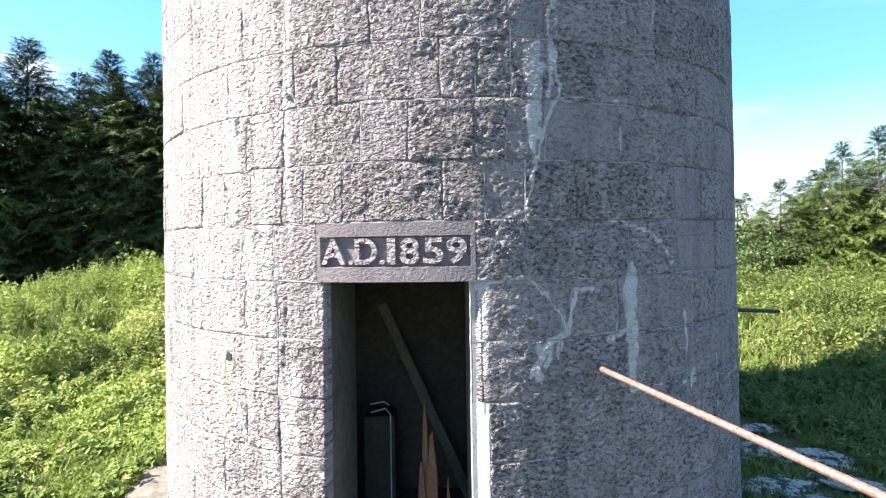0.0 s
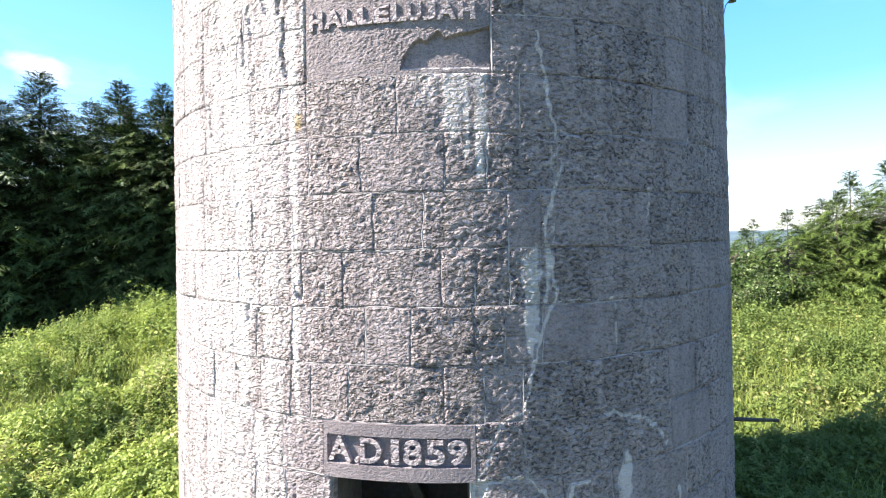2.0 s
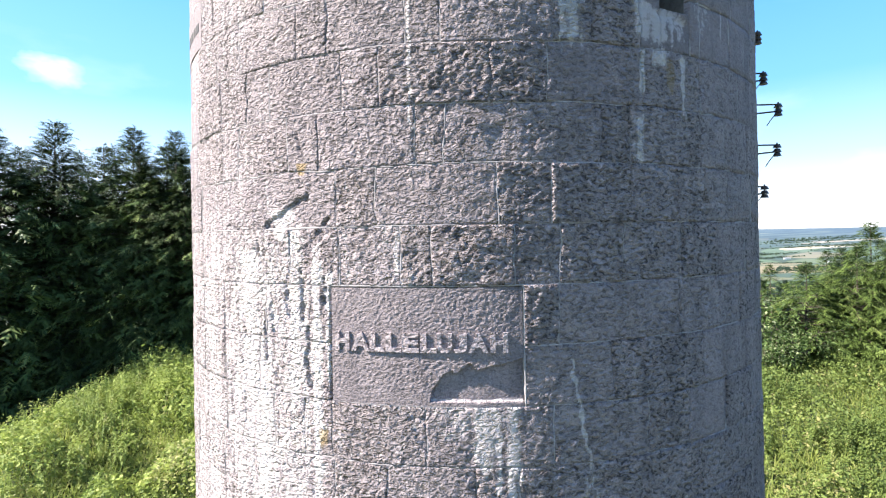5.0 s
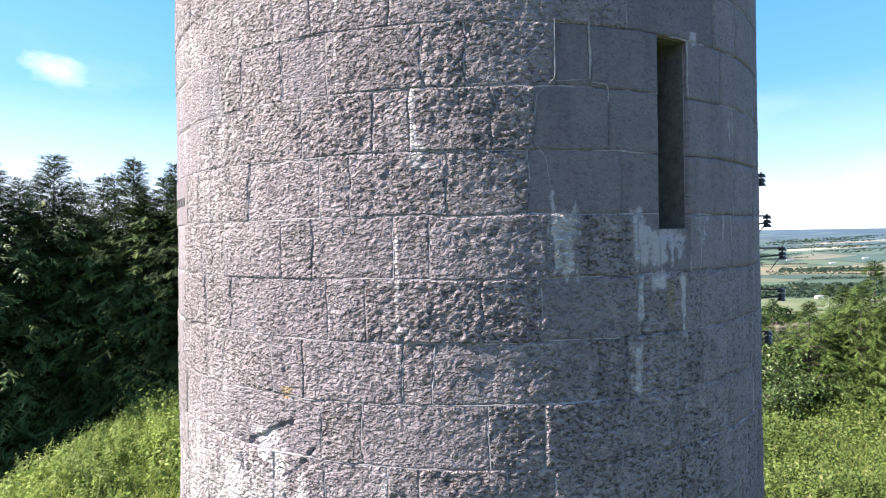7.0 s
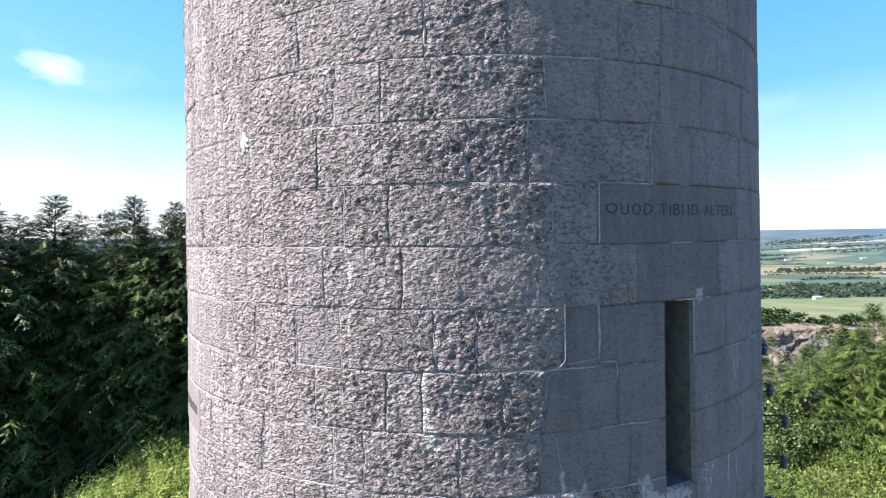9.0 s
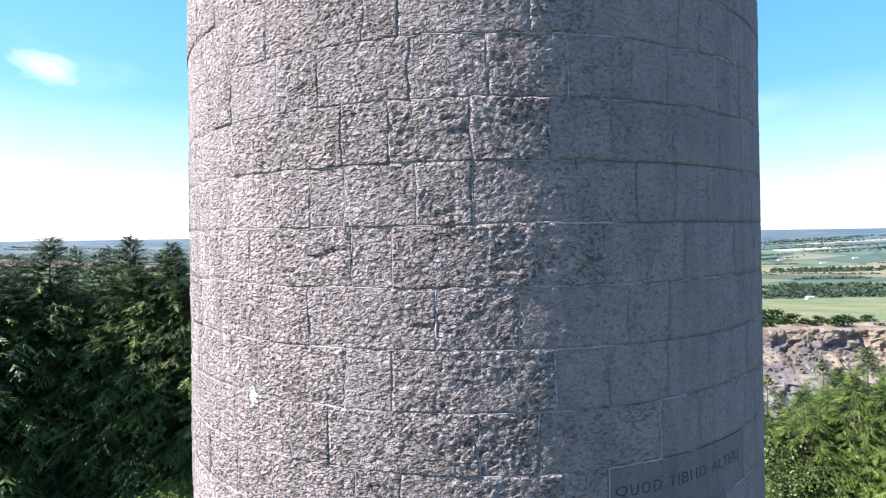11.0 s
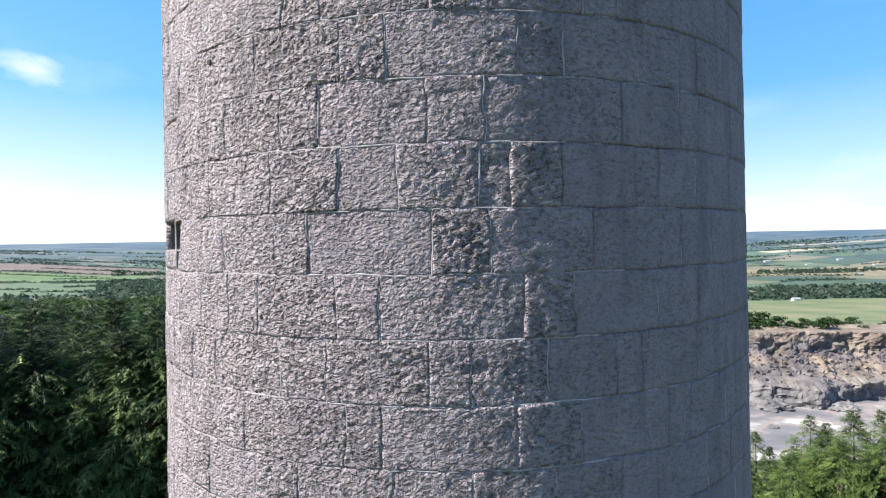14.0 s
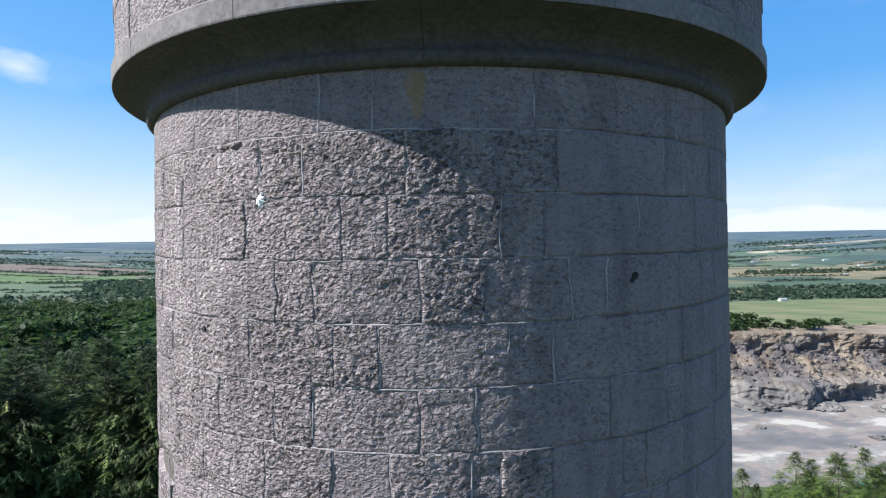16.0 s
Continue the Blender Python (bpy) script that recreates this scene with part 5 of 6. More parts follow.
def paint_splash(theta, z, r, seed):
    """A thrown splash of white paint: a thin blob with a ragged rim and a few drops."""
    rng = np.random.default_rng(seed)
    bm = bmesh.new()
    for k in range(7):
        off = rng.normal(0, 0.55 * r, 2) if k else np.zeros(2)
        size = r * (rng.uniform(0.15, 0.35) if k else 0.9)
        rim = []
        for a in np.linspace(0, 2 * math.pi, 26)[:-1]:
            q = size * (0.75 + 0.5 * rng.random())
            rim.append(on_tower(theta + (off[0] + q * math.cos(a)) / 0.0445, z + off[1] + q * math.sin(a), 0.006))
        mid = bm.verts.new(on_tower(theta + off[0] / 0.0445, z + off[1], 0.019))
        vs = [bm.verts.new(p) for p in rim]
        for a in range(len(vs)):
            bm.faces.new((mid, vs[a], vs[(a + 1) % len(vs)]))
    part("paint_splash", bm, PAINT, tower, "splash of white paint")


PAINT = plain_rough("thrown_white_paint", (0.72, 0.71, 0.70), (0.86, 0.85, 0.84), 30.0, 0.6)
paint_splash(-24.0, 13.725, 0.034, 3)
paint_splash(-32.25, 8.77, 0.040, 7)
hole_plug(-31.5, 1.735, 0.028)
hole_plug(25.1, 13.28, 0.022)
hole_plug(24.6, 13.255, 0.012)
hole_plug(-35.5, 12.99, 0.016)


# ============ trees ============
def frond_tris(P, D, L, rng, pairs=4):
    """Flat feathery sprays: at each place P, along D, of length L."""
    n = len(P)
    up = np.stack([rng.normal(0, 0.45, n), rng.normal(0, 0.45, n), np.ones(n)], -1)
    S = np.cross(D, up)
    S /= np.linalg.norm(S, axis=1)[:, None] + 1e-9
    Nn = np.cross(S, D)
    out = []
    for j in range(pairs):
        q = (j + 0.2) / pairs
        size = (1 - 0.62 * q) * 0.50
        base = P + D * (L * q)[:, None] - Nn * (L * 0.16 * q * q)[:, None]
        for sgn in (1, -1):
            ragged = L * size * rng.uniform(0.5, 1.3, n)
            tip = base + (D * 0.86 + S * sgn * rng.uniform(0.30, 0.72, n)[:, None] - Nn * rng.uniform(0.0, 0.45, n)[:, None]) * ragged[:, None]
            b2 = base + D * (L * 0.60 / pairs)[:, None]
            out.append(np.stack([base, b2, tip], 1))
    out.append(np.stack([P + D * (L * 0.62)[:, None] - S * (L * 0.04)[:, None], P + D * (L * 0.62)[:, None] + S * (L * 0.04)[:, None], P + D * (L * 1.15)[:, None]], 1))
    return np.concatenate(out, 0), len(out)


def conifer_meshes(name, h, rad, seed, mat, gap=0.30, per=7, stepping=0.2, upturn=0.25, pairs=4, spike=1.0, cone=0.5):
    rng = np.random.default_rng(seed)
    bm = bmesh.new()
    lean = rng.normal(0, 0.02, 2)
    tube(bm, [(lean[0] * z, lean[1] * z, z) for z in np.linspace(-0.4, h * 0.985, 10)], [0.020 * h * (1 - s) ** 1.3 + 0.004 for s in np.linspace(0, 1, 10)], 7)
    P, D, L, spray_tone = [], [], [], []
    z = 0.05 * h
    while z < h * 0.985:
        t = z / h
        for k in range(per if t < 0.85 else per + 1):
            ang = rng.uniform(0, 2 * math.pi)
            prof = max(0.95 * max(0.0, 1 - t / 0.84) ** cone, 0.18 * min(1.0, (1 - t) / 0.2) * spike) * (0.6 + 0.4 * min(1, t / 0.12))
            length = rad * prof * rng.uniform(0.62, 1.12) + 0.06
            lift = rng.uniform(0.30, 0.70) + upturn * t
            sag = lift * 0.75 + rng.uniform(0.12, 0.26)
            m = max(2, int(length / stepping))
            s = (np.arange(m) + rng.uniform(0.2, 0.9, m)) / m
            s = s[s > 0.34] if t < 0.8 else s
            if not len(s):
                continue
            foot = np.array([lean[0] * z, lean[1] * z, z])
            line = foot + np.stack([np.cos(ang) * s * length, np.sin(ang) * s * length, length * (lift * s - sag * s ** 2.2)], -1)
            if length > 0.9 and k % 2 == 0:
                mid = foot + (line[-1] - foot) * 0.5 + [0, 0, length * (lift * 0.5 - sag * 0.22) * 0.5]
                tube(bm, [tuple(foot), tuple(mid), tuple(line[-1])], [0.012 + 0.012 * length, 0.010, 0.004], 4, False)
            slope = lift - 2.2 * sag * s ** 1.2
            for side_sign in (-1, 0, 1):
                turn = side_sign * rng.uniform(0.35, 0.95, len(s))
                d = np.stack([np.cos(ang + turn), np.sin(ang + turn), slope * 0.8 + rng.normal(-0.02, 0.16, len(s)) + 0.5 * (t > 0.85)], -1)
                d /= np.linalg.norm(d, axis=1)[:, None]
                keep = rng.random(len(s)) < ((0.95 if side_sign else 0.7) if t < 0.84 else 0.9)
                P.append(line[keep] + rng.normal(0, 0.03, (keep.sum(), 3)))
                D.append(d[keep])
                L.append((0.19 + 0.22 * rng.random(keep.sum())) * min(1.0, 0.25 + length) * min(1.2, 0.5 + rad * 0.3))
                # tips light as new growth; inner sprays darkened for the crown's own shade
                spray_tone.append(-0.12 + 0.90 * s[keep] ** 2.2 + rng.normal(0, 0.14, keep.sum()))
        z += gap * rng.uniform(0.7, 1.25) * (1.0 if t < 0.7 else 0.6 if t < 0.85 else 0.5)
    P, D, L = np.concatenate(P), np.concatenate(D), np.concatenate(L)
    tri, reps = frond_tris(P, D, L, rng, pairs)
    shade = np.tile(np.clip(np.concatenate(spray_tone), 0, 1), reps)
    trunk_me = bpy.data.meshes.new("trunk")
    bm.to_mesh(trunk_me)
    bm.free()
    trunk_me.materials.append(BARK)
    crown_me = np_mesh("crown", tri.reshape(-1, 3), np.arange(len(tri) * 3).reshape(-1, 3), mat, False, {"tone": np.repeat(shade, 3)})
    return trunk_me, crown_me


def tree(name, meshes, x, y, turn, scale, label, group, wide=1.0, sink=0.1):
    root = new(name)
    root.matrix_world = Matrix.LocRotScale((x, y, float(ground_z(x, y)) - sink), Euler((0, 0, turn)), (scale * wide, scale * wide, scale))
    put(root, None, label, "tree", group)
    for me, nm in zip(meshes, ("trunk", "crown")):
        put(new(nm, me), root)
    return root


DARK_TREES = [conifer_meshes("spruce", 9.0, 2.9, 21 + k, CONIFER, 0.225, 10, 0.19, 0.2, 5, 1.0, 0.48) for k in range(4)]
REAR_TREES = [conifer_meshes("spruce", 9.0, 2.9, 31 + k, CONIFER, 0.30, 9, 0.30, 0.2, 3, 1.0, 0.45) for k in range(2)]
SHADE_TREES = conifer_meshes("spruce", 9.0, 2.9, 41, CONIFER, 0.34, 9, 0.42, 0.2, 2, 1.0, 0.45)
LIGHT_TREES = [conifer_meshes("cypress", 5.0, 2.35, 51 + k, CYPRESS, 0.185, 9, 0.19, 0.1, 5, 0.9, 0.62) for k in range(3)]
BACK_TREES = conifer_meshes("cypress", 5.0, 2.35, 61, CYPRESS, 0.22, 8, 0.24, 0.1, 4, 0.9, 0.62)
trng = np.random.default_rng(5)
LEFT = "dark dense conifer with drooping feathery sprays, one of a tall row"
# the last eight are unseen, added left of view to shade the row
for n, (x, y, h) in enumerate(((-15.4, 13.0, 9.9), (-13.1, 13.9, 9.8), (-11.0, 13.8, 9.5), (-14.2, 12.6, 8.3), (-12.0, 13.0, 8.5), (-10.2, 12.9, 7.9), (-16.6, 12.2, 9.6), (-9.2, 14.2, 8.6),
                               (-17.6, 14.6, 9.0), (-14.6, 16.0, 9.2), (-12.2, 16.4, 9.0), (-9.8, 17.0, 9.0), (-7.6, 16.2, 8.4), (-18.4, 11.2, 8.0), (-19.8, 13.4, 8.8), (-17.0, 17.2, 9.2), (-20.6, 9.8, 7.8), (-14.3, 14.6, 9.1), (-11.7, 14.5, 9.0), (-15.8, 14.6, 8.4), (-13.0, 15.2, 8.3), (-10.6, 15.4, 8.4), (-8.4, 13.2, 7.6), (-18.6, 16.0, 8.8), (-16.2, 10.6, 7.4), (-18.6, 9.0, 8.8), (-20.8, 8.4, 9.2), (-22.6, 10.6, 9.4), (-21.4, 12.0, 9.4), (-17.6, 10.4, 11.6), (-19.8, 10.6, 11.4), (-24.6, 9.4, 10.2), (-18.4, 12.6, 11.4))):
    gz = float(ground_z(x, y))
    tree("conifer", DARK_TREES[n % 4] if n < 8 or n == 22 else SHADE_TREES if x < -18.0 else REAR_TREES[n % 2], x, y, trng.uniform(0, 6.28), (h + (0.45 if n > 2 else 0.25) - gz) / 9.0, LEFT, "conifer row behind the mound", trng.uniform(1.2, 1.5))
RIGHT = "bright green cypress with layered feathery boughs in sunlight"
for n, (x, y, h) in enumerate(((14.0, 11.2, 6.0), (12.9, 11.9, 5.1), (11.5, 12.3, 4.5), (13.4, 13.4, 4.9), (15.3, 12.4, 5.6), (10.5, 13.2, 3.9), (16.4, 14.4, 5.2), (15.6, 10.4, 6.2), (17.8, 12.6, 5.8), (14.8, 15.2, 4.4), (12.4, 15.0, 3.6), (14.3, 15.4, 4.7), (11.9, 14.9, 4.2), (14.0, 12.7, 5.8))):
    gz = float(ground_z(x, y))
    tree("cypress_tree", BACK_TREES if n in (6, 8, 9, 10, 11, 12) else LIGHT_TREES[n % 3], x, y, trng.uniform(0, 6.28), (h - gz) / 5.0, RIGHT, "cypresses beside the clearing", trng.uniform(1.0, 1.3))


def broad_meshes(h, rad, seed, leaves, mat, size=0.09):
    """A shrub: forked limbs and a loose crown of separate leaves."""
    rng = np.random.default_rng(seed)
    bm = bmesh.new()
    tips = []
    for k in range(7):
        ang = rng.uniform(0, 6.28)
        p = [np.array([0, 0, -0.2]), np.array([0.25 * rad * math.cos(ang), 0.25 * rad * math.sin(ang), 0.35 * h]), np.array([0.65 * rad * math.cos(ang), 0.65 * rad * math.sin(ang), h * rng.uniform(0.6, 0.92)])]
        tube(bm, [tuple(q) for q in p], [0.05, 0.035, 0.012], 5, False)
        for j in range(6):
            q = p[1] + (p[2] - p[1]) * rng.random()
            e = q + rng.normal(0, 0.28 * rad, 3) * [1, 1, 0.7]
            tube(bm, [tuple(q), tuple(e)], [0.014, 0.005], 4, False)
            tips.append(e)
    tips = np.array(tips)
    C = tips[rng.integers(0, len(tips), leaves)] + rng.normal(0, 0.17 * rad, (leaves, 3))
    C[:, 2] = np.maximum(C[:, 2], 0.1)
    tri = leaf_quads(C, size * rng.uniform(0.6, 1.3, leaves), rng)
    me = bpy.data.meshes.new("trunk")
    bm.to_mesh(me)
    bm.free()
    me.materials.append(BARK)
    return me, np_mesh("crown", tri.reshape(-1, 3), np.arange(len(tri) * 4).reshape(-1, 4), mat, False, {"tone": np.repeat(rng.random(leaves), 4)})


def leaf_quads(C, size, rng, up=0.6):
    """Small pointed leaves, one quad each, turned at random but mostly facing the sky."""
    n = len(C)
    nrm = rng.normal(0, 1, (n, 3))
    nrm[:, 2] = np.abs(nrm[:, 2]) + up
    nrm /= np.linalg.norm(nrm, axis=1)[:, None]
    a = np.cross(nrm, rng.normal(0, 1, (n, 3)))
    a /= np.linalg.norm(a, axis=1)[:, None]
    b = np.cross(nrm, a)
    s = size[:, None]
    return np.stack([C - a * s * 0.5, C + b * s * 0.32 - a * s * 0.05, C + a * s * 0.6 - nrm * s * 0.12, C - b * s * 0.32 - a * s * 0.05], 1)


def dome_meshes(h, rad, seed, clumps, per, mat, size):
    """A broad tree: forked limbs that carry many leafy clumps, with gaps between them."""
    rng = np.random.default_rng(seed)
    bm = bmesh.new()
    tube(bm, [(0, 0, -0.5), (0.1, 0, h * 0.3), (0, 0.1, h * 0.6)], [0.05 * rad, 0.04 * rad, 0.02 * rad], 6, False)
    way = rng.normal(0, 1, (clumps, 3))
    way[:, 2] = np.abs(way[:, 2]) * 1.1 - 0.25
    way /= np.linalg.norm(way, axis=1)[:, None]
    mid = way * rng.uniform(0.62, 1.0, (clumps, 1)) * [rad * 0.82, rad * 0.82, h * 0.42] + [0, 0, h * 0.52]
    for c in mid[::3]:
        tube(bm, [(0, 0, h * 0.3), tuple(c * [0.5, 0.5, 0.75]), tuple(c)], [0.022 * rad, 0.014 * rad, 0.006 * rad], 4, False)
    out = rng.normal(0, 1, (clumps, per, 3))
    out /= np.linalg.norm(out, axis=2, keepdims=True)
    C = mid[:, None] + out * rng.uniform(0.6, 1.15, (clumps, per, 1)) * rng.uniform(0.20, 0.36, (clumps, 1, 1)) * rad * [1, 1, 0.75]
    n = clumps * per
    tri = leaf_quads(C.reshape(-1, 3), size * rng.uniform(0.6, 1.3, n), rng)
    # each clump's upper leaves get a lighter tone, as light from above would
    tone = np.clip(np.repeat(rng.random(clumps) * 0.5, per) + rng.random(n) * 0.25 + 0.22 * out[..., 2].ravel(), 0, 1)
    me = bpy.data.meshes.new("trunk")
    bm.to_mesh(me)
    bm.free()
    me.materials.append(BARK)
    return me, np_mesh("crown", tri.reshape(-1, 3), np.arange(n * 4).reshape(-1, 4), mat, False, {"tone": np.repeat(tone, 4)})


WOODLEAF = leaf_material("woodland_leaves", (0.022, 0.046, 0.018), (0.075, 0.125, 0.038), (0.14, 0.19, 0.07))
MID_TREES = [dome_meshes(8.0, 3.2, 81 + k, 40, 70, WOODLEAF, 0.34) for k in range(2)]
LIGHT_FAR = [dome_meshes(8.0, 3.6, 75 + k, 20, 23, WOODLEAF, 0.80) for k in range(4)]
for n in range(300):
    d = 50 + 285 * trng.random() ** 0.75 if n > 25 else trng.uniform(22, 52)
    ta = -trng.uniform(0.50, 0.98)
    x, y = d * ta, d - 5
    if math.hypot(x, y) < 24:
        continue
    tree("woodland_tree", MID_TREES[n % 2] if n <= 25 else LIGHT_FAR[n % 4], x, y, trng.uniform(0, 6.28), trng.uniform(0.8, 1.25) if n <= 25 else trng.uniform(0.9, 1.5), "dark green woodland tree on the falling slope", "woodland below the hilltop", trng.uniform(1.0, 1.4), 0.6)
SHRUB = [broad_meshes(3.0, 1.5, 90 + k, 2300, BROAD, 0.135) for k in range(2)]
for n, (x, y, s) in enumerate(((9.75, 11.9, 0.82), (8.9, 12.6, 1.05), (10.5, 11.3, 0.62), (9.4, 10.8, 0.5))):
    tree("leafy_shrub", SHRUB[n % 2], x, y, n * 1.7, s, "loose leafy shrub with pale leaves and bare twigs", "shrubs beside the cypresses")


# ============ brambles, weeds and grass ============
def cover(name, n, region, seed, label, size=0.09, tall=0.5, mat=WEEDS, low=8.5):
    rng = np.random.default_rng(seed)
    x, y = region(rng, n)
    r = np.hypot(x, y)
    clump = fnoise(x * 0.9, y * 0.9, seed * 0.37, 3)
    top = tall * np.clip((clump - 0.38) * 4.5, 0.08, 1.6) * (0.5 + vnoise(x * 2.3, y * 2.3, 4.2)) * (0.22 + 0.78 * step(low * 0.45, low, r))
    C = np.stack([x, y, ground_z(x, y) + top * rng.random(n) ** 0.6 + 0.015], -1)
    tri = leaf_quads(C, size * (0.4 + 1.1 * rng.random(n) ** 2), rng, 0.4)
    tone = np.clip(0.50 * rng.random(n) + 1.3 * (fnoise(x * 0.6, y * 0.6, 9.9, 4) - 0.25), 0, 1)
    me = np_mesh(name, tri.reshape(-1, 3), np.arange(n * 4).reshape(-1, 4), mat, False, {"tone": np.repeat(tone, 4)})
    return tagged(new(name, me), label, "undergrowth", kind="stuff")


def blades(name, n, region, seed, label, tall=0.4):
    rng = np.random.default_rng(seed)
    x, y = region(rng, n)
    hgt = tall * rng.uniform(0.4, 1.2, n) * (0.5 + fnoise(x * 1.1, y * 1.1, 5.0, 3)) * (0.4 + 0.6 * step(5, 10, np.hypot(x, y)))
    B = np.stack([x, y, ground_z(x, y) - 0.02], -1)
    ang = rng.uniform(0, 6.28, n)
    side = np.stack([np.cos(ang), np.sin(ang), np.zeros(n)], -1) * 0.008
    bend = np.stack([rng.normal(0, 0.35, n), rng.normal(0, 0.35, n), np.ones(n)], -1)
    mid = B + bend * [0.5, 0.5, 0.62] * hgt[:, None]
    tip = B + bend * [1.25, 1.25, 0.92] * hgt[:, None]
    v = np.stack([B - side, B + side, mid + side * 0.8, mid - side * 0.8, tip], 1).reshape(-1, 3)
    base = np.arange(n)[:, None] * 5
    f = np.concatenate([base + [0, 1, 2], base + [0, 2, 3], base + [3, 2, 4]])
    tone = np.clip(rng.random(n) * 0.6 + 0.8 * (fnoise(x * 0.4, y * 0.4, 1.7, 3) - 0.25), 0, 1)
    return tagged(new(name, np_mesh(name, v, f, GRASS, False, {"tone": np.repeat(tone, 5)})), label, "grass", kind="stuff")


def clear_of_tower(x, y, bare):
    keep = np.hypot(x, y) > bare + 0.5 * (fnoise(x * 1.3, y * 1.3, 2.9, 3) - 0.4)
    pick = np.flatnonzero(keep)
    pick = pick[np.arange(len(x)) % len(pick)]      # refill the thinned places from those that are kept
    return x[pick] + 0.03 * np.sin(np.arange(len(x)) * 1.7), y[pick] + 0.03 * np.cos(np.arange(len(x)) * 2.3)


def left_mound(rng, n):
    d, ta = 4.6 + 12.5 * rng.random(n) ** 1.15, -rng.uniform(0.42, 0.98, n)
    return clear_of_tower(d * ta, d - 5.2, 3.12)


def right_bank(rng, n):
    d, ta = 4.8 + 15.8 * rng.random(n) ** 1.05, rng.uniform(0.42, 0.98, n)
    return clear_of_tower(d * ta, d - 5.2, 4.15)


cover("bramble_cover", 80000, left_mound, 31, "sunlit brambles and nettles over the mound", 0.078, 0.62, MOUNDWEED)
cover("weed_bank", 66000, right_bank, 32, "thick green weeds and brambles on the bank", 0.078, 0.46, low=10.0)


def crest(rng, n):
    d, ta = rng.uniform(11.5, 16.5, n), -rng.uniform(0.5, 0.92, n)
    return d * ta, d - 5.2


cover("tall_weeds", 9000, crest, 35, "taller bramble growth along the mound's crest", 0.09, 0.55, MOUNDWEED)
def stalks(name, n, region, seed, label, tall, mat):
    """Upright nettles and docks: a stem with crossed pairs of leaves that shrink towards the top."""
    rng = np.random.default_rng(seed)
    x, y = region(rng, n * 3)
    pick = np.argsort(-fnoise(x * 0.8, y * 0.8, seed * 0.7, 3) + 0.25 * rng.random(n * 3))[:n]
    x, y = x[pick], y[pick]
    hgt = tall * rng.uniform(0.55, 1.15, n) * (0.35 + 0.65 * step(5, 10, np.hypot(x, y)))
    B = np.stack([x, y, ground_z(x, y)], -1)
    tip = B + np.stack([rng.normal(0, 0.12, n), rng.normal(0, 0.12, n), np.ones(n)], -1) * hgt[:, None]
    ang = rng.uniform(0, 6.28, n)
    quads = [np.stack([B + [-0.006, 0, 0], B + [0.006, 0, 0], tip + [0.003, 0, 0], tip + [-0.003, 0, 0]], 1)]
    for k in range(9):
        f = np.clip(0.25 + 0.75 * (k + rng.uniform(-0.45, 0.45, n)) / 8, 0.1, 1)[:, None]
        at_ = B + (tip - B) * f
        for sgn in (0.0, math.pi):
            a_ = ang + sgn + k * 1.57 + rng.normal(0, 0.35, n)
            d = np.stack([np.cos(a_), np.sin(a_), rng.normal(-0.15, 0.35, n)], -1)
            w = np.stack([-np.sin(a_), np.cos(a_), np.zeros(n)], -1)
            L = 0.115 * (1.15 - 0.6 * f) * rng.uniform(0.6, 1.25, n)[:, None]
            quads.append(np.stack([at_, at_ + d * L * 0.45 + w * L * 0.24, at_ + d * L - np.array([0, 0, 0.2]) * L, at_ + d * L * 0.45 - w * L * 0.24], 1))
    v = np.concatenate(quads)
    tone = np.tile(np.clip(rng.normal(0.55, 0.2, n), 0, 1), len(quads))
    return tagged(new(name, np_mesh(name, v.reshape(-1, 3), np.arange(len(v) * 4).reshape(-1, 4), mat, False, {"tone": np.repeat(tone, 4)})), label, "undergrowth", kind="stuff")


stalks("nettle_stand", 1500, left_mound, 41, "upright leafy nettles among the brambles", 0.62, MOUNDWEED)
stalks("nettle_crest", 200, crest, 43, "tall nettles and docks along the mound's crest", 0.75, MOUNDWEED)
stalks("bank_nettles", 2600, right_bank, 42, "leafy nettles and docks on the bank", 0.62, WEEDS)
blades("mound_grass", 24000, left_mound, 33, "long yellow-green grass on the mound", 0.34)
def foot(rng, n):
    a, r = rng.uniform(-40, 75, n), 2.75 + 2.6 * rng.random(n)
    x, y = r * np.cos(np.radians(a)), r * np.sin(np.radians(a))
    keep = np.flatnonzero(fnoise(x * 1.6, y * 1.6, 7.0, 3) > 0.34)
    keep = keep[np.arange(n) % len(keep)]
    return x[keep] + rng.normal(0, 0.02, n), y[keep] + rng.normal(0, 0.02, n)


blades("foot_grass", 22000, foot, 36, "short shaded grass between the rock slabs", 0.24)
blades("bank_grass", 14000, right_bank, 34, "long rough grass on the bank", 0.42)

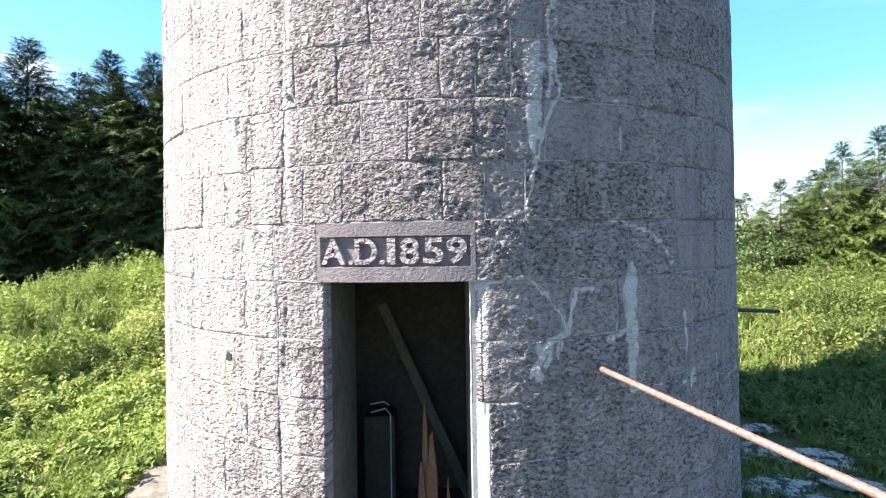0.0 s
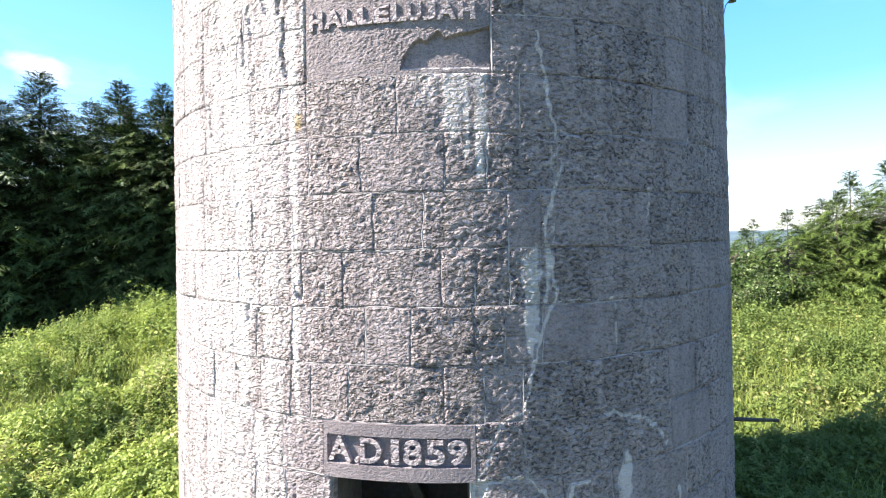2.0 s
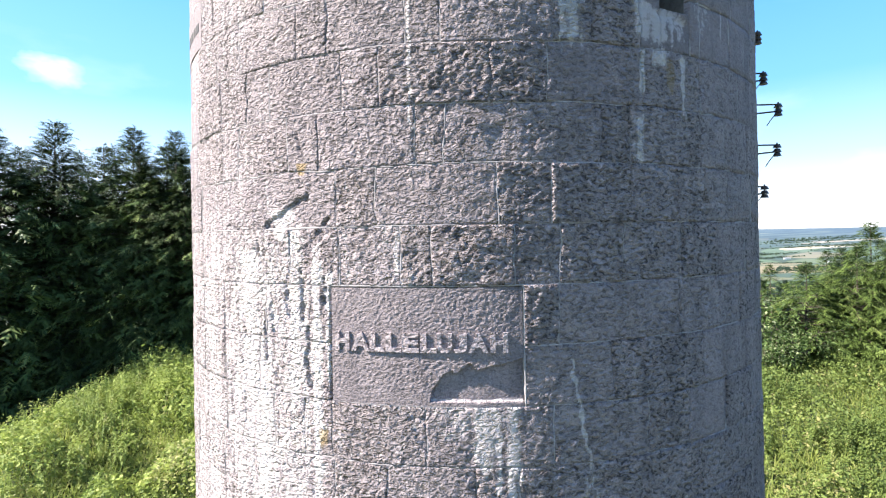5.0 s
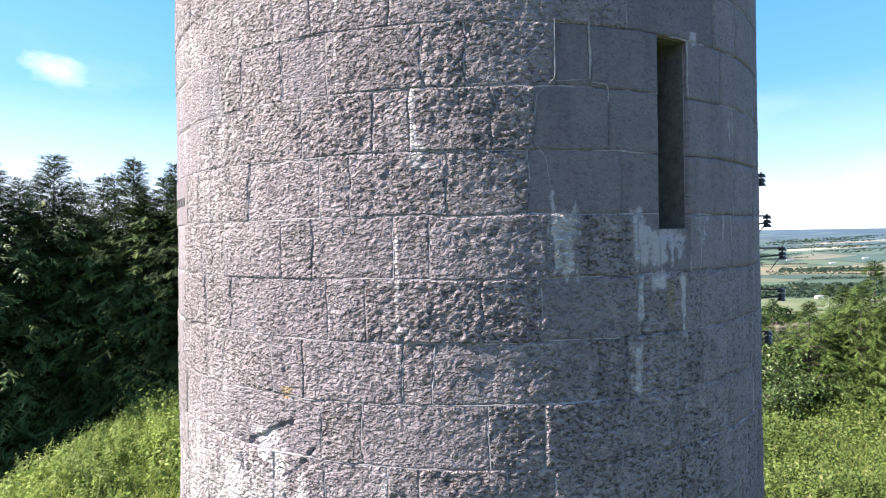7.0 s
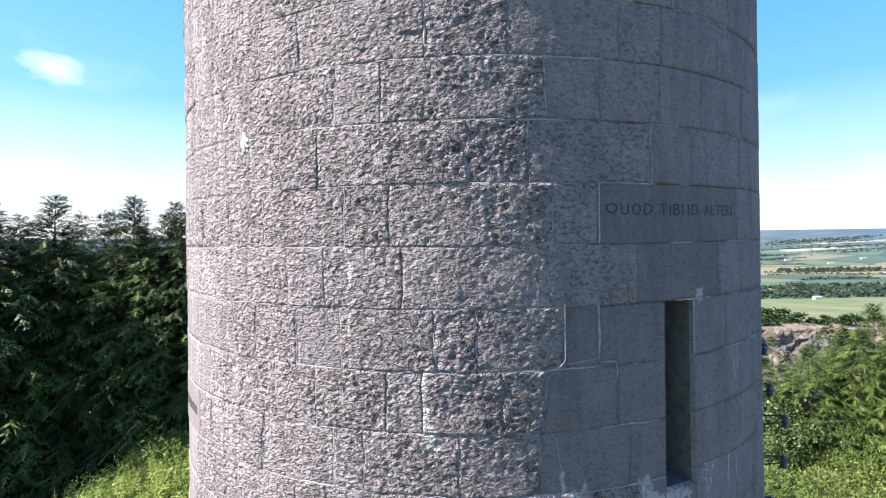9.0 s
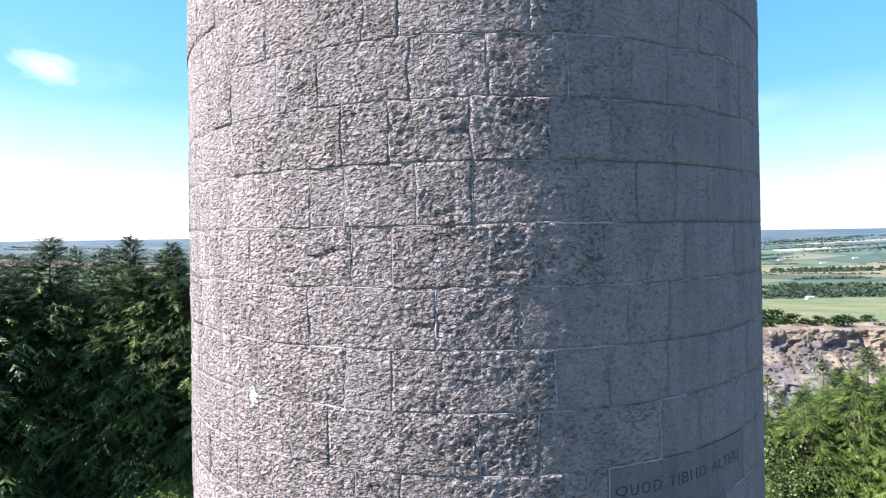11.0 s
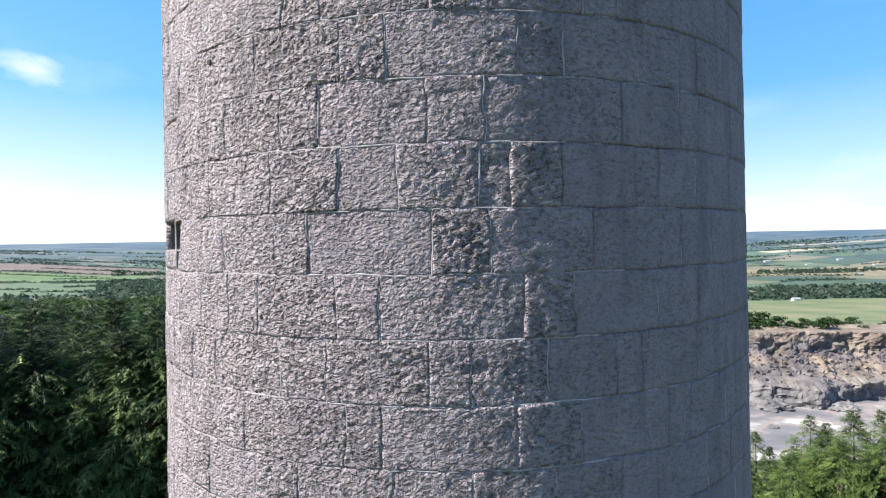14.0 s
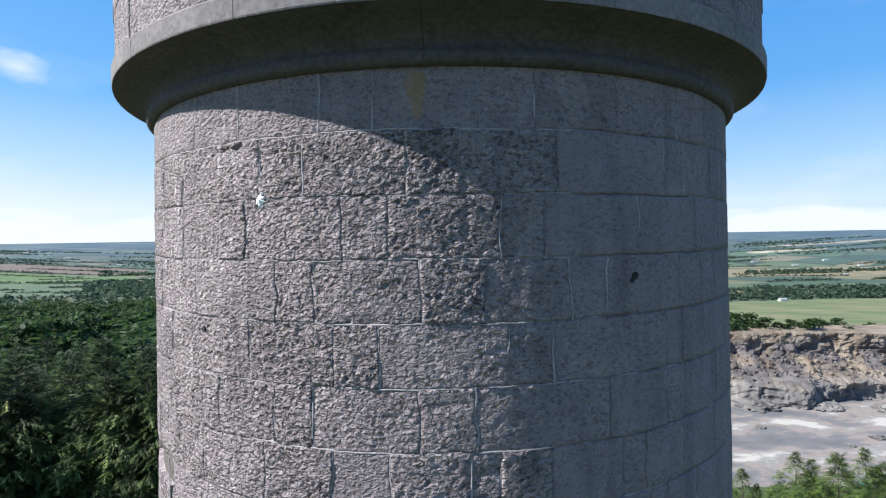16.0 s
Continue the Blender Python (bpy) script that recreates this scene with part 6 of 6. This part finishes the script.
# ============ bare rock and path by the tower ============
for x, y, w, h2, turn in ((3.50, 0.30, 0.42, 0.20, -0.5), (3.95, 0.10, 0.36, 0.20, -0.3), (3.08, -0.52, 0.34, 0.22, 0.1), (3.35, -0.92, 0.34, 0.22, -0.4), (3.82, -0.50, 0.32, 0.17, -0.6), (3.78, 0.95, 0.30, 0.11, 0.1), (4.50, 0.10, 0.15, 0.07, 0.3), (3.02, 0.10, 0.20, 0.10, -0.4), (2.86, -1.05, 0.26, 0.16, 0.3), (3.10, 0.72, 0.20, 0.10, 0.0)):
    bm = bmesh.new()
    bmesh.ops.create_icosphere(bm, subdivisions=4, radius=1.0)
    for v in bm.verts:
        q = v.co * 1.6 + Vector((x * 3, y * 3, 0))
        v.co = Vector((v.co.x * w * (1 + 0.5 * noise.noise(q)), v.co.y * h2 * (1 + 0.5 * noise.noise(q + Vector((5, 0, 0)))), v.co.z * 0.055 + 0.022 * noise.noise(q * 3)))
    ob = put(part("rock_slab", bm, PALEROCK, None), None, "flat pale rock slab showing through the turf", "rock", group="rock slabs beside the tower")
    ob.matrix_world = pose(x, y, float(ground_z(x, y)) + 0.02, 0, 0, math.degrees(turn))
th, rad2 = np.meshgrid(np.radians(np.arange(-150, -24, 0.8)), np.linspace(2.5, 3.6, 30), indexing="ij")
px, py = rad2 * np.sin(th), -rad2 * np.cos(th)
fade = step(-24, -40, np.degrees(th)) * step(-150, -130, np.degrees(th))
edge_r = 2.45 + fade * (0.88 + 0.6 * (fnoise(px * 1.7, py * 1.7, 6.0, 3) - 0.5))
pz = ground_z(px, py) + 0.025 - 0.09 * step(-0.12, 0.16, rad2 - edge_r) + 0.03 * (fnoise(px * 11, py * 11, 1.0, 3) - 0.5)
a, b = np.meshgrid(np.arange(th.shape[0] - 1), np.arange(29), indexing="ij")
pf = np.stack([a * 30 + b, (a + 1) * 30 + b, (a + 1) * 30 + b + 1, a * 30 + b + 1], -1).reshape(-1, 4)[:, ::-1]
tagged(new("gravel_path", np_mesh("gravel_path", np.stack([px, py, pz], -1).reshape(-1, 3), pf, GRAVEL, True)), "pale worn gravel strip round the tower's foot", "path", kind="structure")

# ============ the quarry ============
ROCKFACE, rn, rl, rb = material("quarry_rock", (0.3, 0.25, 0.2), 0.95)
rpos = world_place(rn)
rsep = rn.new("ShaderNodeSeparateXYZ")
rl.new(rpos, rsep.inputs[0])
rst = rn.new("ShaderNodeMapping")
rst.inputs["Scale"].default_value = (0.05, 0.05, 0.07)
rl.new(rpos, rst.inputs[0])
rfine = noise_node(rn, rl, 1.0, 8.0, rst.outputs[0], 0.7)
streaks = rn.new("ShaderNodeMapping")
streaks.inputs["Scale"].default_value = (0.16, 0.10, 0.022)
rl.new(rpos, streaks.inputs[0])
rrun = noise_node(rn, rl, 1.0, 7.0, streaks.outputs[0], 0.65)
rboth = maths(rn, rl, "ADD", maths(rn, rl, "MULTIPLY", rfine, 0.5), maths(rn, rl, "MULTIPLY", rrun, 0.5))
upper = ramp(rn, rl, rboth, [(0.36, (0.085, 0.064, 0.052)), (0.47, (0.155, 0.120, 0.092)), (0.60, (0.25, 0.205, 0.165))])
broken_rock = ramp(rn, rl, rfine, [(0.35, (0.055, 0.048, 0.052)), (0.55, (0.12, 0.105, 0.108)), (0.70, (0.20, 0.178, 0.175))])
spill = maths(rn, rl, "MULTIPLY", maths(rn, rl, "SUBTRACT", noise_node(rn, rl, 0.028, 3.0, rpos), 0.46), 9.0, True)
below = rn.new("ShaderNodeMapRange")
below.inputs["From Min"].default_value, below.inputs["From Max"].default_value = -76.0, -86.0
rl.new(rsep.outputs["Z"], below.inputs["Value"])
upper = mixc(rn, rl, maths(rn, rl, "MULTIPLY", spill, below.outputs[0]), upper, broken_rock)
lower = ramp(rn, rl, rboth, [(0.36, (0.05, 0.048, 0.052)), (0.48, (0.125, 0.118, 0.12)), (0.60, (0.24, 0.225, 0.215))])
rz = rn.new("ShaderNodeMapRange")
rz.inputs["From Min"].default_value, rz.inputs["From Max"].default_value = -112.0, -98.0
rl.new(maths(rn, rl, "ADD", rsep.outputs["Z"], maths(rn, rl, "MULTIPLY", rfine, 9.0)), rz.inputs["Value"])
rl.new(mixc(rn, rl, rz.outputs[0], lower, upper), rb.inputs["Base Color"])
qu, qv = np.meshgrid(np.linspace(120, 520, 230), np.linspace(0, 1, 46))
prof_z = np.interp(qv, [0, 0.30, 0.36, 0.62, 0.95, 1.0], [-126, -111, -109, -93, -75.5, -75.0])
prof_y = np.interp(qv, [0, 0.30, 0.36, 0.62, 0.95, 1.0], [404, 406, 411, 432, 436, 470])
buttress = 22 * (fnoise(qu * 0.018, prof_z * 0.018, 3.0, 4) - 0.5) + 6.5 * (fnoise(qu * 0.07, prof_z * 0.09, 6.0, 4) - 0.5) + 4 * (fnoise(qu * 0.22, prof_z * 0.3, 1.0, 3) - 0.5)
nose = -13 * np.exp(-((qu - 285) / 22.0) ** 2) * (qv < 0.4) - 6 * np.exp(-((qu - 250) / 10.0) ** 2) * (qv < 0.4)
qp = np.stack([qu, prof_y + (buttress * 1.6 + nose) * (1 - step(0.93, 1.0, qv)), prof_z + 2.5 * (fnoise(qu * 0.06, qv * 3, 8.0, 3) - 0.5) * (qv > 0.05)], -1).reshape(-1, 3)
a, b = np.meshgrid(np.arange(45), np.arange(229), indexing="ij")
qf = np.stack([a * 230 + b, a * 230 + b + 1, (a + 1) * 230 + b + 1, (a + 1) * 230 + b], -1).reshape(-1, 4)
tagged(new("quarry_face", np_mesh("quarry_face", qp, qf, ROCKFACE)), "benched quarry cliff of brown and grey rock", "cliff", kind="structure")


def rubble(n, seed):
    """Loose blocks lying on the scree and along the cliff's toe."""
    rng = np.random.default_rng(seed)
    cube = np.array([[x, y, z] for x in (-1, 1) for y in (-1, 1) for z in (-1, 1)], float)
    side = np.array([[0, 1, 3, 2], [4, 6, 7, 5], [0, 4, 5, 1], [2, 3, 7, 6], [0, 2, 6, 4], [1, 5, 7, 3]])
    pick = rng.integers(0, 46 * 230, n * 6)
    row = pick // 230
    pick = pick[((row > 15) & (row < 30)) | (row < 2)][:n]
    place = qp[pick] + rng.normal(0, 1.2, (len(pick), 3)) * [1, 1, 0.2]
    size = 0.35 + 1.3 * rng.random(len(pick)) ** 3
    v = cube[None] * rng.uniform(0.6, 1.1, (len(pick), 8, 3)) * size[:, None, None]
    ang = rng.uniform(0, 3.14, len(pick))
    c, sn = np.cos(ang)[:, None], np.sin(ang)[:, None]
    v = np.stack([v[..., 0] * c - v[..., 2] * sn, v[..., 1], v[..., 0] * sn + v[..., 2] * c], -1) + place[:, None]
    f = side[None] + (np.arange(len(pick)) * 8)[:, None, None]
    return np_mesh("scree_blocks", v.reshape(-1, 3), f.reshape(-1, 4), ROCKFACE)


tagged(new("scree", rubble(1500, 77)), "loose broken blocks on the quarry's scree slope", "rubble", kind="stuff")


def heap(x, y, r, h, seed):
    bm = bmesh.new()
    bmesh.ops.create_icosphere(bm, subdivisions=4, radius=1.0)
    for v in bm.verts:
        k = 1 + 0.35 * noise.noise(v.co * 2.2 + Vector((seed, 0, 0))) + 0.18 * noise.noise(v.co * 7 + Vector((seed, 3, 0)))
        v.co = Vector((v.co.x * r * k, v.co.y * r * 0.8 * k, max(v.co.z, -0.1) * h * k))
    ob = put(part("spoil_mound", bm, ROCKFACE, None), None, "heap of broken quarry stone", "stone heap", group="heaps on the quarry floor")
    ob.location = (x, y, -125.0)


for k, (x, y, r, h) in enumerate(((250, 395, 16, 5), (215, 398, 12, 4), (300, 392, 14, 4), (330, 345, 9, 4), (318, 322, 7, 3), (290, 330, 5, 2), (345, 380, 12, 5), (225, 352, 4, 1.6), (262, 318, 3, 1.6))):
    heap(x, y, r, h, k * 5.1)
MACHINE = plain_rough("orange_machine_paint", (0.40, 0.12, 0.04), (0.62, 0.22, 0.07), 2.0, 0.5)
TEAL = plain_rough("teal_machine_paint", (0.03, 0.28, 0.28), (0.08, 0.45, 0.45), 2.0, 0.5)


def crusher(x, y, mat, label):
    root = new("quarry_machine")
    root.location, root.scale = (x, y, -125.0), (0.42, 0.42, 0.42)
    put(root, None, label, "machine")
    bm = bmesh.new()
    box(bm, -4, 4, -1.4, 1.4, 1.0, 3.6, 0.2)
    box(bm, 1.0, 3.0, -1.2, 1.2, 3.6, 4.8, 0.2)
    part("body", bm, mat, root)
    bm = bmesh.new()
    tube(bm, [(-4, 0, 2.4), (-10, 0, 5.2)], 0.7, 6)
    part("conveyor", bm, DARKIRON, root)
    for sgn in (-1, 1):
        bm = bmesh.new()
        box(bm, -3.4, 3.4, sgn * 1.5 - 0.4, sgn * 1.5 + 0.4, 0.0, 1.1, 0.3)
        part("track", bm, DARKIRON, root)


crusher(238, 266, MACHINE, "orange tracked quarry machine on the stone floor")
crusher(228, 268, TEAL, "teal tracked quarry machine on the stone floor")


# ============ far hedges, woods and farm buildings ============
def far_wood(name, places, sizes, seed, mat, label):
    """Many low tree clumps, too far off to count."""
    rng = np.random.default_rng(seed)
    n, k = len(places), 9
    off = rng.normal(0, 1, (n, k, 3))
    off *= (rng.uniform(0.55, 1.0, (n, k, 1)) / np.linalg.norm(off, axis=2, keepdims=True))
    off[..., 2] = np.abs(off[..., 2]) * rng.uniform(0.8, 1.35, (n, 1)) - 0.3
    C = (off * sizes[:, None, None] + places[:, None]).reshape(-1, 3)
    quad = leaf_quads(C, np.repeat(sizes, k) * rng.uniform(0.85, 1.5, n * k), rng, 0.3)
    tone = np.repeat(np.clip(np.repeat(rng.random(n), k) * 0.6 + rng.random(n * k) * 0.4, 0, 1), 4)
    return tagged(new(name, np_mesh(name, quad.reshape(-1, 3), np.arange(n * k * 4).reshape(-1, 4), mat, False, {"tone": tone})), label, "woodland", kind="stuff")


# greyer and bluer than the near woods: haze put into the leaf colour
FARLEAF = leaf_material("far_woodland", (0.035, 0.062, 0.045), (0.085, 0.125, 0.08), (0.12, 0.155, 0.095))
frng = np.random.default_rng(12)


def belt(n, d0, d1, ta0, ta1, size):
    d, ta = frng.uniform(d0, d1, n), frng.uniform(ta0, ta1, n)
    x, y = d * ta, d - 5
    s = size * frng.uniform(0.6, 1.3, n)
    return np.stack([x, y, ground_z(x, y) + s * 0.5], -1), s


def hedge_line(d, ta0, ta1, size, tilt=0.0):
    n = max(4, int(d * abs(ta1 - ta0) / (size * 1.5)))
    ta = np.linspace(ta0, ta1, n) + frng.normal(0, 0.3 * size / d, n)
    dd = d * (1 + tilt * (ta - ta0)) + frng.normal(0, size * 0.5, n)
    x, y = dd * ta, dd - 5
    s = size * frng.uniform(0.55, 1.25, n)
    return np.stack([x, y, ground_z(x, y) + s * 0.4], -1), s


pieces = [belt(1000, 1015, 1230, 0.45, 1.0, 6), belt(520, 1320, 1800, -0.69, -0.42, 8), belt(620, 860, 1310, -1.0, -0.42, 8), belt(260, 1700, 1800, 0.6, 0.9, 6), belt(420, 1450, 1720, -0.66, -0.45, 7), belt(160, 2050, 2200, -0.66, -0.45, 8)]
for k in range(60):
    d, side = 1300 * 2.0 ** frng.random(), 1 if k % 2 else -1
    a0 = frng.uniform(0.45, 0.95)
    pieces.append(hedge_line(d, side * a0, side * (a0 + frng.uniform(0.06, 0.25)), 4.5, side * frng.uniform(-0.12, 0.12)))
for d in (1780, 2095):
    pieces.append(hedge_line(d, -1.0, -0.45, 5, 0.03))
for k in range(40):
    d, side = frng.uniform(2300, 2900), 1 if k % 2 else -1
    at, n = side * frng.uniform(0.45, 0.98), int(frng.uniform(25, 60))
    ta = at + frng.normal(0, 0.030, n)
    dd = d + frng.normal(0, 14, n)
    x, y = dd * ta, dd - 5
    sz = frng.uniform(3.5, 6.5, n)
    pieces.append((np.stack([x, y, ground_z(x, y) + sz * 0.3], -1), sz))
far_wood("far_woods", np.concatenate([p for p, s in pieces]), np.concatenate([s for p, s in pieces]), 13, FARLEAF, "distant hedgerows and woods on the plain")
for k in range(34):
    d, ta = frng.uniform(448, 490), 0.56 + 0.36 * ((k + frng.random()) / 34) ** 1.2
    x, y = d * ta, d - 5
    bush = tree("rim_bush", LIGHT_FAR[k % 4], x, y, frng.uniform(0, 6.28), frng.uniform(1.0, 2.3) * (1.2 - 2.2 * max(0.0, ta - 0.62)), "green bush along the quarry's grassy rim", "bushes on the quarry rim", frng.uniform(1.2, 1.7), 4.6)
WHITEWALL = plain_rough("white_farm_wall", (0.55, 0.54, 0.50), (0.8, 0.79, 0.76), 0.5)
ROOFGREY = plain_rough("grey_roof", (0.2, 0.2, 0.21), (0.36, 0.36, 0.37), 0.5)
for d, ta, w in ((985, 0.675, 13), (1580, 0.80, 16), (2050, 0.70, 24), (2120, 0.76, 22), (2200, 0.62, 26), (1950, 0.83, 20), (2600, -0.72, 30), (2400, -0.62, 24), (2750, -0.8, 34)):
    x, y = d * ta, d - 5
    root = new("farm_house")
    root.location = (x, y, float(ground_z(x, y)))
    put(root, None, "small white farm building far off on the plain", "house", "farm buildings on the plain")
    bm = bmesh.new()
    box(bm, -w / 2, w / 2, -4, 4, -3, 4)
    part("wall", bm, WHITEWALL, root)
    bm = bmesh.new()
    vs = [bm.verts.new(p) for p in ((-w / 2 - 0.5, -4.6, 3.9), (w / 2 + 0.5, -4.6, 3.9), (w / 2 + 0.5, 4.6, 3.9), (-w / 2 - 0.5, 4.6, 3.9), (-w / 2 - 0.5, 0, 6.4), (w / 2 + 0.5, 0, 6.4))]
    for f in ((0, 1, 5, 4), (2, 3, 4, 5), (0, 4, 3), (1, 2, 5), (3, 2, 1, 0)):
        bm.faces.new([vs[k] for k in f])
    part("roof", bm, ROOFGREY, root)

# ============ stones of the wall and the parapet ============
for i in sorted(BOND):
    course(i, BOND[i])
for s in range(3):
    here = -180 + 7 * (s % 2)
    while here < 174 + 7 * (s % 2):
        wide = RNG.uniform(9, 14)
        z0 = 14.722 + s * COURSE
        T0, T1 = here, min(here + wide, 180 + 7 * (s % 2))
        keep_r, AXIS_R = AXIS_R, 2.675 + TAPER * (z0 - 8.0)
        stone(40 + s, T0, T1, z0, z0 + COURSE, 0.5, nearby=False)
        AXIS_R = keep_r
        here = T1
# wandering mortar lines where joints were patched by hand: (degrees, height)
PATCHED = [[(15.8, 8.135), (15.8, 8.30), (15.8, 8.46), (18.6, 8.461)], [(27.0, 8.461), (31.0, 8.461)], [(11.2, 7.82), (11.2, 7.52), (9.0, 7.43), (8.4, 7.2), (10.0, 7.1), (10.5, 6.94), (10.8, 6.84)], [(15.6, 7.82), (15.6, 7.52), (11.3, 7.5)], [(15.6, 7.5), (17.8, 7.5), (18.4, 7.38)],
           [(5.9, 2.53), (5.3, 2.38), (4.1, 2.26), (3.4, 2.21), (9.5, 2.22), (11.5, 2.13), (13.3, 2.05), (13.8, 1.9)], [(9.1, 2.53), (9.1, 2.38), (9.5, 2.23)],
           [(21.0, 2.18), (21.3, 2.02), (21.0, 1.89), (16.6, 1.88), (14.7, 1.9), (14.4, 2.04), (14.8, 2.14), (19.1, 2.16)], [(23.6, 2.53), (23.2, 2.22), (30.5, 2.22)], [(44.9, 1.91), (46.6, 1.72), (44.9, 1.5), (47.0, 1.15)]]
bead_v, bead_f = [], []


def bead(theta, z, thin, seed, width=0.0050, proud=0.0):
    """Raised pointing along a line of places, broken where the mortar has fallen out."""
    n = len(theta)
    wander = (fnoise(theta * 1.5 + seed, z * 30, 0.7, 2) - 0.5) * 0.006
    firm = fnoise(theta * 0.25 + seed * 3, z * 2.2, 5.1, 3)
    weathered = step(5, 25, theta)          # open joints on the sheltered side
    low = 0.0012 - 0.0107 * weathered
    w = width * (0.45 + 1.1 * vnoise(theta * 2 + seed, z * 40, 2.0)) * step(thin, thin + 0.05, firm) + 0.0002 + 0.0019 * (1 - weathered)
    rise = low + (0.0018 - low + 0.004 * vnoise(theta * 3, z * 50, seed)) * step(thin, thin + 0.05, firm)
    rise = rise + proud
    along = np.gradient(np.stack([theta * 0.0445, z], -1), axis=0)
    along /= np.linalg.norm(along, axis=1)[:, None] + 1e-9
    side = np.stack([-along[:, 1], along[:, 0]], -1)
    at = len(bead_v) and sum(len(b) for b in bead_v)
    for k, (f, o) in enumerate(((-1.0, -0.004), (-0.45, 1.0), (0.45, 1.0), (1.0, -0.004))):
        lift = rise if o > 0 else np.minimum(rise, -0.002)
        bt, bz = bend(theta, z) if proud == 0 else (theta, z)
        bead_v.append(on_tower(bt + (side[:, 0] * w * f + wander * (along[:, 1] ** 2)) / 0.0445, bz + side[:, 1] * w * f + wander * (along[:, 0] ** 2), lift))
    a = np.arange(n - 1)
    for k in range(3):
        bead_f.append(at + np.stack([a + k * n, a + 1 + k * n, a + 1 + (k + 1) * n, a + (k + 1) * n], -1))


for i in range(-5, 37):
    z = SILL + i * COURSE
    runs = [(-63.0, 63.0)]
    if i <= 0:
        runs = [(-63.0, DOOR[0]), (4.4 if i < -1 else DOOR[1], 63.0)]
    elif i in (14, 15, 16):
        runs = [(-63.0, SLIT[0]), (SLIT[1], 63.0)]
    elif i == 8:
        runs = [(-63.0, -18.7), (5.9, 63.0)]
    elif i in (29, 30):
        runs = [(NICHE[1], 63.0)]
    for t0, t1 in runs:
        line = np.arange(t0, t1, 0.6)
        bead(line, np.full(len(line), z), 0.37 + (0.13 if i < 17 else 0.22) * step(0, 22, line), i * 1.7, 0.0044)
for k, (t, z0, z1) in enumerate(upright):
    line = np.arange(z0, z1 + 0.001, 0.0235)
    bead(np.full(len(line), t), line, 0.39 + (0.13 if z0 < 7.6 else 0.22) * float(step(0, 22, t)), k * 0.9, 0.0044)
for k, run in enumerate(PATCHED):
    p = np.array(run)
    cum = np.concatenate([[0], np.cumsum(np.hypot(np.diff(p[:, 0]) * 0.0445, np.diff(p[:, 1])))])
    s = np.linspace(0, cum[-1], int(cum[-1] / 0.02))
    bead(np.interp(s, cum, p[:, 0]), np.interp(s, cum, p[:, 1]), 0.44, 90 + k, 0.0028, 0.005)
put(new("pointing", np_mesh("pointing", np.concatenate(bead_v), np.concatenate(bead_f), POINTING, True)), wall, "pale raised lime pointing in the joints", kind="stuff")
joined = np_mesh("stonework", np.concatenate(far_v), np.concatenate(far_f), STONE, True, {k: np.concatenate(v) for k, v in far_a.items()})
put(new("stonework", joined), wall, "rock-faced stones round the rest of the tower", kind="stuff")
coping = ring([(2.2, 15.71), (2.74, 15.71), (2.74, 15.82), (2.70, 15.85), (2.2, 15.85)], -180, 179.9, 72)
part("coping", coping, MOULD, parapet)
